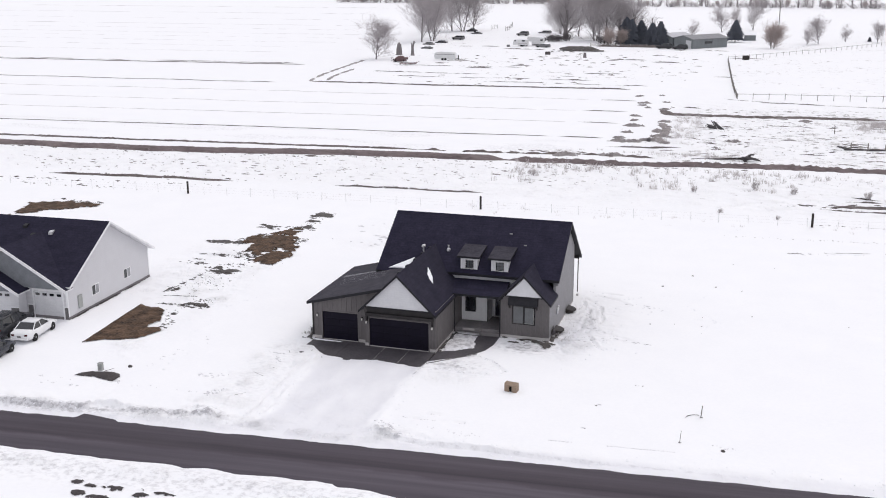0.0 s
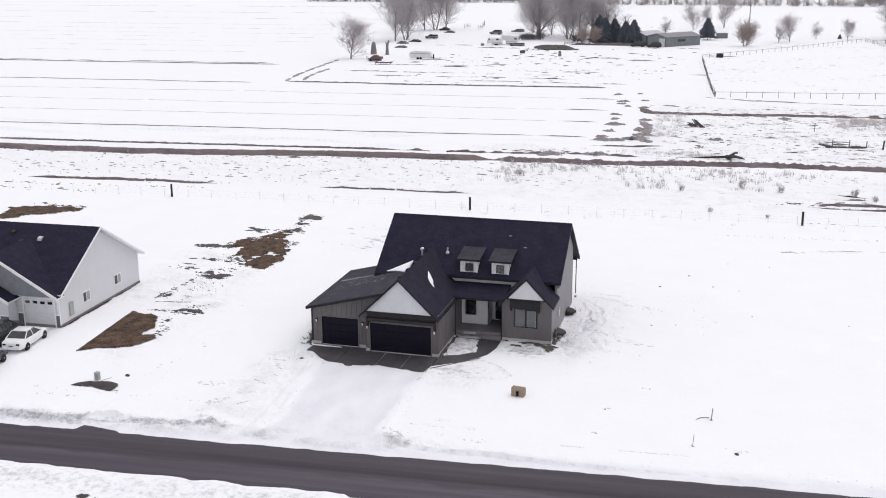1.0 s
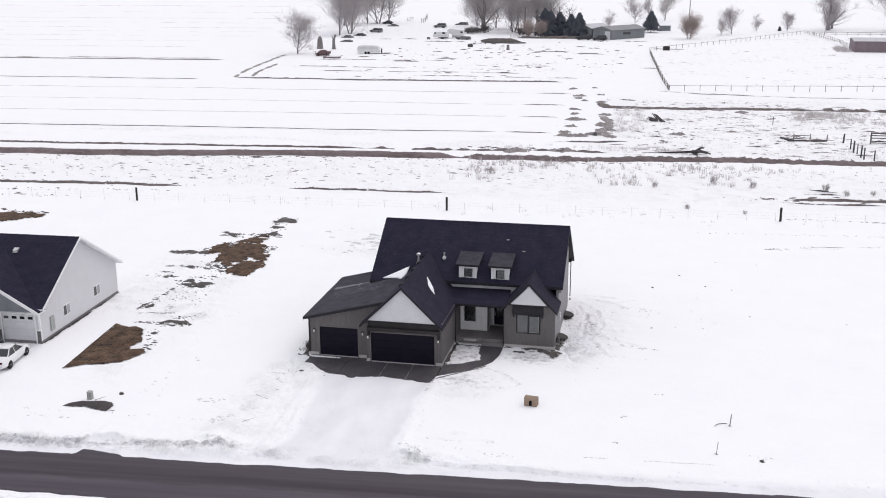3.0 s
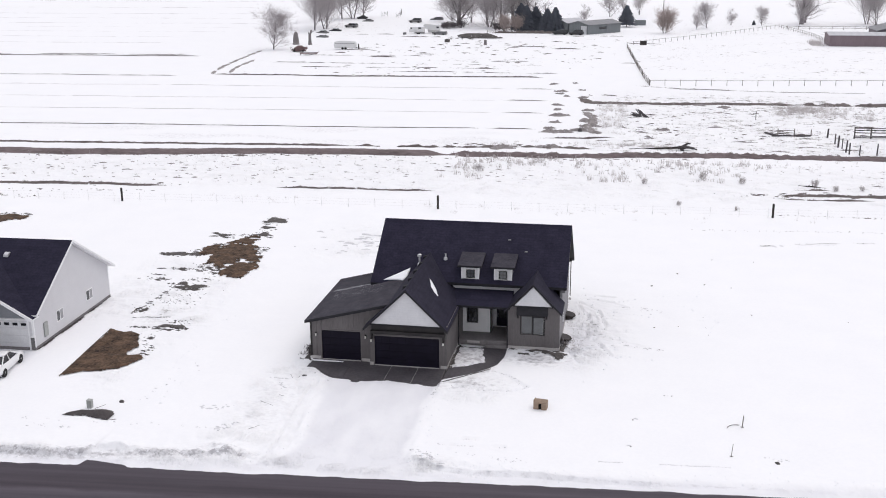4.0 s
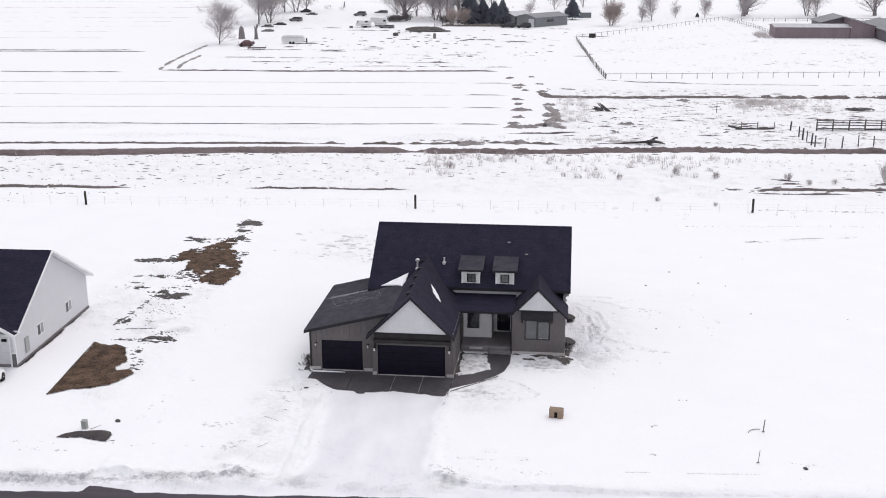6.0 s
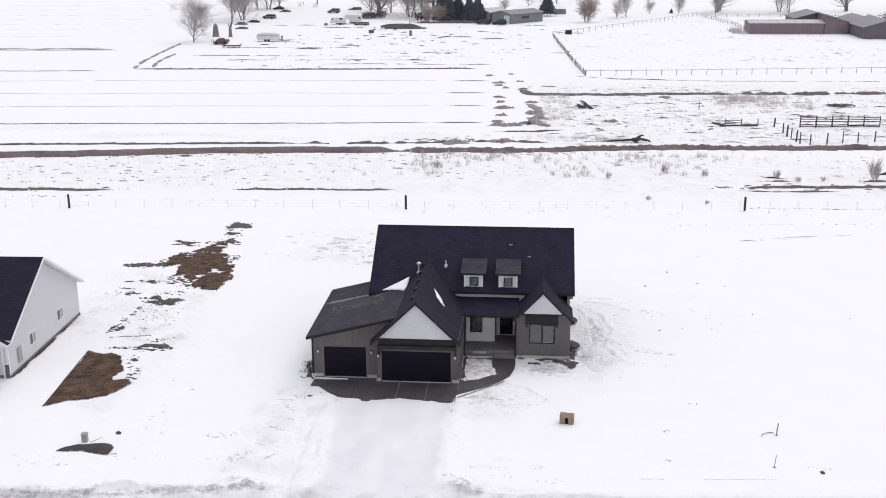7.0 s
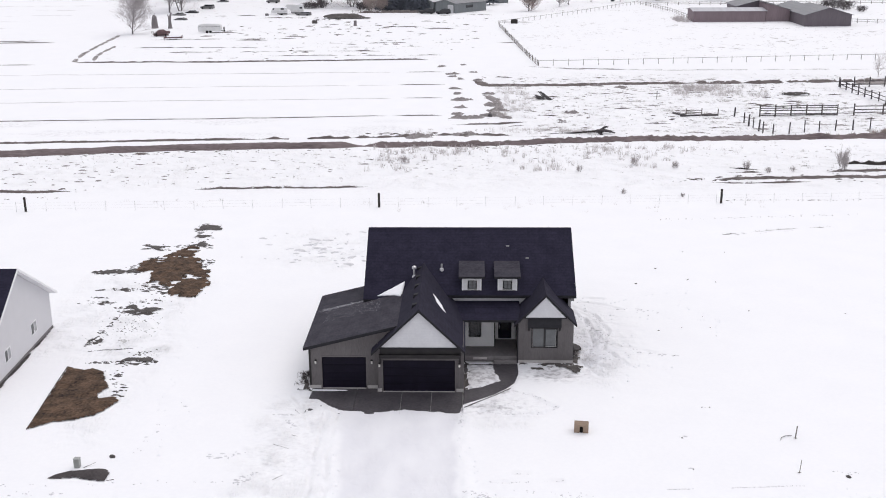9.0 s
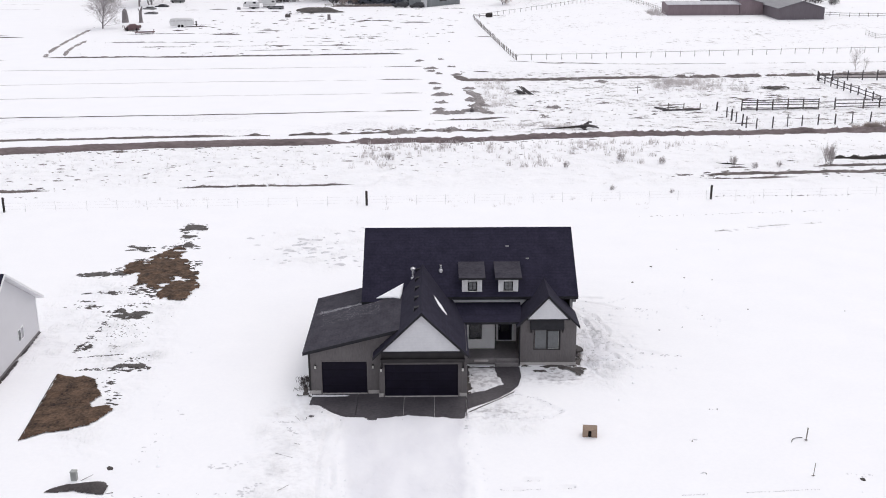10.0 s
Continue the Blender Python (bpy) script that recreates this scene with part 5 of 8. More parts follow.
for v0, v1 in ((3.6, 4.6), (8.7, 9.75)):
    w = part("window", Geo().box(0.0, 0.04, v0 - 0.07, v1 + 0.07, 1.07, 1.12).box(0.0, 0.04, v0 - 0.07, v1 + 0.07, 1.92, 1.98).box(0.0, 0.04, v0 - 0.07, v0, 1.12, 1.92).box(0.0, 0.04, v1, v1 + 0.07, 1.12, 1.92).box(0.0, 0.035, (v0 + v1) / 2 - 0.03, (v0 + v1) / 2 + 0.03, 1.12, 1.92), M_NBTRIM, nb)
    part("pane", Geo().box(0.0, 0.02, v0, (v0 + v1) / 2 - 0.03, 1.12, 1.92), M_GLASS, w)
    part("pane", Geo().box(0.0, 0.02, (v0 + v1) / 2 + 0.03, v1, 1.12, 1.92), M_PALEPANE, w, "pane with a pale reflection in its colour")
part("meter_box", Geo().box(0.0, 0.12, 1.42, 1.98, 0.6, 1.75, 0, 0.02), M_UTIL, nb, "grey meter box")
for u, v in ((-4.4, 4.9), (-6.0, 4.5), (-7.3, 5.4)):
    z = 2.86 + (v + 0.45) * 0.603
    part("roof_vent", Geo().prism([(v - 0.22, z - 0.12), (v - 0.18, z + 0.10), (v + 0.15, z + 0.22), (v + 0.25, z + 0.15)], "x", u - 0.2, u + 0.2), M_METAL if u > -5 else M_FASCIA, nb, "roof vent")


# ---- vehicles ----
def wheel(parent, x, y, r, w):
    t = part("wheel", Geo().lathe([(r * 0.62, -w / 2), (r * 0.92, -w / 2), (r, -w * 0.3), (r, w * 0.3), (r * 0.92, w / 2), (r * 0.62, w / 2)], (x, y, r), 16, "x"), M_TYRE, parent)
    s = 1 if x > 0 else -1
    part("rim", Geo().lathe([(r * 0.64, -0.02), (r * 0.55, 0.02), (r * 0.2, 0.03), (r * 0.1, 0.045)], (x + s * (w / 2 - 0.03), y, r), 12, "x"), M_RIM, t)


def car(paint, label, at, rz, length=4.6, width=1.8, height=1.45, suv=False, snow=False, tail=True):
    """A parked car: nose towards +y, wheels, glasshouse and lamps as parts."""
    c = thing("car", label, "car", at, rz)
    L, W = length / 2, width / 2
    belt = 0.92 if not suv else 1.08
    hood = belt - 0.10
    if suv:
        st = [(-L, 0.86, 0.5, belt - 0.1), (-L + 0.08, 0.94, 0.33, belt), (-L * 0.6, 1, 0.26, belt + 0.02), (0, 1, 0.25, belt), (L * 0.42, 1, 0.26, belt - 0.02), (L * 0.8, 0.96, 0.27, hood), (L - 0.08, 0.88, 0.33, hood - 0.12), (L, 0.78, 0.45, hood - 0.28)]
    else:
        st = [(-L, 0.80, 0.45, belt - 0.16), (-L + 0.1, 0.91, 0.31, belt + 0.02), (-L * 0.66, 0.99, 0.24, belt + 0.05), (0, 1, 0.22, belt), (L * 0.4, 1, 0.23, belt - 0.01), (L * 0.75, 0.96, 0.25, hood - 0.03), (L - 0.1, 0.86, 0.30, hood - 0.17), (L, 0.74, 0.42, hood - 0.30)]
    pts = []
    for y, k, z0, z1 in st:
        w = W * k
        zm = z0 + (z1 - z0) * 0.55
        pts += [(-w * 0.88, y, z0), (-w, y, z0 + 0.12), (-w * 1.0, y, zm), (-w * 0.93, y, z1 - 0.05), (-w * 0.80, y, z1), (w * 0.80, y, z1), (w * 0.93, y, z1 - 0.05), (w, y, zm), (w, y, z0 + 0.12), (w * 0.88, y, z0)]
    g = Geo()
    g.smooth = True
    g.loft_idx(pts, len(st), 10)
    part("body", g, paint, c)
    y0, y1, y2, y3 = (-L + 0.12, -L + 0.42, L * 0.12, L * 0.46) if suv else (-L * 0.70, -L * 0.36, L * 0.10, L * 0.44)
    top = height
    gl = Geo()
    gl.smooth = False
    lo, hi = W * 0.90, W * 0.70
    ring = lambda y, w, z: [(-w, y, z), (w, y, z)]
    b = [(-lo, y0, belt - 0.03), (lo, y0, belt - 0.03), (lo, y3, belt - 0.03), (-lo, y3, belt - 0.03)]
    t = [(-hi, y1, top - 0.06), (hi, y1, top - 0.06), (hi, y2, top - 0.06), (-hi, y2, top - 0.06)]
    gl.loft_idx(b + t, 2, 4)
    part("windows", gl, M_GLASS, c, "dark tinted windows")
    rf = Geo()
    rf.smooth = True
    rf.loft_idx([(-hi - 0.03, y1 - 0.06, top - 0.08), (hi + 0.03, y1 - 0.06, top - 0.08), (hi + 0.03, y2 + 0.06, top - 0.08), (-hi - 0.03, y2 + 0.06, top - 0.08), (-hi * 0.85, y1 + 0.1, top), (hi * 0.85, y1 + 0.1, top), (hi * 0.85, y2 - 0.1, top), (-hi * 0.85, y2 - 0.1, top)], 2, 4)
    part("roof", rf, M_SNOWCAP if snow else paint, c)
    for s in (-1, 1):
        for ya, yb in ((y0, y1), (y3, y2)):
            part("pillar", Geo().tube((s * (lo + 0.005), ya, belt - 0.02), (s * (hi + 0.01), yb, top - 0.06), 0.045, 0.04, 5), paint, c)
        ym = (y1 + y2) / 2
        part("pillar", Geo().tube((s * (lo + 0.005), ym, belt - 0.02), (s * (hi + 0.01), ym, top - 0.06), 0.04, 0.035, 5), paint, c)
        for yw in (-L * 0.60, L * 0.61):
            wheel(c, s * (W - 0.09), yw, 0.33 if not suv else 0.37, 0.21)
        if tail:
            part("tail_lamp", Geo().box(s * W * 0.62 - 0.14, s * W * 0.62 + 0.14, -L - 0.01, -L + 0.08, belt - 0.27, belt - 0.12, 0, 0.02), M_TAIL, c, "red tail lamp")
        part("mirror", Geo().box(s * (W + 0.02) - 0.07, s * (W + 0.02) + 0.07, y3 - 0.3, y3 - 0.18, belt, belt + 0.14, 0, 0.03), paint, c)
    part("bumper", Geo().box(-W * 0.8, W * 0.8, -L - 0.04, -L + 0.1, 0.32, 0.55, 0, 0.04), paint, c)
    if tail:
        part("number_plate", Geo().box(-0.16, 0.16, -L - 0.05, -L - 0.035, 0.56, 0.68), M_CARGREY, c)
    return c


car(M_CARWHITE, "white sedan parked in front of the garage", (-31.68, -5.40, 0.02), 8, 4.5, 1.78, 1.42)
car(M_CARDARK, "dark grey estate car parked on the drive", (-34.2, -5.2, 0.02), 8, 4.8, 1.9, 1.7, True)
car(M_CARBLUE, "navy sedan parked at the drive's end", (-31.5, -10.75, 0.02), 8)


# ---- bare soil, stones and small things on the lot ----
def soil(name, poly, cell, lift, rag, mat, label, seed, lump=0.06, category="bare soil", mound=0.0, holes=0.0):
    """A patch where the snow is gone: cells inside a ragged outline, laid just over the snow surface."""
    px, py = [p[0] for p in poly], [p[1] for p in poly]
    xs = np.arange(min(px) - 0.6, max(px) + 0.6, cell)
    ys = np.arange(min(py) - 0.6, max(py) + 0.6, cell)
    A_, B_ = np.meshgrid(xs, ys)
    d = outline_distance(A_, B_, poly) + rag * (fbm(A_, B_, max(0.5, rag * 2.4), seed, 5) - 0.5) * 2.6 + min(rag, 0.5) * (fbm(A_, B_, 0.7, seed + 40, 4) - 0.5) * 3.0
    d = np.maximum(d, (fbm(A_ * 0.6, B_, 1.1, seed + 60, 4) - 1.0 + holes) * 6) if holes else d
    z = snow_height(A_, B_) + lift * step01(-d, -0.15, 0.25) + lump * 1.8 * (fbm(A_, B_, 0.7, seed + 3) - 0.4) * step01(-d, 0, 0.5) + mound * step01(-outline_distance(A_, B_, poly), -0.1, max(0.7, mound * 2.2))
    A_ = A_ + cell * 0.45 * (vnoise(A_, B_, cell * 1.5, seed + 7) - 0.5)
    ny_, nx_ = A_.shape
    ids = np.arange(nx_ * ny_).reshape(ny_, nx_)
    keep = (d[:-1, :-1] < 0) & (d[1:, 1:] < 0) & (d[:-1, 1:] < 0) & (d[1:, :-1] < 0)
    q = np.stack([ids[:-1, :-1][keep], ids[:-1, 1:][keep], ids[1:, 1:][keep], ids[1:, :-1][keep]], -1)
    used, inv = np.unique(q.ravel(), return_inverse=True)
    pts = np.stack([A_, B_, z], -1).reshape(-1, 3)[used]
    g = Geo()
    g.smooth = True
    g.add(pts.tolist(), inv.reshape(-1, 4).tolist())
    return solo(name, g, mat, label, category, kind="structure")


soil("soil_patch", [(-26.86, -5.86), (-27.01, -3.80), (-27.32, -0.85), (-27.58, 2.21), (-27.69, 3.77), (-26.34, 3.18), (-25.81, 3.65), (-24.80, 2.99), (-24.12, 1.41), (-23.58, 0.21), (-24.04, -0.68), (-23.67, -1.50), (-22.71, -1.12), (-22.18, -1.74), (-22.59, -3.07), (-23.31, -4.06), (-24.24, -4.66), (-25.53, -4.97), (-25.97, -5.46)], 0.10, 0.12, 0.10, M_SOIL, "bare brown soil bank showing through the snow", 11, 0.09)
soil("soil_patch", [(-27.2, 31.5), (-25.9, 33.4), (-24.2, 30.0), (-23.4, 27.5), (-22.6, 22.5), (-22.1, 18.9), (-24.0, 18.4), (-25.3, 20.5), (-27.6, 21.5), (-27.8, 25.0), (-29.2, 25.4), (-29.3, 27.6), (-27.9, 29.0)], 0.13, 0.05, 1.5, M_SOIL, "large ragged patch of bare brown soil in snow", 12, 0.12, holes=0.27)
soil("soil_patch", [(-27.4, 40.6), (-25.0, 40.8), (-24.6, 38.9), (-27.0, 38.6)], 0.12, 0.05, 0.45, M_SOILG, "small dark patch of bare soil in snow", 13)
soil("soil_patch", [(-26.6, 37.2), (-24.6, 37.0), (-24.8, 36.2), (-26.4, 36.3)], 0.12, 0.05, 0.4, M_SOILG, "small dark patch of bare soil in snow", 14)
soil("soil_patch", [(-25.7, 34.6), (-24.8, 34.4), (-24.6, 32.9), (-25.4, 33.2)], 0.12, 0.05, 0.3, M_SOILG, "small dark patch of bare soil in snow", 15)
soil("soil_patch", [(-33.4, 24.9), (-29.4, 25.7), (-28.8, 24.9), (-31.2, 24.4)], 0.12, 0.05, 0.7, M_SOILG, "thin streak of bare soil in snow", 16)
soil("soil_patch", [(-31.0, 20.5), (-28.2, 20.8), (-28.4, 19.7), (-30.6, 19.9)], 0.12, 0.05, 0.7, M_SOILG, "small dark patch of bare soil in snow", 17)
soil("soil_patch", [(-31.4, 17.4), (-28.6, 17.4), (-28.9, 16.8), (-31.0, 16.9)], 0.12, 0.05, 0.6, M_SOILG, "small dark patch of bare soil in snow", 18)
soil("soil_patch", [(-26.6, 15.8), (-24.2, 15.6), (-24.6, 14.4), (-26.2, 14.7)], 0.12, 0.05, 0.8, M_SOILG, "small dark patch of bare soil in snow", 19)
soil("soil_patch", [(-30.6, 33.4), (-28.6, 33.2), (-28.4, 31.6), (-30.2, 32.2)], 0.12, 0.05, 0.7, M_SOILG, "small dark patch of bare soil in snow", 20)
soil("soil_patch", [(-24.6, 5.6), (-21.8, 5.7), (-21.7, 4.6), (-24.4, 4.9)], 0.12, 0.05, 0.7, M_SOILG, "small dark patch of bare soil in snow", 22)
soil("soil_patch", [(-28.0, 8.4), (-26.7, 9.0), (-26.8, 8.2), (-27.8, 7.9)], 0.12, 0.05, 0.35, M_SOILG, "small dark patch of bare soil in snow", 23)
soil("soil_patch", [(-63.5, 35.6), (-59.5, 37.9), (-55.0, 37.3), (-54.6, 36.2), (-57.5, 33.2), (-60.5, 30.0), (-62.0, 29.0)], 0.2, 0.06, 0.9, M_SOIL, "bare brown soil behind the duplex", 24, 0.1)
soil("gravel_heap", [(-23.3, -12.1), (-22.9, -11.6), (-22.2, -11.2), (-21.2, -11.0), (-20.2, -10.9), (-19.8, -11.3), (-19.75, -12.35), (-20.6, -12.3), (-21.6, -12.0)], 0.08, 0.05, 0.04, M_HEAP, "low heap of dark gravel in the snow", 25, 0.05, "gravel heap", 0.36)
soil("mud_patch", [(7.2, 4.5), (8.8, 4.6), (8.9, 3.6), (8.3, 3.2), (7.5, 3.7)], 0.07, 0.06, 0.4, M_SOILG, "dark mud and stones at the house corner", 26, 0.08, "mud", 0.10)
soil("mud_patch", [(4.5, 4.78), (8.5, 4.78), (8.5, 4.45), (6.8, 4.3), (4.5, 4.4)], 0.07, 0.04, 0.25, M_SOILG, "thin strip of mud along the house wall", 27, 0.05, "mud")
soil("mud_patch", [(4.7, 4.1), (6.1, 4.0), (6.4, 3.75), (5.4, 3.6)], 0.07, 0.04, 0.35, M_SOILG, "small patch of mud before the bay", 29, 0.05, "mud")
soil("mud_patch", [(8.46, 4.7), (8.5, 7.6), (8.9, 7.4), (9.1, 6.2), (8.85, 5.0)], 0.07, 0.06, 0.35, M_SOILG, "strip of mud along the gable wall", 30, 0.08, "mud", 0.06)
soil("planting_bed", [(0.45, 0.35), (0.46, 4.5), (0.85, 4.45), (0.95, 3.0), (0.8, 0.5)], 0.07, 0.07, 0.25, M_SOILG, "dark planting bed beside the garage wall", 33, 0.08, "planting bed", 0.08)
soil("planting_bed", [(0.65, 4.5), (0.65, 5.1), (2.68, 5.1), (2.68, 4.6), (1.6, 4.45)], 0.07, 0.05, 0.12, M_HEAP, "dark soil bed before the porch edge", 34, 0.06, "planting bed", 0.05)
g = Geo()
g.smooth = True
g.loft_idx([(x, y, 0.002) for x, y in ((-9.68, 0.06), (-8.6, 0.04), (-7.3, 0.10), (-7.25, 0.22), (-8.4, 0.30), (-9.68, 0.32))] + [(x, y, 0.035) for x, y in ((-9.60, 0.10), (-8.6, 0.09), (-7.5, 0.14), (-7.45, 0.19), (-8.4, 0.26), (-9.60, 0.28))], 2, 6)
solo("snow_strip", g, M_SNOWCAP, "thin strip of snow before the single garage door", "snow patch")
solo("edge_board", Geo().box(0.46, 0.52, -4.7, -0.12, -0.1, 0.075), M_OLDPOST, "dark form board along the drive's edge", "form board")
edge = [(0.62, -2.55), (1.5, -1.72), (2.75, -0.62), (3.75, 0.42)]
g = Geo()
for (ax, ay), (bx, by) in zip(edge[:-1], edge[1:]):
    g.tube((ax, ay, 0.09), (bx, by, 0.09), 0.028, 0.028, 6, caps=True)
solo("edge_board", g, M_OLDPOST, "dark edging board along the curved path", "form board")
soil("mud_patch", [(-10.5, 2.4), (-9.95, 2.4), (-9.9, 0.3), (-10.5, 0.4)], 0.1, 0.03, 0.45, M_SOILG, "thin strip of mud along the garage wall", 28, 0.05, "mud")
for k, (x, y, w, d) in enumerate([(-16.4, -24.2, 0.5, 0.3), (-13.0, -26.05, 0.5, 0.4), (-12.15, -27.05, 0.8, 0.8), (-11.9, -26.3, 0.7, 0.35), (-11.25, -26.15, 0.4, 0.35), (-10.7, -27.3, 1.4, 0.6), (-10.35, -26.05, 1.1, 0.7), (-8.6, -26.4, 1.1, 0.8), (-8.9, -25.8, 0.4, 0.5), (-7.4, -25.9, 1.3, 0.6)]):
    soil("mud_patch", [(x + w * 0.55 * math.cos(a * 0.785), y + d * 0.4 * math.sin(a * 0.785)) for a in range(8)], 0.06, 0.05, 0.17, M_HEAP, "dark clod of earth in the roadside snow", 60 + k, 0.12, "mud", 0.12, 0.22)


def stone(x, y, r, name="stone", label="dark stone lying in the snow"):
    g = Geo()
    g.smooth = True
    rr = random.Random(int(x * 91 + y * 7))
    prof = [(0.5, -0.35), (0.95, -0.05), (1.0, 0.15), (0.75, 0.45), (0.3, 0.6)]
    pts = [(r * a * math.cos(i * math.pi / 4) * rr.uniform(0.8, 1.15), 0.7 * r * a * math.sin(i * math.pi / 4) * rr.uniform(0.8, 1.15), r * h * 0.8) for a, h in prof for i in range(8)]
    g.loft_idx(pts, 5, 8)
    return solo(name, g, M_SOILG, label, "stone", (x, y, float(snow_height(np.array([x]), np.array([y]))[0])), rr.uniform(0, 180))


sf = thing("silt_fence", "low grey-brown silt fence along the bare soil bank", "silt fence")
run = [(-26.83, -5.9), (-27.00, -3.8), (-27.30, -0.85), (-27.58, 2.2), (-27.70, 3.7)]
for (ax, ay), (bx, by) in zip(run[:-1], run[1:]):
    part("fabric", Geo().loft_idx([(ax - 0.02, ay, 0.0), (ax + 0.02, ay, 0.0), (bx + 0.02, by, 0.0), (bx - 0.02, by, 0.0), (ax - 0.03, ay, 0.09), (ax + 0.01, ay, 0.10), (bx + 0.01, by, 0.09), (bx - 0.03, by, 0.10)], 2, 4), M_OLDPOST, sf)
    part("stake", Geo().box(ax - 0.02, ax + 0.02, ay - 0.02, ay + 0.02, -0.2, 0.15), M_RAIL, sf)
stone(-20.3, -9.35, 0.24)
solo("stick", Geo().tube((-21.55, -10.75, 0.08), (-20.95, -10.35, 0.22), 0.02, 0.012, 5).tube((-19.75, -12.2, 0.06), (-19.35, -12.1, 0.10), 0.03, 0.02, 5), M_BARK, "dark stick by the gravel heap", "stick")
stone(22.55, -11.27, 0.19)
for x, y, r in ((15.5, 22.1, 0.13), (20.2, 23.2, 0.11), (22.5, 22.6, 0.08), (23.6, 15.5, 0.09), (31.2, 15.0, 0.06), (17.5, 11.8, 0.06), (19.7, 11.8, 0.05), (15.6, 11.2, 0.09), (15.9, 6.3, 0.06), (19.6, 14.2, 0.05), (16.1, -2.3, 0.06), (16.6, -2.3, 0.07), (14.0, -6.6, 0.08), (13.9, -10.5, 0.06), (17.9, 26.3, 0.12), (25.3, 31.4, 0.06), (21.4, 31.6, 0.07), (19.8, 10.1, 0.04)):
    stone(x, y, r, "clod", "small dark clod on the snow")

uc = thing("utility_cabinet", "squat grey-green utility pedestal in the snow", "utility box", (-21.93, -10.65, 0.0))
part("body", Geo().box(-0.17, 0.17, -0.16, 0.16, -0.1, 0.56, 0, 0.03), M_UTIL, uc)
part("lid", Geo().box(-0.185, 0.185, -0.175, 0.175, 0.56, 0.66, 0, 0.03), M_UTIL, uc)

sb = thing("plywood_box", "small plywood box with a doorway standing in snow", "wooden box", (7.92, -5.72, 0.0), -8)
part("side_panel", Geo().box(-0.44, -0.41, -0.26, 0.26, -0.1, 0.66), M_PLY, sb)
part("side_panel", Geo().box(0.41, 0.44, -0.26, 0.26, -0.1, 0.60), M_PLY, sb)
part("back_panel", Geo().box(-0.41, 0.41, 0.23, 0.26, -0.1, 0.62), M_PLY, sb)
part("front_panel", wall_cells(Geo(), "y", -0.26, -0.23, -0.41, 0.41, -0.1, 0.57, [(-0.10, 0.10, -0.05, 0.47)]), M_PLY, sb)
part("lid", Geo().slab([(-0.41, -0.225, 0.57), (0.41, -0.225, 0.55), (0.41, 0.228, 0.60), (-0.41, 0.228, 0.62)], 0.02), M_PLY, sb)
# dark core added to give the box's doorway its shade
part("doorway_core", Geo().lathe([(0.13, -0.1), (0.13, 0.30), (0.06, 0.36), (0.06, 0.42)], (0.0, -0.08, 0), 8), M_HOLE, sb, "dark core for the shade inside the doorway")


def stake(x, y, h, label, w=0.03):
    g = Geo().box(-w, w, -w, w, -0.2, h, 0, 0.006).tube((-0.1, 0, 0.05), (0.12, 0.04, 0.02), 0.02, 0.02, 5)
    s = solo("stake", g, M_RAIL, label, "stake", (x, y, 0.03))
    s.rotation_euler = (0, radians(4), 0)


stake(20.9, -6.55, 0.85, "weathered survey stake with hose beside it")
stake(19.9, -10.8, 0.85, "thin weathered survey stake in snow", 0.018)
g = Geo()
for k in range(8):
    a0, a1 = 1.35 + k * 0.2, 1.35 + (k + 1) * 0.2
    g.tube((20.62 + 0.68 * math.cos(a0), -6.95 + 0.72 * math.sin(a0), 0.07), (20.62 + 0.68 * math.cos(a1), -6.95 + 0.72 * math.sin(a1), 0.07), 0.02, 0.02, 5)
solo("hose", g, M_POST, "short piece of dark hose in the snow", "hose")


def fragments(name, lines, mat, label, seed, category="bare soil", rise=0.18):
    """Flat ragged bits strewn along lines: (x0, y0, x1, y1, spread x, spread y, count, least, most)."""
    rr = random.Random(seed)
    spots = []
    for x0, y0, x1, y1, sx, sy, n, lo, hi in lines:
        for k in range(n):
            u = rr.random()
            spots.append((x0 + (x1 - x0) * u + rr.gauss(0, sx), y0 + (y1 - y0) * u + rr.gauss(0, sy), lo * (hi / lo) ** (rr.random() ** 1.6)))
    sp = np.array(spots)
    zz = snow_height(sp[:, 0], sp[:, 1])
    g = Geo()
    for (x, y, r), z in zip(spots, zz):
        wide, turn = rr.uniform(0.9, 2.4), rr.uniform(-0.4, 0.4)
        ring = []
        for i in range(8):
            q = r * rr.uniform(0.45, 1.25)
            ex, ey = q * wide * math.cos(i * 0.7854), q * 0.8 * math.sin(i * 0.7854)
            ring.append((x + ex * math.cos(turn) - ey * math.sin(turn), y + ex * math.sin(turn) + ey * math.cos(turn), z - 0.02))
        g.add(ring + [(x + rr.uniform(-0.3, 0.3) * r, y + rr.uniform(-0.2, 0.2) * r, z + 0.03 + rise * r)], [(i, (i + 1) % 8, 8) for i in range(8)])
    return solo(name, g, mat, label, category, kind="stuff")


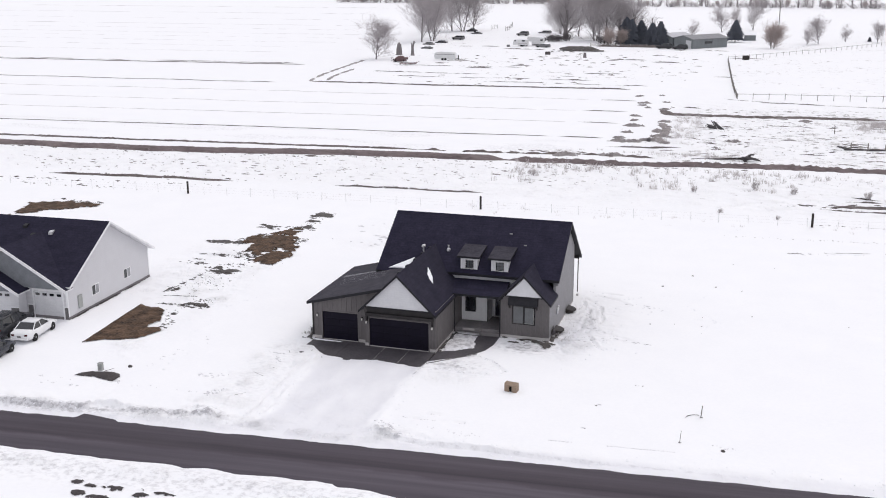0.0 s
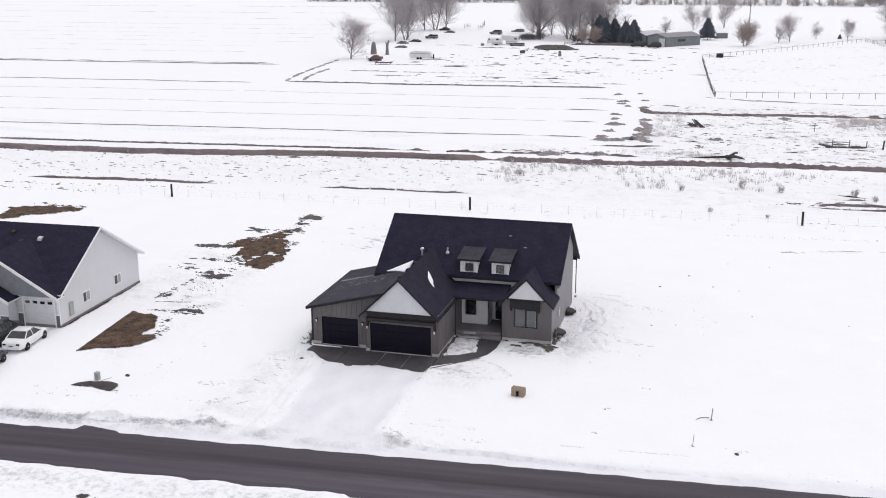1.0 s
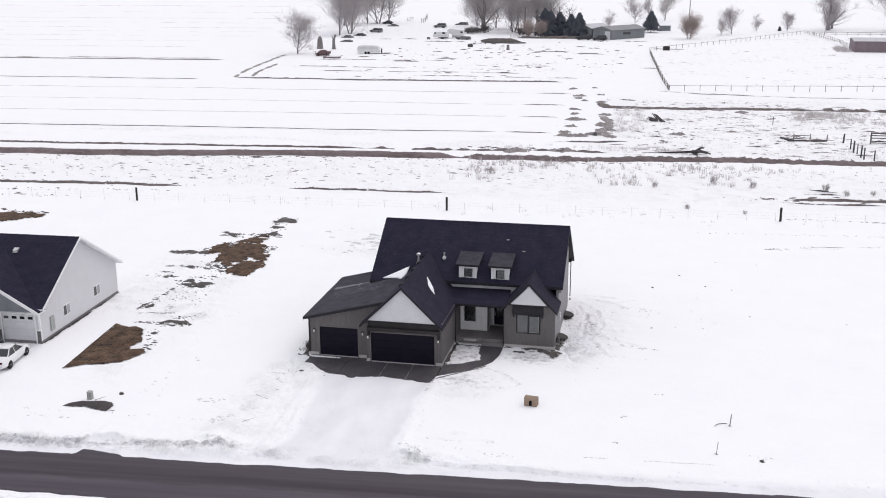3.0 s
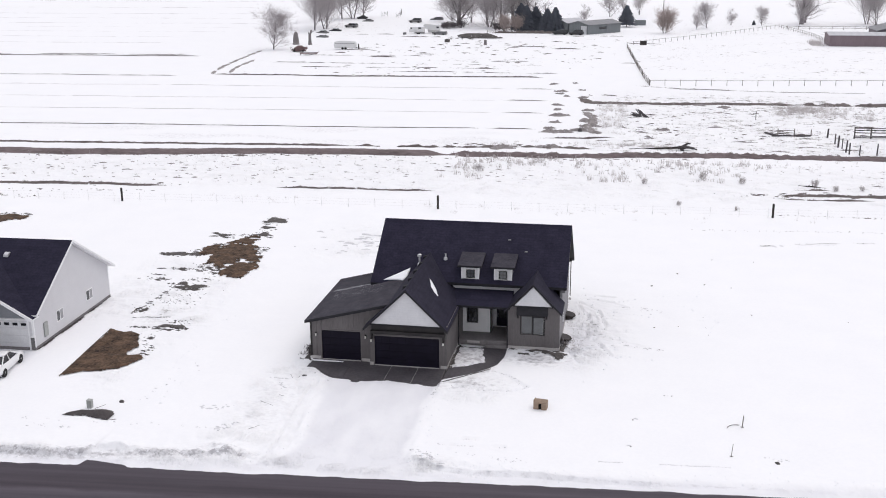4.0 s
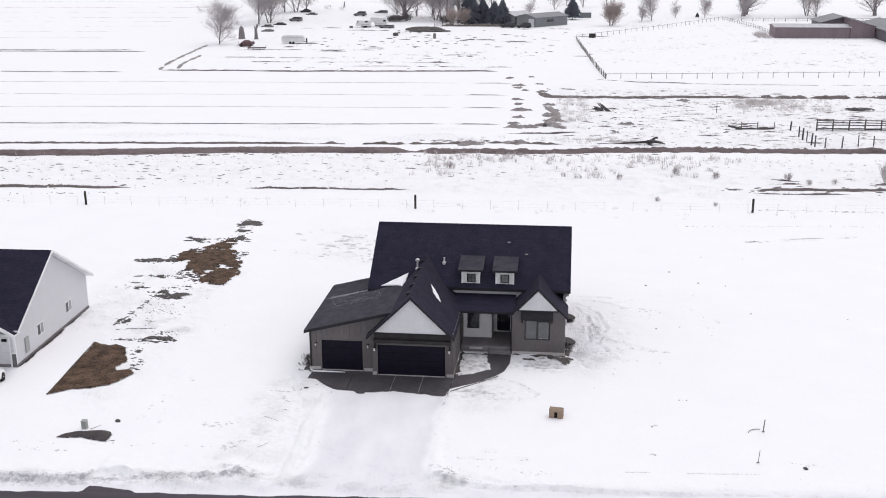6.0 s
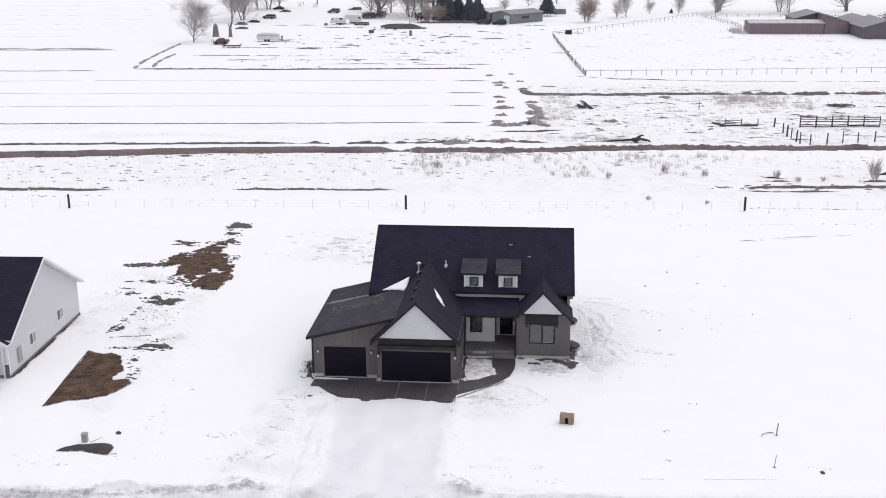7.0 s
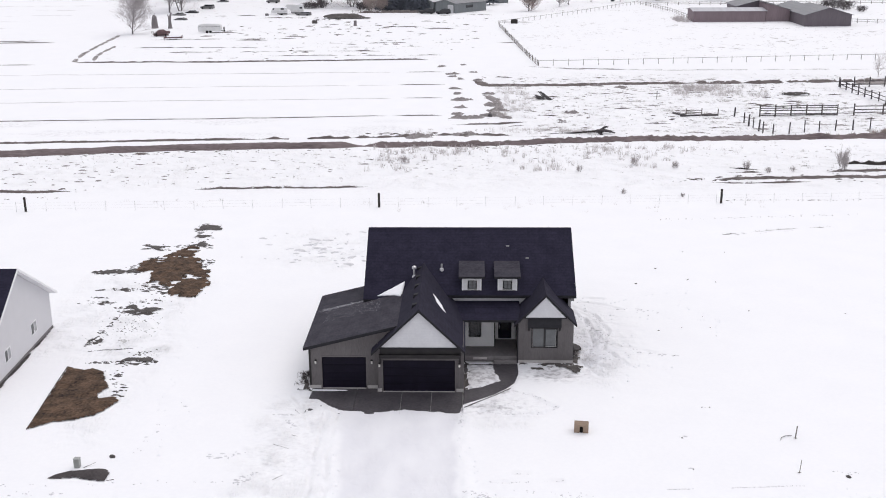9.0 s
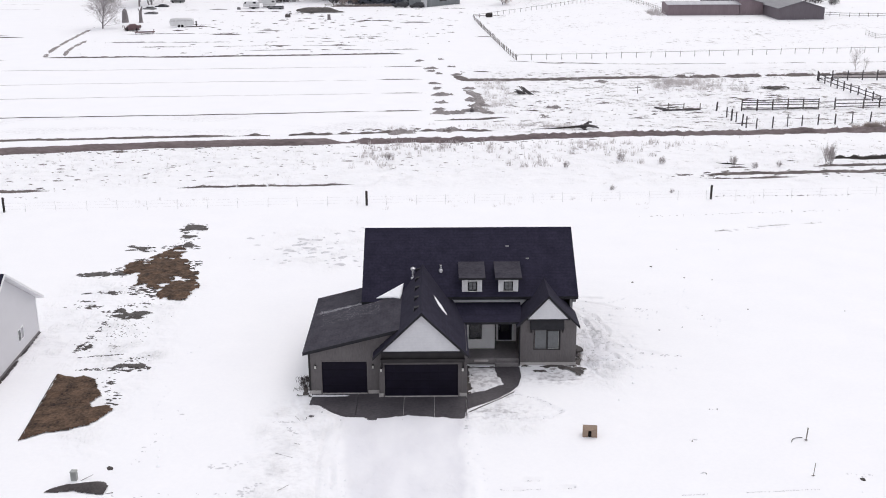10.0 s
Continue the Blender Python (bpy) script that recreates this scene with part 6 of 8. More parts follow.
fragments("soil_fragments", [
    (-27.7, 7.7, -27.0, 17.0, 0.12, 0.2, 44, 0.05, 0.22), (-27.1, 6.7, -24.2, 7.2, 0.1, 0.03, 46, 0.05, 0.12),
    (-26.5, 4.5, -23.9, 4.6, 0.2, 0.12, 44, 0.05, 0.2), (-23.9, 4.7, -21.8, 5.0, 0.2, 0.4, 80, 0.06, 0.26),
    (-26.4, 15.2, -25.2, 14.4, 0.5, 0.4, 60, 0.06, 0.34), (-27.2, 15.9, -26.6, 15.6, 0.4, 0.3, 18, 0.06, 0.22),
    (-27.5, 8.5, -27.2, 8.7, 0.35, 0.35, 22, 0.06, 0.26), (-27.0, 17.1, -24.2, 17.7, 0.4, 0.3, 26, 0.05, 0.24),
    (-26.5, 10, -24.5, 14, 1.1, 1.6, 130, 0.03, 0.11), (-30.6, 17.0, -28.6, 16.9, 0.6, 0.2, 26, 0.06, 0.28),
    (-31.0, 18.3, -30.0, 18.1, 0.3, 0.15, 10, 0.06, 0.24), (-29.8, 20.0, -27.4, 20.3, 0.5, 0.25, 34, 0.07, 0.34),
    (-26.6, 19.8, -24.4, 20.5, 0.5, 0.35, 26, 0.06, 0.3), (-33.2, 24.4, -29.4, 25.4, 0.4, 0.3, 46, 0.08, 0.42),
    (-29.6, 24.5, -27.6, 30.0, 0.6, 0.7, 60, 0.08, 0.42), (-27.4, 22.0, -25.0, 19.0, 0.6, 0.5, 40, 0.06, 0.34),
    (-22.3, 19.5, -23.2, 28.5, 0.35, 0.6, 46, 0.06, 0.34), (-27.2, 33.0, -25.0, 33.0, 0.7, 0.4, 26, 0.08, 0.34),
    (-30.6, 33.0, -28.6, 32.0, 0.6, 0.4, 22, 0.08, 0.4), (-26.2, 41.2, -25.4, 34.5, 0.7, 0.6, 40, 0.06, 0.34),
    (-23.6, 6.3, -22.6, 6.6, 0.4, 0.2, 20, 0.05, 0.18),
    (-24.0, 3.2, -22.7, -0.6, 0.3, 0.3, 40, 0.05, 0.22), (-62.0, 38.6, -55.0, 37.5, 0.6, 0.4, 30, 0.1, 0.5),
], M_SOILG, "dark bits of bare soil in thin snow", 5)
# flat grey bits carry the shade of prints, ruts and scuffs
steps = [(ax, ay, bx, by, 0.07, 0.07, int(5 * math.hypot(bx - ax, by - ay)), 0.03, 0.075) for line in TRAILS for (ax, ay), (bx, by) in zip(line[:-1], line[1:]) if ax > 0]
fragments("track_shade", steps + [
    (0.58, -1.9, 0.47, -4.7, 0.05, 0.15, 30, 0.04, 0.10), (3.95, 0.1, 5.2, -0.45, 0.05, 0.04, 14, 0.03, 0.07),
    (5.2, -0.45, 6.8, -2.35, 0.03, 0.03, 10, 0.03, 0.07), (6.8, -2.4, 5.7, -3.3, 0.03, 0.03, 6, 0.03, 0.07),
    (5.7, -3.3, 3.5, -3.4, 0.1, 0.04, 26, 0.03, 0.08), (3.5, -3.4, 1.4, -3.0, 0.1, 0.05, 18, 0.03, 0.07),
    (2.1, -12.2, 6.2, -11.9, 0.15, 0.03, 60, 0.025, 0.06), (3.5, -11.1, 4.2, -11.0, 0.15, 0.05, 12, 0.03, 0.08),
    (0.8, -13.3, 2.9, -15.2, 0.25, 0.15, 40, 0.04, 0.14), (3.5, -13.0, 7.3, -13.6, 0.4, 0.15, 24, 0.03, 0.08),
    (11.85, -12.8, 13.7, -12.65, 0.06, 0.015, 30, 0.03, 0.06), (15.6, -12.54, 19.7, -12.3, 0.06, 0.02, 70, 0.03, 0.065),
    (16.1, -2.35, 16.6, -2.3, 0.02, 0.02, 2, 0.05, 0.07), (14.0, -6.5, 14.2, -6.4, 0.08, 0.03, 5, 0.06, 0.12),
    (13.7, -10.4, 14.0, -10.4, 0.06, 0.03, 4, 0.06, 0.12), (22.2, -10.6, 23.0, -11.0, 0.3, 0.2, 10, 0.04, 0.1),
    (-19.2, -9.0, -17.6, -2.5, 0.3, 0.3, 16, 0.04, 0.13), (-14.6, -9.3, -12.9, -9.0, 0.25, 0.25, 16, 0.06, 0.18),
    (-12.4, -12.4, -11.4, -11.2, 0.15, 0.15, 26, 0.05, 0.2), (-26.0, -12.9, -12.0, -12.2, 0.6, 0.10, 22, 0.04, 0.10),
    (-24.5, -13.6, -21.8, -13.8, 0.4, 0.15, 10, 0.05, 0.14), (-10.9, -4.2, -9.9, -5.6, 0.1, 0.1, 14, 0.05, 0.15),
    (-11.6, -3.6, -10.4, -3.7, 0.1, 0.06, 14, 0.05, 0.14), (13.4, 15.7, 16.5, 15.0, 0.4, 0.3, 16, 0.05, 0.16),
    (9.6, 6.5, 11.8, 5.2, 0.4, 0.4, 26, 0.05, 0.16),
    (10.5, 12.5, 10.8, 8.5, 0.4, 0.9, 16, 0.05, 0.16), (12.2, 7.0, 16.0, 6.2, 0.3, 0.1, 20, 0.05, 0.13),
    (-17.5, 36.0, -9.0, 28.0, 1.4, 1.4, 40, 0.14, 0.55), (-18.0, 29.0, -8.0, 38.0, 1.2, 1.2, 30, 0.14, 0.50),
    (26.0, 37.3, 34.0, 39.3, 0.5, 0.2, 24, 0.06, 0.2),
], M_PRINTSHADE, "grey bits for the shade in trodden scuffs and footprints", 6, "footprints")
# dark strip added for the shade gap at the duplex wall's foot
soil("wall_foot_shade", [(-31.26, -1.5), (-31.74, 11.5), (-31.56, 11.6), (-31.34, 9.0), (-31.16, 6.0), (-31.02, 3.0), (-31.02, 0.5), (-31.08, -1.4)], 0.08, 0.05, 0.12, M_HEAP, "dark strip for the shade gap along the duplex wall", 31, 0.04, "gravel strip")
# sticks and broken snow
for k, (x0, y0, x1, y1) in enumerate([(-10.4, -2.9, -10.0, -3.6), (-11.0, -7.7, -9.9, -8.3), (-10.05, -6.5, -9.66, -6.67), (-10.3, -12.0, -9.75, -11.4)] ):
    solo("stick", Geo().tube((x0, y0, 0.07), (x1, y1, 0.08), 0.014, 0.008, 5), M_BARK, "thin dark stick lying in the snow", "stick")


def clods(name, spots, label, seed, lo=0.03, hi=0.13):
    """Angular lumps of snow strewn over the given spots."""
    rr = random.Random(seed)
    sp = np.array(spots)
    zz = snow_height(sp[:, 0], sp[:, 1])
    g = Geo()
    for (x, y), z in zip(spots, zz):
        r = lo * (hi / lo) ** (rr.random() ** 1.8)
        a = rr.uniform(0, 6.28)
        ring = [(x + r * rr.uniform(0.7, 1.3) * math.cos(a + i * 1.2566), y + r * rr.uniform(0.7, 1.3) * math.sin(a + i * 1.2566), z + r * rr.uniform(-0.1, 0.25)) for i in range(5)]
        g.add(ring + [(x + rr.uniform(-0.3, 0.3) * r, y + rr.uniform(-0.3, 0.3) * r, z + r * rr.uniform(0.6, 1.0))], [(i, (i + 1) % 5, 5) for i in range(5)])
    return solo(name, g, M_SNOWCAP, label, "snow lumps", kind="stuff")


rc = random.Random(77)
spots = []
for k in range(240):
    y = rc.uniform(-15.2, -2.5)
    le, re = drive_edges(y)
    if rc.random() < 0.55:
        spots.append((le - abs(rc.gauss(0.1, 0.9)), y))
    else:
        spots.append((re + abs(rc.gauss(0.1, 0.8)), y))
clods("snow_lumps", spots, "broken lumps of snow along the drive", 1, 0.025, 0.09)
spots = []
for k in range(420):
    x = rc.uniform(-34, 34)
    if -8.5 < x < 1.8:
        continue
    spots.append((x, road_far(x) + 1.35 + rc.gauss(0, 0.45)))
for k in range(220):
    x = rc.gauss(-10.3, 1.6) if rc.random() < 0.5 else rc.gauss(4.5, 1.8)
    spots.append((x, road_far(x) + 1.5 + rc.gauss(0, 0.55)))
clods("snow_lumps", spots, "ploughed lumps of snow along the road", 2, 0.025, 0.09)
spots = [(x, road_near(x) - 1.2 - abs(rc.gauss(0, 0.6))) for x in (rc.uniform(-24, 12) for k in range(180))]
clods("snow_lumps", spots, "ploughed lumps of snow across the road", 3, 0.025, 0.08)
spots = [(8.7 + abs(rc.gauss(1.2, 1.7)), rc.gauss(10.5, 4.2)) for k in range(160)]
# rows of footprints
for x0, y0, x1, y1, wob in ((9.5, 14.5, 22.0, 13.0, 0.5), (10.5, 16.5, 18.5, 20.0, 0.4), (12.5, 9.0, 12.0, 1.5, 0.5), (11.8, 4.5, 15.5, 4.0, 0.3), (-20.5, 3.0, -17.0, -9.5, 0.6), (-22.0, 4.2, -18.0, 8.5, 0.6), (-17, 35, -9, 29, 1.2), (-16, 31, -8, 33, 1.2), (18.5, 22, 20.5, 8, 0.8)):
    n = int(math.hypot(x1 - x0, y1 - y0) / 0.33)
    for i in range(n):
        spots.append((x0 + (x1 - x0) * i / n + rc.gauss(0, 0.12) + wob * math.sin(i * 0.3), y0 + (y1 - y0) * i / n + rc.gauss(0, 0.12)))
clods("snow_lumps", spots, "trodden lumps of snow in footprint tracks", 4, 0.035, 0.12)


# ---- the lot's back fence ----
wf = thing("wire_fence", "sagging wire fence with dark wooden posts", "fence")


def fence_y(x):
    return np.interp(x, [-60, -47.6, -8.9, 29.2, 70], [45.4, 46.2, 48.2, 50.0, 52.4])


for x in (-86.3, -47.6, -8.9, 29.2, 67.4):
    y = float(fence_y(x))
    z = float(gz(y))
    part("post", Geo().lathe([(0.13, -0.3), (0.13, 1.62), (0.10, 1.68)], (x, y, z), 8), M_POST, wf, "stout dark wooden post")
for i in range(48):
    x = -84 + 3.22 * i
    y = float(fence_y(x)) + 0.05 * math.sin(i)
    z = float(gz(y))
    lean = 0.08 * math.sin(i * 2.3)
    part("stake", Geo().tube((x, y, z - 0.2), (x + lean, y, z + 1.15), 0.018, 0.014, 5), M_WIRE, wf)
    x2 = x + 3.22
    y2 = float(fence_y(x2))
    for h in (0.35, 0.7, 1.02):
        part("wire", Geo().tube((x, y, z + h), (x2, y2, float(gz(y2)) + h), 0.004, 0.004, 3), M_WIRE, wf)


# ---- ditches, furrows and weeds ----
def bank(name, pts, width, height, mat, label, seed, gaps=0.0, rag=0.5, step=0.45, category="ditch bank", tufts=5, patch=7.0, even=0.0):
    """A low, lumpy bank of dead grass along a line; it breaks off where its noise falls below the gaps."""
    P_ = [Vector((p[0], p[1], 0)) for p in pts]
    path = []
    for a, b in zip(P_[:-1], P_[1:]):
        k = max(1, int((b - a).length / step))
        path += [a.lerp(b, i / k) for i in range(k)]
    path.append(P_[-1])
    xs = np.array([p.x for p in path])
    ys = np.array([p.y for p in path])
    n = len(path)
    tx, ty = np.gradient(xs), np.gradient(ys)
    ln = np.hypot(tx, ty)
    ox, oy = -ty / ln, tx / ln
    sway = (fbm(xs, ys, 5, seed) - 0.5) * rag * 2
    size = 0.6 + 0.4 * even + (0.8 - 0.6 * even) * fbm(xs, ys, 2.6, seed + 5)
    alive = np.clip((fbm(xs, ys, patch, seed + 9) - gaps) * 6, 0, 1) * np.clip((fbm(xs, ys, 1.3, seed + 31) - 0.30 * (gaps > 0.2)) * 5, 0.12 if gaps > 0.2 else 0.45, 1)
    ends = np.clip(np.minimum(np.arange(n), np.arange(n)[::-1]) * step / 2.5, 0.15, 1)
    alive = alive * ends
    size = size * alive
    prof = [(-1.0, -0.25), (-0.7, 0.25), (-0.45, 0.6), (-0.15, 0.9), (0.12, 1.0), (0.45, 0.65), (0.75, 0.3), (1.0, -0.25)]
    m = len(prof)
    J = np.tile(np.arange(m), n)
    I = np.repeat(np.arange(n), m)
    U = np.array([q[0] for q in prof])[J]
    Hh = np.array([q[1] for q in prof])[J]
    nz = vnoise(xs[I] * 2.2 + J * 5.1, ys[I] * 2.2 + J * 3.3, 1.0, seed)
    nw = vnoise(xs[I] * 1.3 + (U > 0) * 77, ys[I] * 1.3, 1.0, seed + 50)
    W_ = width * 0.5 * (0.55 + 0.35 * even + (0.8 - 0.6 * even) * nw) * (0.4 + 0.6 * alive[I])
    V = np.stack([xs[I] + ox[I] * (U * W_ + sway[I]) + 0.25 * step * (nz - 0.5), ys[I] + oy[I] * (U * W_ + sway[I]), 0 * U, Hh * height * size[I] * (0.6 + 0.35 * even + (0.7 - 0.6 * even) * nz)], -1)
    F = []
    Z = snow_height(V[:, 0], V[:, 1]) + V[:, 3] - 0.02
    Z = np.where(alive[I] < 0.02, Z - 0.4, Z)
    for i in range(n - 1):
        if alive[i] < 0.02 and alive[i + 1] < 0.02:
            continue
        for j in range(m - 1):
            F.append((i * m + j, (i + 1) * m + j, (i + 1) * m + j + 1, i * m + j + 1))
    g = Geo()
    g.smooth = True
    g.add(np.stack([V[:, 0], V[:, 1], Z], -1).tolist(), F)
    rr = random.Random(seed)
    tops = [i * m + 3 for i in range(n) if alive[i] > 0.3]
    for k in tops:
        for b in range(tufts):
            j = k + rr.randrange(-2, 3)
            x, y, z = V[j, 0] + rr.uniform(-0.3, 0.3), V[j, 1], Z[j]
            h = rr.uniform(0.2, 0.7) * (0.18 + 0.4 * height)
            w = rr.uniform(0.015, 0.035)
            g.add([(x - w, y, z - 0.05), (x + w, y, z - 0.05), (x + rr.uniform(-0.3, 0.3) * h, y + rr.uniform(-0.3, 0.3) * h, z + h)], [(0, 1, 2)])
    return solo(name, g, mat, label, category, kind="stuff")


xs = list(range(-190, 131, 8))
bank("ditch_bank", [(x, float(ditch_line(x))) for x in xs if x < -9], 3.0, 0.62, M_DITCH, "smooth dark dead-grass bank along the ditch", 101, 0.0, 0.3, tufts=0, even=1.0)
bank("ditch_bank", [(x, float(ditch_line(x))) for x in xs if x > -18], 2.5, 0.58, M_DITCH, "lumpy dark dead-grass bank along the ditch", 99, 0.0, 0.5, tufts=3)
bank("ditch_bank", [(-170, 74.6), (-105, 81.2), (-44.5, 86.0), (-30, 87.0)], 1.1, 0.24, M_BANK, "dark dead-grass line behind the ditch", 102, 0.06, 0.5, tufts=1)
bank("ditch_bank", [(-32, 86.8), (-12, 88.6), (-4, 89.6), (8, 90.8)], 1.2, 0.30, M_BANK, "broken dead-grass line behind the ditch", 96, 0.34, 0.9, tufts=1, patch=4.0)
bank("ditch_bank", [(2.6, 146.6), (4.5, 141.0), (14, 140.6), (30, 141.8), (44, 143.0)], 2.8, 0.32, M_BANK, "dark dead-grass bank across the pasture", 103, 0.0, 0.4, tufts=2, even=0.5)
bank("ditch_bank", [(44, 143.0), (58, 143.6), (74, 145.3), (88, 146.0), (140, 150)], 2.9, 0.45, M_BANK, "broken dead-grass bank across the pasture", 104, 0.24, 0.4, tufts=2, even=0.5, patch=4.5)
bank("ditch_bank", [(3.9, 128.6), (5.0, 126.2), (6.1, 120.5), (5.95, 114.0), (5.5, 110.4), (7.0, 104.6)], 2.0, 0.36, M_CLUMP, "mottled dead-grass bank beside the field track", 105, 0.0, 0.5, tufts=4, even=0.4)
bank("ditch_bank", [(-2.2, 104.6), (1.2, 105.0), (3.0, 105.4)], 1.9, 0.40, M_CLUMP, "dark grass by the culvert", 107, 0.2, 0.5)
bank("ditch_bank", [(-1.5, 98.6), (4, 99.2), (10.3, 100.7)], 0.8, 0.22, M_BANK, "thin dark grass line by the culvert", 108, 0.2, 0.5)
bank("grass_line", [(24.0, 37.0), (34, 39.5), (44.5, 41.5)], 0.3, 0.07, M_STRAW, "faint line of stubble in the snow", 108, 0.46, 0.55, patch=3.0)
bank("grass_line", [(-74, 53.2), (-60, 54.4), (-46, 55.6)], 0.9, 0.26, M_BANK, "dark dead-grass line in the snow", 109, 0.10, 0.35, patch=6.0)
bank("grass_line", [(-31.5, 56.6), (-20, 57.2), (-11, 57.8)], 0.7, 0.20, M_BANK, "dark dead-grass line in the snow", 110, 0.18, 0.4, patch=3.0)
bank("grass_line", [(31.0, 61.7), (38, 62.1), (48.5, 62.8), (60, 63.6)], 1.3, 0.24, M_BANK, "dark dead-grass line in the snow", 111, 0.10, 0.4, patch=6.0, tufts=2)
bank("grass_line", [(30.8, 59.6), (39.5, 60.0), (43, 60.3)], 0.7, 0.16, M_BANK, "thin dead-grass line in the snow", 112, 0.20, 0.45, patch=3.0)
bank("grass_line", [(32.5, 65.2), (38.5, 65.7), (40.8, 66.4)], 0.7, 0.20, M_BANK, "thin dead-grass line in the snow", 113, 0.25, 0.3, patch=3.0)
bank("grass_line", [(42.6, 69.1), (44.5, 68.9), (46.6, 68.5)], 0.6, 0.18, M_BANK, "thin dead-grass line in the snow", 115, 0.20, 0.3, patch=3.0)
bank("grass_line", [(46.0, 65.7), (50, 66.1), (58, 66.6)], 0.9, 0.24, M_BANK, "dark grass below the lone shrub", 116, 0.12, 0.3, patch=3.0)
bank("grass_line", [(34.4, 68.1), (36.2, 67.4), (37.6, 67.0)], 0.9, 0.32, M_POST, "dark fallen brush in the snow", 117, 0.0, 0.3, step=0.25)
bank("grass_line", [(49, 70.2), (60, 70.8), (72, 71.2)], 1.0, 0.45, M_POST, "black wet ditch edge in the snow", 114, 0.22, 0.55, patch=6.0)

# furrow lines across the big field
ROWS = [
    ([(-190, 93.2), (-119.4, 97.8), (-66.6, 102.6), (-31, 104.8), (-12, 106.8)], 0.50, 0.12, 0.05, M_BANK),
    ([(-210, 109.5), (-133.6, 116.0), (-58.6, 122.2), (-12, 125.2)], 0.34, 0.06, 0.18, M_FAINT),
    ([(-220, 129.0), (-128, 133.6), (-64.6, 138.4), (-13, 141.6)], 0.33, 0.06, 0.20, M_FAINT),
    ([(-230, 145), (-161.9, 150.6), (-86.9, 156.6), (-14, 160.2)], 0.33, 0.06, 0.20, M_FAINT),
    ([(-260, 165), (-177.5, 169.2), (-96, 173.4)], 0.60, 0.14, 0.12, M_BANK),
    ([(-300, 206), (-212.3, 211.6), (-108, 217.2)], 1.0, 0.22, 0.12, M_BANK),
    ([(-300, 210), (-212.3, 215.0), (-112, 221.0)], 0.6, 0.16, 0.36, M_BANK),
    ([(-320, 245), (-243, 250.1), (-134, 254.5)], 0.36, 0.06, 0.24, M_FAINT),
    ([(-330, 268), (-132, 277)], 0.3, 0.05, 0.30, M_FAINT),
    ([(-340, 288), (-130, 298)], 0.33, 0.05, 0.26, M_FAINT),
    ([(-350, 309), (-130, 319)], 0.3, 0.05, 0.32, M_FAINT),
    ([(-360, 328), (-130, 338)], 0.36, 0.06, 0.28, M_FAINT),
    ([(-370, 355), (-132, 365)], 0.34, 0.06, 0.32, M_FAINT),
    ([(-400, 384), (-130, 394)], 0.4, 0.07, 0.28, M_FAINT),
    ([(-415, 428), (-130, 438)], 0.42, 0.07, 0.30, M_FAINT),
    ([(-430, 484), (-130, 494)], 0.5, 0.08, 0.30, M_FAINT),
    ([(-460, 554), (-130, 564)], 0.55, 0.09, 0.32, M_FAINT),
]
for k, (line, w, h, gap, mat) in enumerate(ROWS):
    bank("furrow", line, w, h, mat, "thin line of grey stubble across the snowy field", 130 + k, gap, 0.25, 1.2, "furrow", 0)
for k, (x0, x1, y) in enumerate([(-11.5, -2.2, 107.0), (-11, -3.0, 125.4), (-13, -3.4, 141.8), (-12.7, -3.4, 160.4)]):
    bank("furrow", [(x0, y), ((x0 + x1) / 2, y + 0.1), (x1, y + 0.3)], 0.6, 0.13, M_BANK, "dark end of a furrow", 150 + k, 0.2, 0.3, 0.6, "furrow", 1)
bank("ditch_bank", [(-88.7, 177.6), (-63.7, 177.6), (-43.4, 178.5), (-24, 180.2), (-8, 181.4)], 1.1, 0.26, M_BANK, "dark grass along the field's edge", 160, 0.14, 0.3, tufts=1)
bank("ditch_bank", [(-88.7, 177.8), (-90.4, 183), (-92.2, 194.8), (-93.5, 206.3), (-94.9, 221), (-97, 242)], 1.5, 0.22, M_CLUMP, "broken grass along the field's corner", 161, 0.30, 0.5, patch=4.0)
bank("ditch_bank", [(-85.4, 180.4), (-87.8, 191.1), (-88.7, 199.5), (-89.2, 210.1)], 1.3, 0.20, M_CLUMP, "broken grass along the field's corner", 162, 0.30, 0.5, patch=4.0)
for k, (x0, x1, y) in enumerate([(-80, -20, 196), (-84, -10, 205), (-70, 0, 214), (-86, -40, 224), (-60, -5, 188)]):
    bank("furrow", [(x0, y), ((x0 + x1) / 2, y + 1), (x1, y + 1.6)], 0.6, 0.16, M_BANK, "broken grass line by the farmyard", 165 + k, 0.40, 0.6, 1.0, "furrow", 1)
bank("grass_line", [(-36.3, 304.4), (-25, 305.0), (-13.5, 305.1)], 1.6, 0.7, M_BANK, "dark bank of weeds below the spruces", 177, 0.0, 0.4)
bank("grass_line", [(21, 164.8), (42, 163.3), (60, 162.6), (79, 163.6), (140, 168)], 0.5, 0.10, M_STRAW, "thin grass line below the paddock fence", 175, 0.22, 0.4, 1.0)
bank("grass_line", [(12.5, 169.5), (22, 165.4), (34, 164.8)], 0.6, 0.14, M_BANK, "thin grass line below the paddock fence", 176, 0.25, 0.4, 1.0)


rk = random.Random(66)
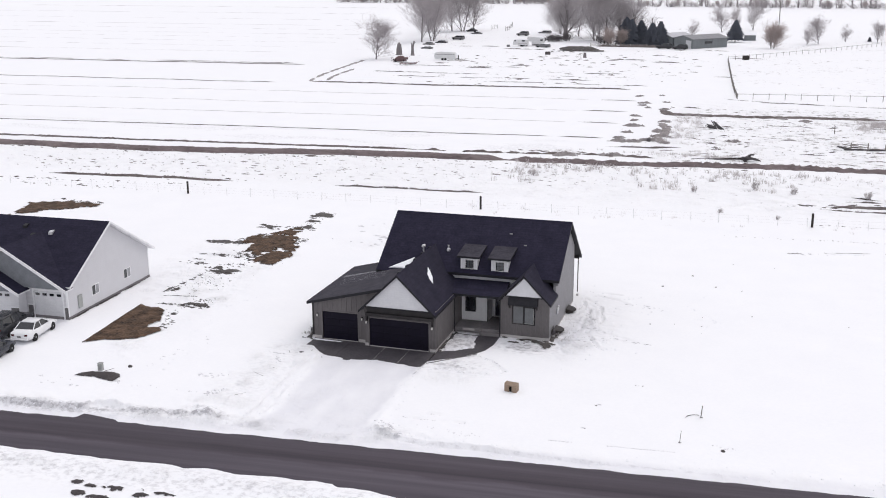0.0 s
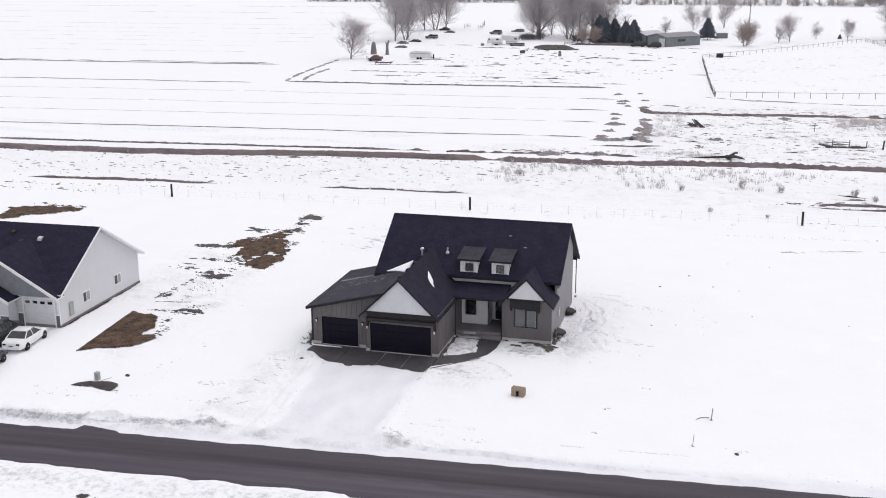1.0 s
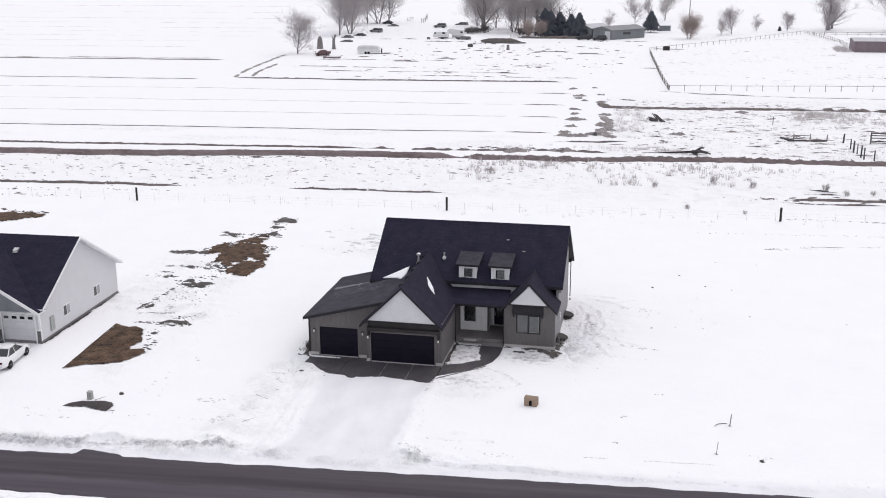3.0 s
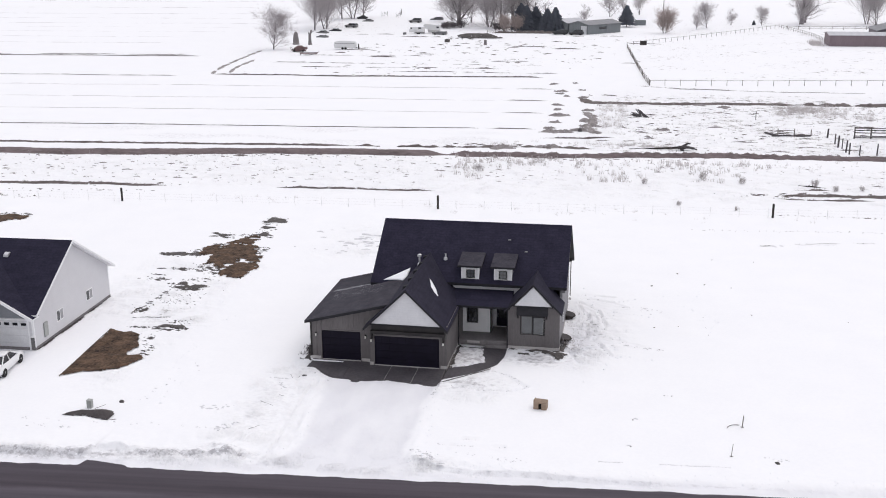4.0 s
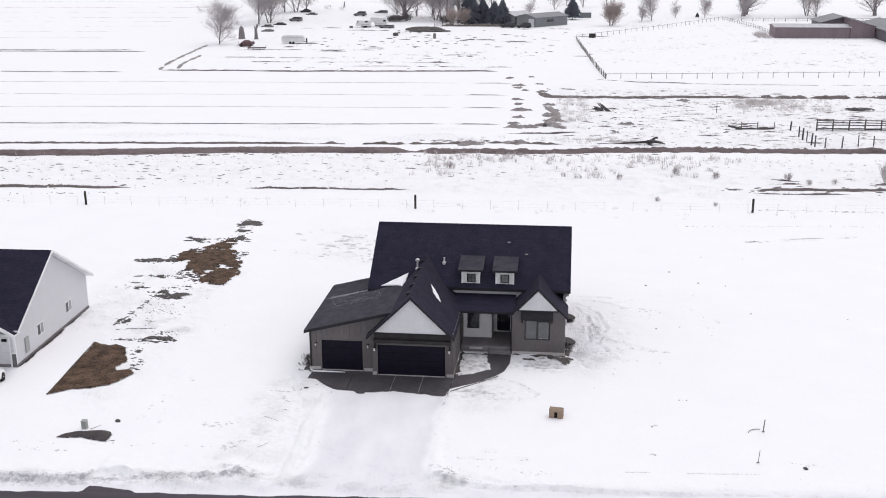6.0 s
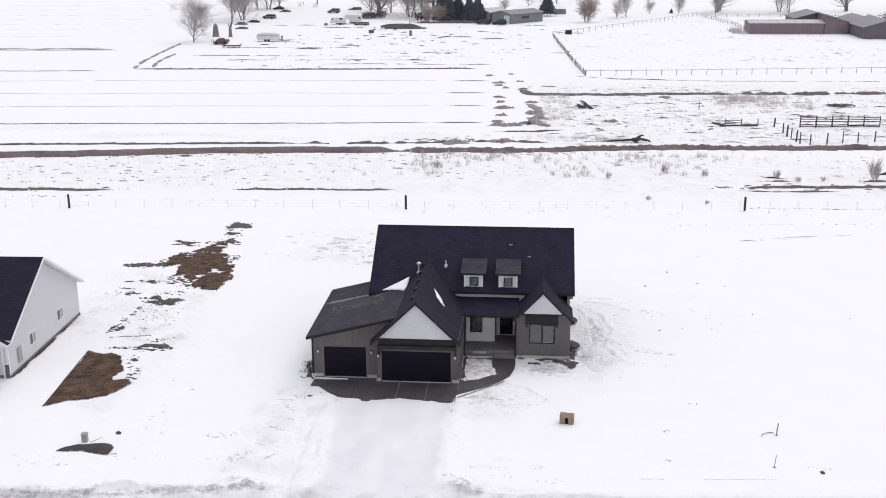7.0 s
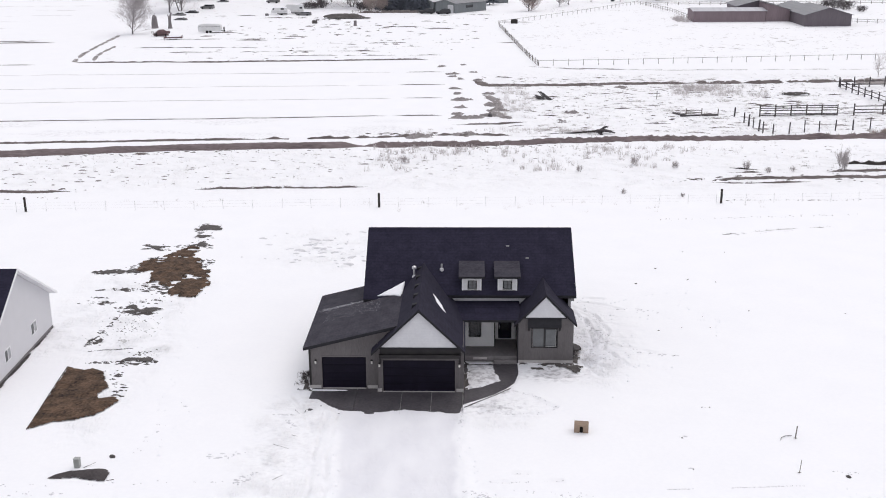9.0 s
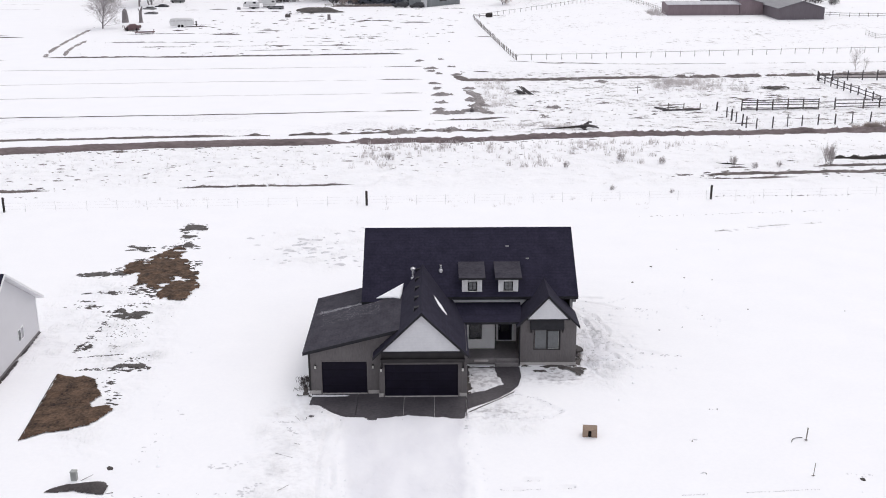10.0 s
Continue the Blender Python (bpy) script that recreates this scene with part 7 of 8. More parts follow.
for k in range(46):
    if k < 30:
        x, y = rk.uniform(6, 68), rk.uniform(92, 136)
    else:
        x, y = rk.uniform(-85, 10), rk.uniform(186, 300)
    L = rk.uniform(1.5, 5.0) * (1 if k < 30 else 2.5)
    bank("grass_line", [(x, y), (x + L * 0.5, y + rk.uniform(-0.4, 0.4)), (x + L, y + rk.uniform(-0.6, 0.6))], rk.uniform(0.5, 1.3), rk.uniform(0.1, 0.35), M_BANK, "short streak of dead grass in the snow", 300 + k, 0.18, 0.3, 0.35, "ditch bank", 2, 2.0)


fragments("grass_clumps", [
    (-14, 91.0, 8, 92.0, 1.5, 0.7, 34, 0.15, 0.6), (1.5, 150, 10, 153, 2.0, 1.0, 8, 0.3, 0.9),
    (-95, 73.0, -40, 77.4, 3.0, 0.7, 150, 0.14, 0.55),
    (-40, 77.4, 20, 82.6, 3.0, 0.7, 90, 0.10, 0.36), (-78, 49.0, -58, 51.0, 2.5, 0.5, 40, 0.10, 0.40), (-72, 46.5, -56, 47.0, 2.0, 0.4, 24, 0.10, 0.40),
    (-58, 51.0, -46, 52.5, 2.0, 0.5, 16, 0.08, 0.25), (30.5, 51.4, 45, 51.6, 0.6, 0.12, 46, 0.06, 0.18), (20, 43.0, 43, 45.4, 0.6, 0.15, 44, 0.04, 0.10),
    (27.6, 61.4, 30, 62.0, 0.4, 0.15, 10, 0.12, 0.36), (47, 66.5, 49, 66.2, 0.6, 0.2, 20, 0.1, 0.35),
    (12, 100, 62, 112, 4.0, 6.0, 90, 0.12, 0.6), (10, 118, 62, 134, 4.0, 6.0, 80, 0.15, 0.7), (28, 61, 56, 63, 3.0, 1.3, 70, 0.12, 0.5),
    (-74, 54, -46, 56, 3.0, 0.5, 40, 0.1, 0.4), (-60, 186, 0, 222, 8.0, 9.0, 60, 0.3, 1.0),
    (-70, 240, -5, 262, 8.0, 12.0, 90, 0.3, 1.1),
], M_BANK, "scattered dead-grass clumps showing through the snow", 7, "dead grass")


fragments("grass_clumps", [
    (-90, 58, -30, 60, 4.0, 2.2, 80, 0.12, 0.42), (-80, 64, 0, 70, 5.0, 3.0, 150, 0.12, 0.50), (-80, 72, 60, 80, 6.0, 2.0, 150, 0.08, 0.32),
], M_CLUMP, "greyed dead-grass clumps half under the snow", 17, "dead grass")


def clump(x, y, r):
    """A low, ragged hummock of dead grass, partly under snow."""
    rr = random.Random(int(x * 37 + y * 11))
    spread = [(x - 0.6 * r, y, x + 0.6 * r, y, 0.3 * r, 0.45, 12 + int(8 * r), 0.18 * r + 0.08, 0.55 * r + 0.1)]
    o = fragments("grass_hummock", spread, M_CLUMP, "hummock of greyed dead grass beside the field track", rr.randrange(999), "dead grass", 0.6)
    return o


for x, y, r in ((-4.8, 169.8, 0.7), (-2.0, 157.4, 1.1), (-2.0, 153.3, 0.7), (-0.5, 149.9, 0.5), (-1.4, 136.8, 0.8), (-0.8, 130.5, 0.6), (0.0, 123.2, 1.4), (-0.1, 115.2, 0.9), (-0.6, 108.7, 0.9), (0.1, 172.4, 0.5), (2.4, 159.9, 0.7), (3.1, 147.6, 0.9), (4.8, 130.2, 1.1), (5.8, 123.2, 0.8), (5.7, 117.4, 1.3), (5.7, 112.0, 1.3), (7.5, 105.3, 0.7), (0.0, 105.2, 1.4), (2.0, 105.0, 1.4), (17.9, 110.3, 1.1), (16.0, 101.5, 0.6), (-6.0, 89.2, 1.6), (0.8, 90.6, 1.3), (25.6, 140.0, 0.9), (30.2, 137.5, 1.0)):
    clump(x, y, r)
cv = thing("culvert", "dark culvert mouth below the field track", "culvert", (4.6, 106.4, float(gz(106.4))))
part("pipe", Geo().lathe([(0.30, -0.5), (0.34, -0.5), (0.34, 0.9), (0.30, 0.9)], (0, 0, 0.22), 12, "y"), M_OLDPOST, cv)
part("mouth", Geo().lathe([(0.02, -0.46), (0.29, -0.46), (0.29, -0.40), (0.02, -0.40)], (0, 0, 0.22), 12, "y"), M_HOLE, cv, "black opening")
part("earth_collar", Geo().loft_idx([(-1.9, -0.1, -0.1), (0.0, -0.35, -0.1), (1.5, -0.1, -0.1), (1.6, 1.2, -0.1), (-1.8, 1.2, -0.1), (-1.6, 0.25, 0.35), (0.0, -0.10, 0.62), (1.1, 0.25, 0.40), (1.2, 1.0, 0.30), (-1.4, 1.0, 0.25)], 2, 5), M_CLUMP, cv, "grassy earth round the pipe")


def weeds(name, count, region, hmin, hmax, mat, label, seed, blades=7, girth=1.0):
    """Tufts of dry stalks scattered where the region's noise allows."""
    rr = random.Random(seed)
    pts = []
    x0, x1, y0, y1 = region
    while len(pts) < count:
        x, y = rr.uniform(x0, x1), rr.uniform(y0, y1)
        if fbm(np.array([x]), np.array([y]), 9, seed)[0] > rr.uniform(0.40, 0.66):
            pts.append((x, y))
    px = np.array(pts)
    zz = snow_height(px[:, 0], px[:, 1])
    g = Geo()
    for (x, y), z in zip(pts, zz):
        h = rr.uniform(hmin, hmax)
        for b in range(blades):
            a = rr.uniform(0, 6.28)
            lean = rr.uniform(0.05, 0.45) * h
            bx, by = x + rr.gauss(0, 0.10 + 0.012 * blades), y + rr.uniform(-0.2, 0.2)
            w = girth * rr.uniform(0.007, 0.016)
            top = (bx + lean * math.cos(a), by + lean * math.sin(a), z + h * rr.uniform(0.6, 1.0))
            g.add([(bx - w, by, z - 0.03), (bx + w, by, z - 0.03), top], [(0, 1, 2)])
    return solo(name, g, mat, label, "weeds", kind="stuff")


weeds("weeds", 210, (-12, 32, 66, 81), 0.45, 1.2, M_WEED, "dry grey weed clumps standing in snow", 201, 8, 2.1)
weeds("weeds", 60, (-80, -10, 55, 74), 0.3, 1.0, M_WEED, "sparse dry weed stalks in snow", 202, 3)
weeds("weeds", 90, (32, 80, 64, 84), 0.2, 0.7, M_WEED, "sparse dry weed stalks in snow", 203, 7)
weeds("weeds", 380, (8, 70, 92, 140), 0.2, 0.6, M_WEED, "dead grass tufts in the rough pasture", 204, 7)
weeds("weeds", 300, (38, 56, 126, 139), 0.5, 1.4, M_WEED, "pale dead grass in the rough pasture", 205, 12)
weeds("weeds", 150, (58.6, 64.4, 90.2, 92.6), 0.5, 1.25, M_TWIGT, "tan dead brush beside the corral", 207, 14, 2.0)
weeds("weeds", 60, (64.5, 74, 91.6, 94), 0.4, 0.9, M_TWIGT, "tan dead brush beside the corral", 211, 10, 1.6)
weeds("weeds", 130, (6.5, 12, 104, 140), 0.4, 1.0, M_WEED, "pale dead grass along the track", 206, 14)
weeds("weeds", 90, (-8, 20, 90, 95), 0.3, 0.8, M_WEED, "dead grass along the ditch", 207, 14)
weeds("weeds", 45, (-40, 34, 46, 51), 0.15, 0.45, M_WEED, "dead grass along the wire fence", 208, 6)
weeds("weeds", 40, (-10.8, -9.95, 0.9, 3.2), 0.10, 0.30, M_BANK, "dead grass beside the garage wall", 210, 9)
weeds("weeds", 60, (7.5, 9.8, 5, 14), 0.1, 0.3, M_WEED, "dead grass beside the house wall", 209, 5)


# ---- trees ----
def grow(rr, p, d, length, r, depth, trunk, crown, ups, last, counts=(13, 7, 5, 4)):
    """One limb and all that grows from it."""
    segs = (5, 3, 2, 2, 1)[depth]
    g = trunk if depth < 2 else crown
    n = (7, 5, 4, 3, 3)[depth]
    q, v, rad = p.copy(), d.copy(), r
    marks = []
    for s in range(segs):
        sway = 0.05 if depth == 0 else 0.13
        v = (v + Vector((rr.gauss(0, sway), rr.gauss(0, sway), rr.gauss(0.02, 0.06) + ups * 0.04))).normalized()
        e = q + v * length / segs
        re = rad * (0.80, 0.74, 0.7, 0.62, 0.5)[depth]
        g.tube(q, e, rad, re, n)
        marks.append((q.copy(), e.copy(), v.copy(), re))
        q, rad = e, re
    if depth >= last:
        return
    count = counts[depth]
    for k in range(count):
        i = min(segs - 1, int((0.14 + 0.86 * k / count) * segs)) if depth == 0 else rr.randrange(segs)
        o, e, w, rd = marks[i]
        a = k * 2.4 + rr.uniform(-0.6, 0.6)
        side = Vector((math.cos(a), math.sin(a), rr.uniform(-0.15, 0.25)))
        side = (side - w * side.dot(w)).normalized()
        dn = (w * rr.uniform(0.45, 0.9) + side * rr.uniform(0.65, 1.0) + Vector((0, 0, 0.22 * ups))).normalized()
        grow(rr, o.lerp(e, rr.random()), dn, length * rr.uniform(0.50, 0.74) * (1.0 if depth else 1.0 - 0.35 * k / count), max(0.0145, rd * rr.uniform(0.42, 0.6)), depth + 1, trunk, crown, ups, last, counts)


def bare_tree(seed, height, ups, twig, girth=0.018, stems=1, last=4, counts=(13, 7, 5, 4), bark=M_BARK):
    rr = random.Random(seed)
    trunk, crown = Geo(), Geo()
    trunk.smooth = True
    for s in range(stems):
        a = s * 2.1
        lean = Vector((0.26 * math.cos(a), 0.26 * math.sin(a), 1)).normalized() if stems > 1 else Vector((0, 0, 1))
        grow(rr, Vector((0.3 * math.cos(a) * (stems > 1), 0.3 * math.sin(a) * (stems > 1), -0.3)), lean, height * 0.60 * rr.uniform(0.85, 1), height * girth, 0, trunk, crown, ups, last, counts)
    top = max(v[2] for v in crown.v)
    k = height / top
    for g in (trunk, crown):
        g.v = [(x * k, y * k, z * k) for x, y, z in g.v]
    return trunk.mesh("trunk", bark), crown.mesh("crown", twig)


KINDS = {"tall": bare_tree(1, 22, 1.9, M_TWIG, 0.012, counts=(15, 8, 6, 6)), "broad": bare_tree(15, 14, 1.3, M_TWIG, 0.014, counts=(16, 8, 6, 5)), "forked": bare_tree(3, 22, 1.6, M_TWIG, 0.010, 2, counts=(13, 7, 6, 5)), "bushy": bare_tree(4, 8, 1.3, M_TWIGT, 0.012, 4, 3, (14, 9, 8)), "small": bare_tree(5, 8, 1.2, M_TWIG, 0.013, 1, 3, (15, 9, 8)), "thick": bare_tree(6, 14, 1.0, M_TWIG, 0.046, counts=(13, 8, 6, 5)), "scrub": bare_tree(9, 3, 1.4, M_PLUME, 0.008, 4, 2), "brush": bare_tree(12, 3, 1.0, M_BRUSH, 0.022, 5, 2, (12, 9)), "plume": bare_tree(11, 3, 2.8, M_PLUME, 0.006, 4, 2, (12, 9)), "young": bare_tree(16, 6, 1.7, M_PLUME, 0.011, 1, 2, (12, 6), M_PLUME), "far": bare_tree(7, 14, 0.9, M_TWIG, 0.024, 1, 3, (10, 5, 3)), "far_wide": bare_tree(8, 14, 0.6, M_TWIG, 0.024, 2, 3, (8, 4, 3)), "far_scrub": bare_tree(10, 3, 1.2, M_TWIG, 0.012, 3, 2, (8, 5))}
TALL = {"young": 6, "brush": 3, "plume": 3, "tall": 22, "broad": 14, "forked": 22, "bushy": 8, "small": 8, "thick": 14, "scrub": 3, "far": 14, "far_wide": 14, "far_scrub": 3}


def plant(kind, x, y, h, rz, label, group="bare trees"):
    t = thing("tree", label, "tree", (x, y, float(gz(y))), rz, group)
    for nm, me_ in zip(("trunk", "crown"), KINDS[kind]):
        o = new(nm, me_)
        o.parent = t
    k = h / TALL[kind]
    t.scale = (k, k, k)
    return t


BARE = "leafless tree with pale twigs in a snowy field"
lone = plant("broad", -93.7, 238.5, 15.5, 40, "lone leafless tree at the field's corner")
lone.scale = (lone.scale[0] * 1.2, lone.scale[1] * 1.2, lone.scale[2])
for i, (x, y, h) in enumerate([(-101.7, 308, 23), (-99.5, 314, 22), (-102.5, 327, 20), (-107.9, 368, 24), (-103.5, 369, 25), (-101.0, 377, 24), (-113, 352, 20)]):
    plant(("tall", "forked", "broad")[i % 3], x, y, h, i * 57, "tall leafless farmyard tree above parked cars")
for i, (kind, x, y, h) in enumerate([("thick", -54.0, 340, 25), ("tall", -51.0, 352, 21), ("forked", -60, 362, 18), ("forked", -41, 331, 24), ("thick", -33, 340, 23), ("tall", -44, 345, 22), ("forked", -28, 336, 17), ("broad", -54.6, 343, 20), ("broad", -38.5, 327, 17), ("tall", -36.5, 334, 21)]):
    plant(kind, x, y, h, i * 71 + 20, "tall leafless tree beside the farm sheds")
for i, (x, y, h) in enumerate([(1.9, 389, 14), (14.0, 405, 17), (38.1, 333, 12), (48.0, 348, 7), (34.2, 328, 7), (58.8, 348, 9), (-7, 352, 8), (7, 420, 10), (73, 352, 8)]):
    plant(("small", "tall", "broad")[i % 3], x, y, h, i * 83, BARE)
for i, (x, y, h) in enumerate([(22.5, 311, 10.5), (-32.5, 308, 7.5), (-28, 312, 7.0)]):
    plant("bushy", x, y, h, i * 91, "dense tan leafless shrub")
plant("young", 83.5, 150.9, 5.6, 30, "thin pale leafless young tree by the paddock")
plant("young", 85.6, 151.2, 3.2, 140, "thin pale leafless sapling by the paddock")
for i, (x, y, h) in enumerate([(-56.5, 322, 2.6), (-54.8, 323, 3.0), (-53.0, 324, 2.4), (-50.6, 326, 3.4), (-58.4, 321, 2.0), (-36.5, 318, 3.2), (-34.6, 317, 3.0)]):
    o = plant("brush", x, y, h, i * 51, "dark leafless brush below the farmyard trees", "farmyard brush")
    o.scale = (o.scale[0] * 1.3, o.scale[1] * 1.3, o.scale[2])
for i, (x, y, h) in enumerate([(-10.25, 1.3, 0.32), (-10.45, 1.8, 0.42), (-10.2, 2.4, 0.50), (-10.6, 2.6, 0.28)]):
    plant("brush", x, y, h, i * 77, "dark leafless brush beside the garage wall", "garage brush")
for i, (x, y, h) in enumerate([(74.4, 357, 22), (98.3, 359, 21), (77, 366, 12), (101, 355, 16), (124, 362, 20), (150, 372, 19)]):
    plant("thick" if i % 2 == 0 else "forked", x, y, h, i * 47, "old thick-trunked leafless tree behind the barn")
for i, (x, y, h) in enumerate([(-36, 322, 15), (-25, 330, 16), (-20, 334, 13)]):
    plant("far_wide" if i % 2 else "far", x, y, h, i * 63, "leafless tree close behind the spruces")
for i, (x, y, h) in enumerate([(129.0, 316.5, 4.0), (131.0, 310.5, 3.6), (127.5, 321, 3.0), (133.5, 303, 2.4)]):
    o = plant("brush", x, y, h, i * 67, "dark leafless brush beyond the brown barn", "barn brush")
    o.scale = (o.scale[0] * 1.5, o.scale[1] * 1.5, o.scale[2])
sh = plant("plume", 48.0, 66.3, 3.4, 10, "upright pale leafless shrub beside the ditch", "shrubs")
sh.scale = (sh.scale[0] * 0.62, sh.scale[1] * 0.62, sh.scale[2])
plant("plume", 36.3, 67.1, 1.3, 60, "small leafless shrub in the snow", "shrubs")
for i, (x, y, h) in enumerate([(38.5, 65.3, 0.9), (41.8, 66.1, 0.8), (-7.5, 71, 1.2), (15, 66, 1.0), (22.6, 70, 1.3), (27.5, 68, 1.1), (19.0, 54.5, 0.7), (25.5, 53.0, 0.6), (66, 72.5, 1.0), (8.85, 6.2, 0.4)]):
    plant("scrub", x, y, h, i * 33, "small leafless shrub in the snow", "shrubs")


def spruce_mesh(seed, foot):
    rr = random.Random(seed)
    trunk, crown = Geo(), Geo()
    trunk.tube((0, 0, -0.3), (0, 0, 7.2), 0.16, 0.02, 7)
    z = foot
    while z < 7.6:
        reach = (1.0 - (z / 7.9) ** 1.6) * 2.5 * rr.uniform(0.85, 1.1) + 0.15
        for k in range(16):
            a = rr.uniform(0, 6.28)
            L = reach * rr.uniform(0.7, 1.1)
            for s in range(5):
                u0, u1 = s / 5, (s + 1.5) / 5
                w = 0.34 * (1.25 - u0) * (0.5 + reach / 3)
                c, n = math.cos(a), math.sin(a)
                drop = lambda u: z + 0.25 * u - 0.5 * u * u * L * 0.5 + rr.uniform(-0.08, 0.08)
                crown.add([(c * L * u0 - n * w, n * L * u0 + c * w, drop(u0) - 0.12), (c * L * u0 + n * w, n * L * u0 - c * w, drop(u0) - 0.12), (c * L * u1, n * L * u1, drop(u1))], [(0, 1, 2)])
                zz = drop(u0)
                crown.add([(c * L * u0, n * L * u0, zz + 0.06), (c * L * u0 + n * w * 0.6, n * L * u0 - c * w * 0.6, zz - 0.42), (c * L * u1, n * L * u1, zz - 0.30)], [(0, 1, 2)])
                crown.add([(c * L * u1 - n * w, n * L * u1 + c * w, zz - 0.02), (c * L * u1 + n * w, n * L * u1 - c * w, zz - 0.05), (c * L * u1, n * L * u1, zz - 0.45)], [(0, 1, 2)])
        z += 0.24
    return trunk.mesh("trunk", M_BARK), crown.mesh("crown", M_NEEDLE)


SPRUCE = [spruce_mesh(21, 0.5), spruce_mesh(22, 0.5), spruce_mesh(23, 1.2)]
for i, (x, y, h) in enumerate([(9.4, 337, 8.0), (-25.5, 315, 9.0), (-22.3, 316, 8.6), (-17.8, 311, 8.2), (-15.0, 311.5, 8.6), (-28, 320, 9.5), (56.4, 351, 1.8)]):
    t = thing("spruce", "dark green spruce tree on snowy ground", "tree", (x, y, float(gz(y))), i * 40, "spruces")
    for nm, me_ in zip(("trunk", "crown"), SPRUCE[i % 2 if i else 2]):
        o = new(nm, me_)
        o.parent = t
    k = h / 7.7
    t.scale = (k * 1.28, k * 1.28, k)

rt = random.Random(9)
for i in range(126):
    x = -270 + 4.35 * i + rt.uniform(-2.5, 2.5)
    y = 616 + rt.uniform(0, 22) + (20 if x < -100 else 0)
    plant(("far", "far_wide", "far", "far_wide", "bushy")[i % 5], x, y, rt.uniform(10, 20) if i % 5 < 4 else rt.uniform(4, 6), rt.uniform(0, 360), "leafless tree in the distant shelter belt", "shelter belt")
for i in range(150):
    x = -270 + 3.6 * i + rt.uniform(-3, 3)
    o = plant("far_scrub", x, 612 + rt.uniform(0, 8) + (20 if x < -100 else 0), rt.uniform(2.5, 5.5), rt.uniform(0, 360), "leafless scrub below the distant trees", "shelter belt scrub")
    o.scale = (o.scale[0] * 2.0, o.scale[1] * 2.0, o.scale[2])
g = Geo().lathe([(1.25, -0.3), (1.0, 0.4), (0.92, 1.6), (0.80, 2.6), (0.62, 3.4), (0.22, 4.0)], (0, 0, 0), 7)
g.tube((0.3, 0, 2.4), (0.75, 0.1, 3.4), 0.16, 0.05, 6)
solo("tree_stump", g, M_BARK, "tall tapering dead tree stub in snow", "stump", (-91.9, 255, -1.1))
g = Geo().lathe([(0.85, -0.3), (0.55, 0.5), (0.45, 2.0), (0.42, 3.0)], (0, 0, 0), 9)
g.tube((0.05, 0, 2.8), (0.55, 0.1, 4.6), 0.36, 0.22, 7, caps=True).tube((-0.05, 0, 2.8), (-0.55, 0, 4.1), 0.26, 0.10, 7, caps=True).tube((0.3, 0, 3.6), (1.2, 0, 4.3), 0.12, 0.05, 6)
solo("tree_stump", g, M_BARK, "forked dark dead tree trunk in snow", "stump", (-87.2, 254.5, -1.1))


# ---- farm buildings ----
def shed(label, at, rz, w, d, eave, rise, wall, roof, ridge="x", door=None, win=()):
    """A plain farm building: four walls, two roof planes with thickness, doors and windows on its front."""
    b = thing("farm_building", label, "building", at, rz)
    if ridge == "x":
        part("wall", Geo().box(0, w, 0, d, -0.3, eave), wall, b)
        part("gable", Geo().prism([(0, eave), (d, eave), (d / 2, eave + rise)], "x", 0, 0.2), wall, b)
        part("gable", Geo().prism([(0, eave), (d, eave), (d / 2, eave + rise)], "x", w - 0.2, w), wall, b)
        s = rise / (d / 2)
        part("roof", Geo().slab([(-0.4, -0.5, eave - 0.5 * s + 0.12), (w + 0.4, -0.5, eave - 0.5 * s + 0.12), (w + 0.4, d / 2, eave + rise + 0.12), (-0.4, d / 2, eave + rise + 0.12)], 0.12, 0), roof, b)
        part("roof", Geo().slab([(-0.4, d / 2, eave + rise + 0.12), (w + 0.4, d / 2, eave + rise + 0.12), (w + 0.4, d + 0.5, eave - 0.5 * s + 0.12), (-0.4, d + 0.5, eave - 0.5 * s + 0.12)], 0.12, 0), roof, b)
    else:
        part("wall", Geo().box(0, w, 0, d, -0.3, eave), wall, b)
        part("gable", Geo().prism([(0, eave), (w, eave), (w / 2, eave + rise)], "y", 0, 0.2), wall, b)
        part("gable", Geo().prism([(0, eave), (w, eave), (w / 2, eave + rise)], "y", d - 0.2, d), wall, b)
        s = rise / (w / 2)
        part("roof", Geo().slab([(-0.5, -0.5, eave - 0.5 * s + 0.12), (w / 2, -0.5, eave + rise + 0.12), (w / 2, d + 0.5, eave + rise + 0.12), (-0.5, d + 0.5, eave - 0.5 * s + 0.12)], 0.12, 0), roof, b)
        part("roof", Geo().slab([(w / 2, -0.5, eave + rise + 0.12), (w + 0.5, -0.5, eave - 0.5 * s + 0.12), (w + 0.5, d + 0.5, eave - 0.5 * s + 0.12), (w / 2, d + 0.5, eave + rise + 0.12)], 0.12, 0), roof, b)
    if door:
        part("door", Geo().box(door[0], door[1], -0.08, 0.02, 0, door[2], 0, 0.02), M_NBDOOR, b, "pale sliding door")
    for x0, x1, z0, z1 in win:
        part("window", Geo().box(x0, x1, -0.05, 0.02, z0, z1), M_GLASS, b)
    return b


zf = -1.1
shop = shed("grey metal farm shop with a pale door", (-3.1, 301.3, zf), 48, 16.0, 9.0, 3.3, 1.0, M_GREYMETAL, M_BARNROOF, "x", None, ((5.5, 9.0, 1.6, 2.4),))
part("door", Geo().box(-0.08, 0.02, 0.7, 3.3, 0, 2.8, 0, 0.02), M_NBDOOR, shop, "pale sliding door")
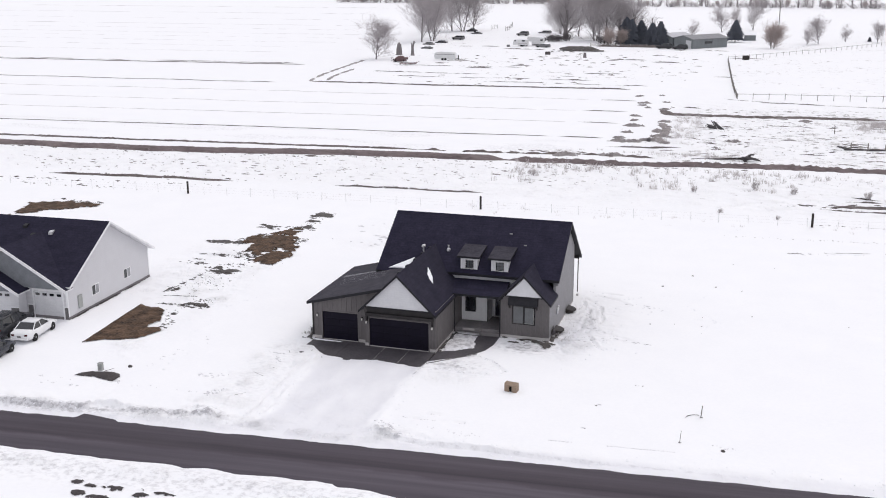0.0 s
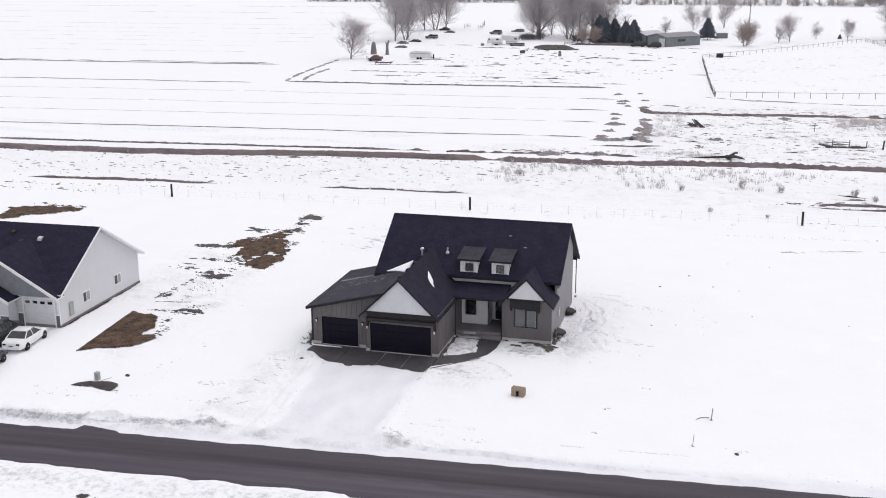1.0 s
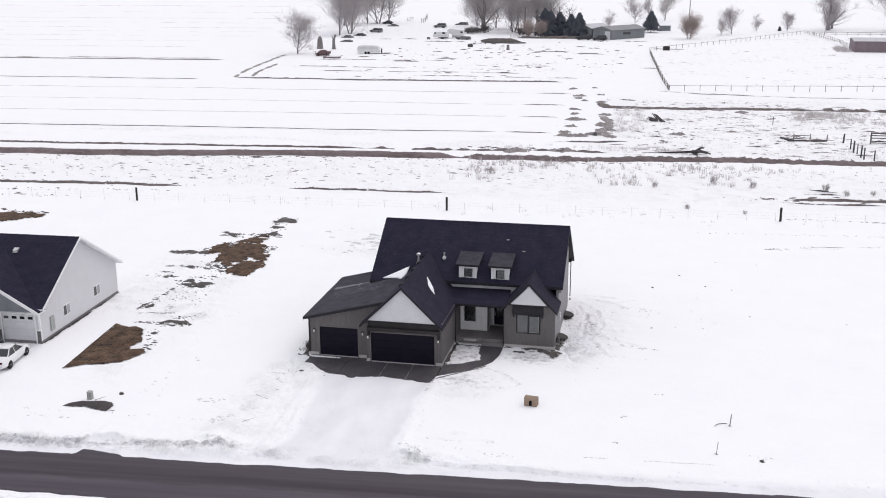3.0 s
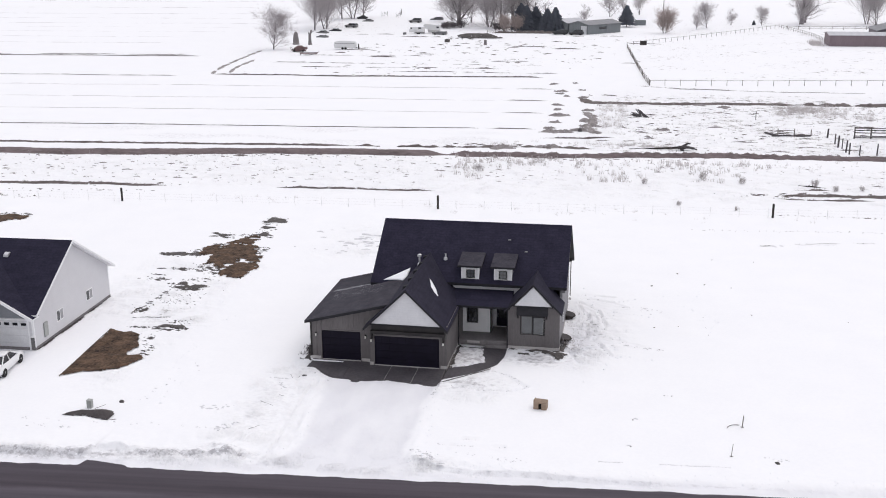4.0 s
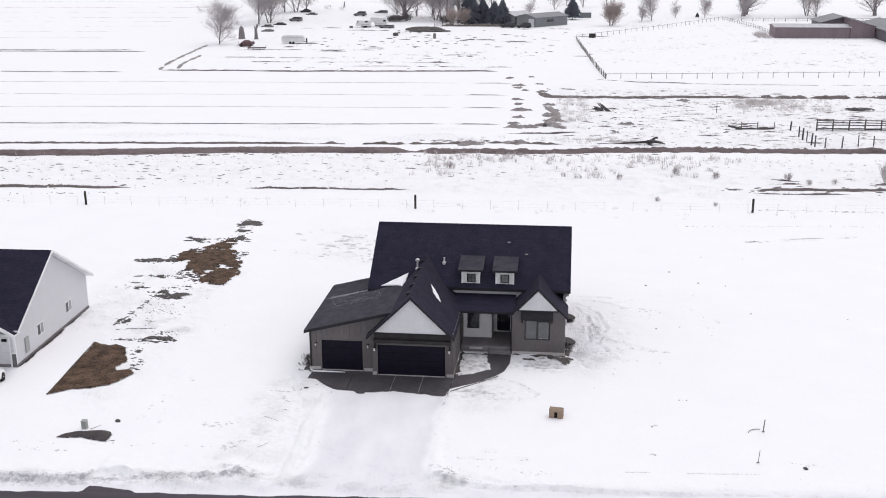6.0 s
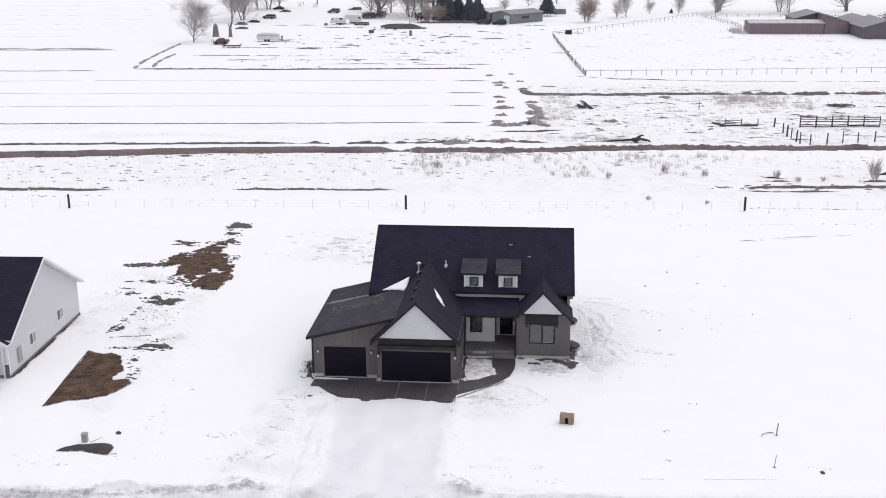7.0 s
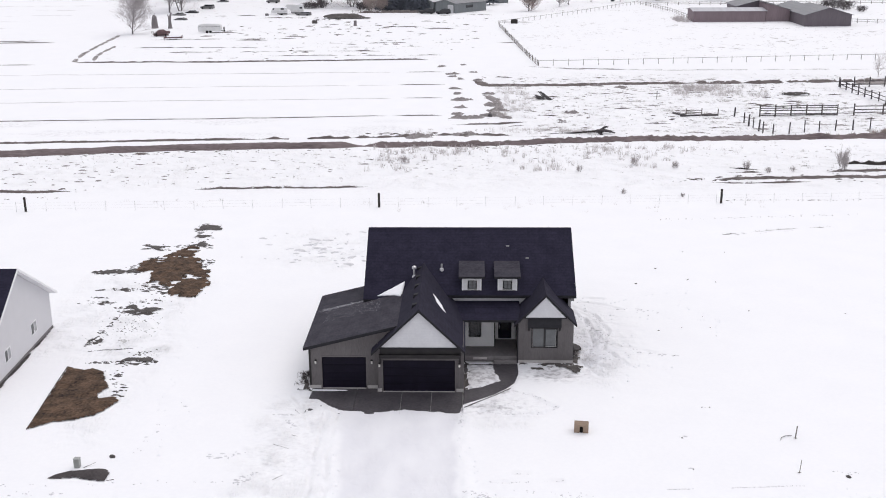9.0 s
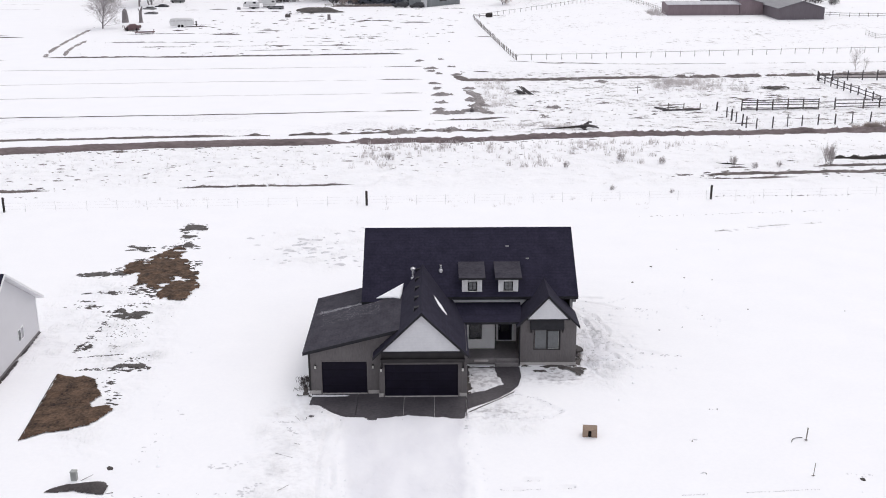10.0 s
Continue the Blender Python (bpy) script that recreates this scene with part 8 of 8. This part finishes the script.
shed("grey metal shed behind dark spruces", (-10.5, 309, zf), 48, 9, 8, 3.3, 1.2, M_GREYMETAL, M_BARNPALE, "x")
shed("small grey outbuilding with a snowy roof", (12.5, 345, zf), 6, 4, 3, 2.2, 0.6, M_GREYMETAL, M_SNOWCAP, "x")
shed("long low brown-red livestock shed", (70.4, 269.2, zf), 0.5, 22.0, 9.0, 3.3, 0.6, M_BARNRED, M_BARNPALE, "x")
shed("dark brown gabled barn with a dull metal roof", (100, 254.5, zf), 0, 13.4, 19, 3.4, 2.0, M_BARNDARK, M_BARNROOF, "y")
shed("pale-roofed barn behind the livestock shed", (86, 279, zf), 0, 13, 14, 4.0, 1.7, M_BARNDARK, M_BARNROOF, "y")
lb = thing("farm_building", "tall red-brown lean-to between the two barns", "building", (92.6, 269.6, zf))
part("wall", Geo().prism([(0, -0.3), (7.2, -0.3), (7.2, 3.6), (0, 5.5)], "y", 0, 0.2), M_BARNRED, lb)
part("wall", Geo().box(0, 0.2, 0.2, 9.2, -0.3, 5.4), M_BARNRED, lb)
part("wall", Geo().box(7.0, 7.2, 0.2, 18.0, -0.3, 3.55), M_BARNRED, lb)
part("roof", Geo().slab([(-0.3, -0.4, 5.72), (7.5, -0.4, 3.66), (7.5, 18.2, 3.66), (-0.3, 18.2, 5.72)], 0.12, 0), M_BARNROOF, lb)
weeds("weeds", 70, (65.5, 69.8, 268.5, 284), 0.8, 2.0, M_WEED, "pale dead weeds at the livestock shed's end", 212, 8, 2.4)
shed("low grey-roofed barn behind the brown barn", (99.9, 274.2, zf), 0, 11, 13, 3.4, 1.5, M_BARNDARK, M_BARNROOF, "y")
for x, y, w in ((-152, 668, 22), (96, 655, 20), (165, 650, 18)):
    shed("distant dark-roofed house before the trees", (x, y, zf), 0, w, 10, 3.2, 2.6, M_CARGREY, M_FASCIA, "x")


# ---- farmyard clutter ----
car(M_CARGREY, "old grey car half buried in farmyard snow", (-95.5, 297, zf - 0.35), 70, snow=True, tail=False)
car(M_CARDARK, "old dark car half buried in farmyard snow", (-93.5, 306, zf - 0.35), 80, snow=True, tail=False)
car(M_CARGREY, "old low car under farmyard snow", (-91, 281, zf - 0.35), 85, 4.2, 1.7, 1.2, snow=True, tail=False)
car(M_CARGREY, "old grey pickup-sized car in the snow", (-92, 323, zf), 75, 5.0, 1.9, 1.7, True, True, False)
car(M_CARDARK, "dark car parked below the trees", (-98.9, 367, zf), 85, 4.6, 1.8, 1.5, snow=False, tail=False)
car(M_CARGREY, "old car under snow below trees", (-93.3, 354, zf - 0.35), 88, snow=True, tail=False)
car(M_CARGREY, "grey car sunk in snow at the farmyard's back", (-67.4, 366, zf - 0.45), 88, 5.4, 2.0, 1.7, True, True, False)
car(M_CARDARK, "dark pickup parked at the farm shop", (-12.5, 301.2, zf), 80, 5.3, 1.9, 1.8, True, False, False)
car(M_CARDARK, "dark van parked at the farm shop", (-7.0, 299.4, zf), 84, 5.0, 1.9, 1.8, True, False, False)
car(M_CARGREY, "grey pickup behind the travel trailers", (-73.1, 350, zf), 85, 5.0, 1.9, 1.9, True, True, False)


def travel_trailer(label, at, rz, L, H, fifth):
    t = thing("travel_trailer", label, "trailer", at, rz)
    prof = [(0, 0.6), (L, 0.6), (L, H), (0.9, H), (0.1, H - 0.7)] if not fifth else [(1.8, 0.6), (L, 0.6), (L, H), (0.5, H + 0.25), (0, H - 0.5), (0, 1.7), (1.7, 1.5)]
    part("body", Geo().prism(prof, "y", 0, 2.4), M_RVWHITE, t)
    for a, w, z in ((0.10, 0.5, 1.75), (0.62, 1.0, 1.75)) if not fifth else ((0.80, 0.9, 1.8),):
        part("window", Geo().box(L * a, L * a + w, -0.03, 0.0, z, z + 0.55, 0, 0.03), M_GLASS, t)
    part("stripe", Geo().box(1.9, L - 0.1, -0.015, 0.0, 0.95, 1.10), M_FAINT, t, "faded grey stripe")
    part("skirt", Geo().box(1.9, L - 0.05, 0.1, 2.3, 0.35, 0.6), M_OLDPOST, t)
    for a in (0.58, 0.68):
        wh = part("wheel", Geo().lathe([(0.2, -0.1), (0.36, -0.1), (0.36, 0.1), (0.2, 0.1)], (L * a, 0.12, 0.36), 12, "y"), M_TYRE, t)
    part("snow_cover", Geo().prism([(1.0, H), (L - 0.1, H), (L - 0.2, H + 0.12), (1.1, H + 0.12)], "y", 0.1, 2.3), M_SNOWCAP, t)
    return t


travel_trailer("white travel trailer in farmyard snow", (-64.6, 297.5, zf), 3, 5.2, 2.35, False)
travel_trailer("white fifth-wheel trailer with snow on top", (-60.4, 301.0, zf), 4, 6.0, 2.9, True)
car(M_CARGREY, "grey pickup in front of the trailers", (-53.6, 296.6, zf - 0.2), 84, 5.0, 1.9, 1.4, True, True, False)
solo("metal_tank", Geo().box(-0.6, 0.6, -0.4, 0.4, -0.1, 0.8, 0, 0.15), M_CARGREY, "grey tank at the trailer's end", "tank", (-65.6, 295.0, zf), 12)

ut = thing("utility_trailer", "white box trailer standing in farmyard snow", "trailer", (-75.6, 240.6, zf), 6)
part("body", Geo().prism([(0.2, 0.45), (6.4, 0.45), (6.6, 0.9), (6.5, 2.1), (6.0, 2.4), (1.6, 2.5), (0.3, 2.3), (0.0, 1.6)], "y", 0, 2.2), M_RVWHITE, ut)
part("panel_seam", Geo().box(0.4, 6.3, -0.03, 0.0, 1.75, 1.85), M_CARGREY, ut, "grey seam below the roof")
part("drawbar", Geo().box(6.2, 7.6, 1.0, 1.2, 0.5, 0.65), M_POST, ut)
for a in (2.6, 3.5):
    part("wheel", Geo().lathe([(0.2, -0.12), (0.38, -0.12), (0.38, 0.12), (0.2, 0.12)], (a, 0.0, 0.38), 12, "y"), M_TYRE, ut)
part("jack", Geo().tube((7.3, 1.1, 0.0), (7.3, 1.1, 1.6), 0.15, 0.2, 6), M_POST, ut)

tr = thing("farm_machine", "rusty red harvester half buried in snow", "farm machine", (-84.2, 233.5, zf), 18)
part("body", Geo().loft_idx([(-2.0, -0.8, 0.2), (2.1, -0.8, 0.2), (2.1, 0.9, 0.2), (-2.0, 0.9, 0.2), (-1.2, -0.6, 1.2), (1.3, -0.6, 1.5), (1.3, 0.7, 1.5), (-1.2, 0.7, 1.2), (-0.4, -0.3, 1.75), (0.9, -0.3, 1.8), (0.9, 0.4, 1.8), (-0.4, 0.4, 1.75)], 3, 4), M_TRACTOR, tr)
part("hopper", Geo().box(1.1, 2.5, -0.7, 0.7, 0.7, 1.35, 0, 0.12), M_TRACTOR, tr)
rm_ = random.Random(8)
for i in range(12):
    x0 = rm_.uniform(-2.8, 2.4)
    part("bar", Geo().tube((x0, -1.0, rm_.uniform(0.1, 0.9)), (x0 + rm_.uniform(-1.3, 1.3), rm_.uniform(-1.6, -0.7), rm_.uniform(0.2, 1.7)), 0.07, 0.05, 5), M_TRACTOR if i % 3 else M_OLDPOST, tr)
for x, r in ((-1.3, 0.55), (1.2, 0.42)):
    wheel(tr, x, -0.9, r, 0.3)
im = thing("farm_implement", "rusty harrow frame with snow on it", "farm machine", (-78.4, 225.0, zf), 8)
for y in (-1.1, 0.0, 1.1):
    part("beam", Geo().box(-2.6, 2.4, y - 0.09, y + 0.09, 0.45, 0.63, 0, 0.03), M_TRACTOR, im)
for x in (-2.3, -0.8, 0.8, 2.1):
    part("cross_bar", Geo().box(x - 0.07, x + 0.07, -1.3, 1.3, 0.64, 0.76), M_TRACTOR, im)
    part("tine", Geo().tube((x, -1.1, 0.5), (x - 0.2, -1.4, -0.2), 0.06, 0.03, 5), M_OLDPOST, im)
part("snow_cover", Geo().box(-1.8, 1.6, -0.9, 0.9, 0.77, 0.86, 0, 0.04), M_SNOWCAP, im, "snow lying on the frame")

soil("earth_mound", [(-48.5, 284), (-42, 289), (-34, 288), (-30.5, 284), (-38, 282)], 0.4, 0.2, 1.2, M_SOILG, "dark earth mound in farmyard snow", 31, 0.2, "earth mound", 1.2)
soil("earth_mound", [(-48, 276.5), (-39, 277.5), (-39.5, 276), (-47, 275.3)], 0.4, 0.2, 0.9, M_SOILG, "low dark earth ridge in the snow", 32, 0.2, "earth mound", 0.3)
soil("soil_patch", [(75.1, 141.2), (86, 141.6), (100, 142.4), (100, 149.6), (89.6, 149.4), (79.5, 148.8), (77.0, 146.0)], 0.35, 0.12, 0.8, M_CLUMP, "strip of trampled grey ground behind the corral", 36, 0.15)
bp = thing("brush_pile", "heap of dark leaning boards and brush in the pasture", "brush pile", (14.3, 124.0, float(gz(124))))
rb = random.Random(14)
for i in range(9):
    u = i / 8
    part("board", Geo().tube((-0.5 + 0.7 * u + rb.uniform(-0.2, 0.2), 1.2 - 0.6 * u, 1.25 - 0.25 * u), (0.5 + 1.4 * u + rb.uniform(-0.3, 0.2), -0.7 - 0.6 * rb.random(), 0.0), 0.11, 0.09, 4), M_OLDPOST, bp, "dark leaning board")
for i in range(16):
    a = rb.uniform(2.2, 4.1)
    part("limb", Geo().tube((0.2, rb.uniform(-0.8, 0.8), 0.2), (0.1 + rb.uniform(0.8, 2.2) * math.cos(a), rb.uniform(-0.8, 1.2), rb.uniform(0.1, 0.9)), 0.13, 0.06, 5), M_OLDPOST, bp)
soil("brush_pile", [(57.5, 129.8), (61, 129.6), (64.4, 127.2), (60.5, 127.6), (58.0, 128.6)], 0.25, 0.1, 0.8, M_SOILG, "low dark heap in the pasture", 34, 0.2, "brush pile", 0.5)
solo("tree_stump", Geo().lathe([(0.7, -0.2), (0.5, 0.3), (0.42, 1.5), (0.5, 1.6)], (0, 0, 0), 9), M_BARK, "dark tree stump in farmyard snow", "stump", (-32.7, 260.2, zf))
solo("metal_tank", Geo().box(-1.0, 1.0, -0.6, 0.6, 0, 1.3, 0, 0.15), M_POST, "dark water tank by the paddock fence", "tank", (15.4, 266, zf))
solo("metal_tank", Geo().box(-0.8, 0.8, -0.5, 0.5, 0, 1.0, 0, 0.15), M_SOILG, "dark trough in farmyard snow", "tank", (-46, 268, zf))
lg = thing("fallen_tree", "dark fallen tree with its root plate by the ditch", "fallen wood", (20.6, 91.5, float(gz(91.5))))
part("trunk", Geo().tube((-7.8, -0.7, 0.10), (-3.5, -0.3, 0.22), 0.07, 0.12, 7).tube((-3.5, -0.3, 0.22), (0.0, 0.0, 0.42), 0.12, 0.20, 7), M_POST, lg, "long dark log")
bends = [((0.0, 0.0, 0.4), (0.5, 0.1, 0.75), (0.9, 0.3, 1.0), (1.3, 0.4, 0.95)), ((0.1, 0.0, 0.45), (0.8, -0.2, 0.55), (1.5, -0.2, 0.45), (2.3, -0.1, 0.15)), ((-0.4, 0.0, 0.35), (-0.3, -0.3, 0.55), (0.1, -0.4, 0.6), (0.5, -0.4, 0.35)), ((-0.1, 0.0, 0.3), (0.0, -0.4, 0.15), (0.3, -0.7, 0.0), (0.4, -0.8, -0.1)), ((0.2, 0.2, 0.3), (0.7, 0.4, 0.4), (1.2, 0.5, 0.3), (1.8, 0.5, 0.1))]
for b in bends:
    g = Geo()
    g.smooth = True
    for k, (p, q) in enumerate(zip(b[:-1], b[1:])):
        g.tube(p, q, 0.27 - 0.06 * k, 0.21 - 0.06 * k, 7, caps=True)
    part("root", g, M_OLDPOST, lg)
solo("cross_post", Geo().box(-0.06, 0.06, -0.06, 0.06, -0.2, 1.3).box(-0.5, 0.5, -0.04, 0.04, 0.85, 0.95), M_RAIL, "weathered cross-shaped post in pasture", "post", (34.8, 125, float(gz(125))))
up_ = thing("utility_pole", "tall wooden power pole in the field", "pole", (24.4, 414, zf))
part("pole", Geo().tube((0, 0, -0.5), (0, 0, 17), 0.2, 0.14, 8), M_RAIL, up_)
part("crossarm", Geo().box(-1.2, 1.2, -0.08, 0.08, 15.6, 15.8), M_RAIL, up_)
for i, (x, y) in enumerate([(-93.3, 384), (-85.8, 377), (-88, 392), (-90.7, 406)]):
    gt = thing("gate_panel", "leaning metal gate panel in the snow", "gate", (x, y, zf), 60 + 15 * i, "gate panels")
    for z in (0.4, 0.9, 1.4):
        part("bar", Geo().tube((-1.8, 0, z), (1.8, 0.2, z + 0.3), 0.05, 0.05, 5), M_RAIL, gt)
    for x2 in (-1.8, 0, 1.8):
        part("upright", Geo().tube((x2, 0.1, 0), (x2, 0.1, 2.0), 0.06, 0.06, 5), M_RAIL, gt)


# ---- paddock and corral fences ----
def rail_fence(label, pts, gap, h, rails, r, mat, lean=0.0, seed=0, group="", extra=0.15):
    """Posts at even steps along a line, with rails between them."""
    fe = thing("rail_fence", label, "fence", group=group)
    rr = random.Random(seed)
    for a, b in zip(pts[:-1], pts[1:]):
        a, b = Vector((*a, 0)), Vector((*b, 0))
        n = max(1, round((b - a).length / gap))
        for i in range(n):
            p, q = a.lerp(b, i / n), a.lerp(b, (i + 1) / n)
            zp, zq = float(gz(p.y)), float(gz(q.y))
            part("post", Geo().tube((p.x, p.y, zp - 0.3), (p.x + rr.uniform(-lean, lean), p.y + rr.uniform(-lean, lean), zp + h + extra * rr.uniform(0.5, 1.3)), r, r * 0.85, 6, caps=True), mat, fe)
            for z in rails:
                part("rail", Geo().tube((p.x, p.y, zp + z + rr.uniform(-0.04, 0.04)), (q.x, q.y, zq + z + rr.uniform(-0.04, 0.04)), r * 0.62, r * 0.55, 4), mat, fe)
    return fe


rail_fence("weathered rail fence along the paddock", [(16.5, 170.2), (33.3, 172.0), (80.2, 178.3), (150, 187)], 3.37, 1.25, (1.2,), 0.08, M_RAILP, 0.03, 1)
rail_fence("dark leaning fence on the paddock's side", [(16.5, 169.6), (14.5, 195), (12.8, 222), (10.5, 258)], 1.9, 1.15, (0.8,), 0.085, M_RAIL, 0.15, 2)
rail_fence("weathered rail fence at the paddock's far side", [(10.5, 262), (36, 295), (64, 338)], 3.2, 1.2, (1.15,), 0.085, M_RAILP, 0.04, 3)
rail_fence("weathered rail fence towards the barn", [(64, 338), (67, 322), (70.5, 300), (71, 280)], 2.6, 1.25, (0.6, 1.2), 0.08, M_RAILP, 0.06, 4)
rail_fence("distant rail fence behind the barn", [(66, 331), (120, 333), (180, 336)], 4.0, 1.2, (0.6, 1.2), 0.1, M_RAIL, 0.03, 5)
rail_fence("dark timber corral fence", [(48.1, 106.0), (60.8, 106.8)], 2.54, 1.75, (0.22, 0.42, 0.95, 1.35, 1.68), 0.13, M_CORRAL, 0.03, 6)
rail_fence("dark timber corral fence", [(63.6, 107.2), (68.4, 107.6), (74, 108.6), (95, 109.5)], 3.4, 1.75, (0.45, 0.95, 1.5), 0.13, M_CORRAL, 0.05, 7)
rail_fence("single rail gate in the corral fence", [(60.8, 106.8), (63.6, 107.2)], 2.9, 1.7, (0.4, 1.25), 0.09, M_CORRAL, 0.02, 13)
rail_fence("dark timber corral fence", [(71.5, 137.5), (72.0, 126), (73, 112)], 2.6, 1.6, (0.6, 1.3), 0.13, M_OLDPOST, 0.06, 8)
rail_fence("dark timber corral fence", [(71.5, 138.2), (86, 139.0), (110, 140)], 2.9, 1.8, (0.5, 1.1), 0.13, M_OLDPOST, 0.06, 9)
row = thing("post_row", "row of dark wooden fence posts by the corral", "fence")
rp_ = random.Random(10)
for k, (x, y) in enumerate([(44.3, 100.7), (44.3, 97.9), (44.6, 96.4), (44.6, 93.2), (44.8, 91.6), (46.1, 90.9), (48.6, 91.3), (51.2, 92.4), (53.5, 92.8), (56.1, 93.4), (58.9, 94.0), (61.7, 94.6), (64.6, 95.1), (67.5, 95.5), (71, 95.9), (75, 96.3)]):
    r = 0.16 if k == 1 else rp_.uniform(0.09, 0.13)
    z = float(gz(y))
    part("post", Geo().tube((x, y, z - 0.3), (x + rp_.uniform(-0.06, 0.09), y + rp_.uniform(-0.1, 0.1), z + rp_.uniform(1.5, 1.9)), r, r * 0.85, 6, caps=True), M_OLDPOST, row)
rail_fence("low weathered feeder rail in the snow", [(36.5, 107.2), (39.05, 107.4)], 2.56, 0.95, (0.45, 0.85), 0.10, M_RAIL, 0.05, 11)
solo("fallen_beam", Geo().box(-0.6, 5.6, -0.13, 0.13, 0, 0.28, 0, 0.03), M_OLDPOST, "dark beam lying in the pasture snow", "beam", (36.0, 106.3, float(gz(106.3))), 3)
solo("fallen_beam", Geo().box(-2.6, 0.2, -0.16, 0.16, 0, 0.30, 0, 0.03), M_OLDPOST, "dark beam lying in the pasture snow", "beam", (36.2, 106.6, float(gz(106.6))), -52)
for x, y in ((39.05, 107.4), (41.6, 107.0)):
    solo("fence_post", Geo().tube((0, 0, -0.3), (0.04, 0, 1.15), 0.09, 0.08, 7, caps=True), M_RAIL, "weathered post beside the feeder rail", "post", (x, y, float(gz(y))))
solo("fence_post", Geo().tube((0, 0, -0.3), (0.1, 0, 1.6), 0.15, 0.13, 7, caps=True), M_OLDPOST, "lone dark post near the corral", "post", (43.9, 105.5, float(gz(105.5))))
rail_fence("weathered rail fence beside the brown barn", [(114.0, 268.0), (124, 262.5), (140, 260)], 2.8, 1.2, (0.5, 1.1), 0.09, M_RAIL, 0.05, 15)
rail_fence("low weathered rail fence below the spruces", [(-38, 303.2), (-24, 304.0), (-10.5, 304.0)], 2.6, 1.0, (0.5, 0.9), 0.10, M_RAIL, 0.05, 14)
rail_fence("pale gate panels in the paddock snow", [(110.5, 215.1), (109.6, 206.6), (112, 205.2), (124, 206)], 2.5, 1.3, (0.4, 0.8, 1.25), 0.06, M_RAILP, 0.03, 12)
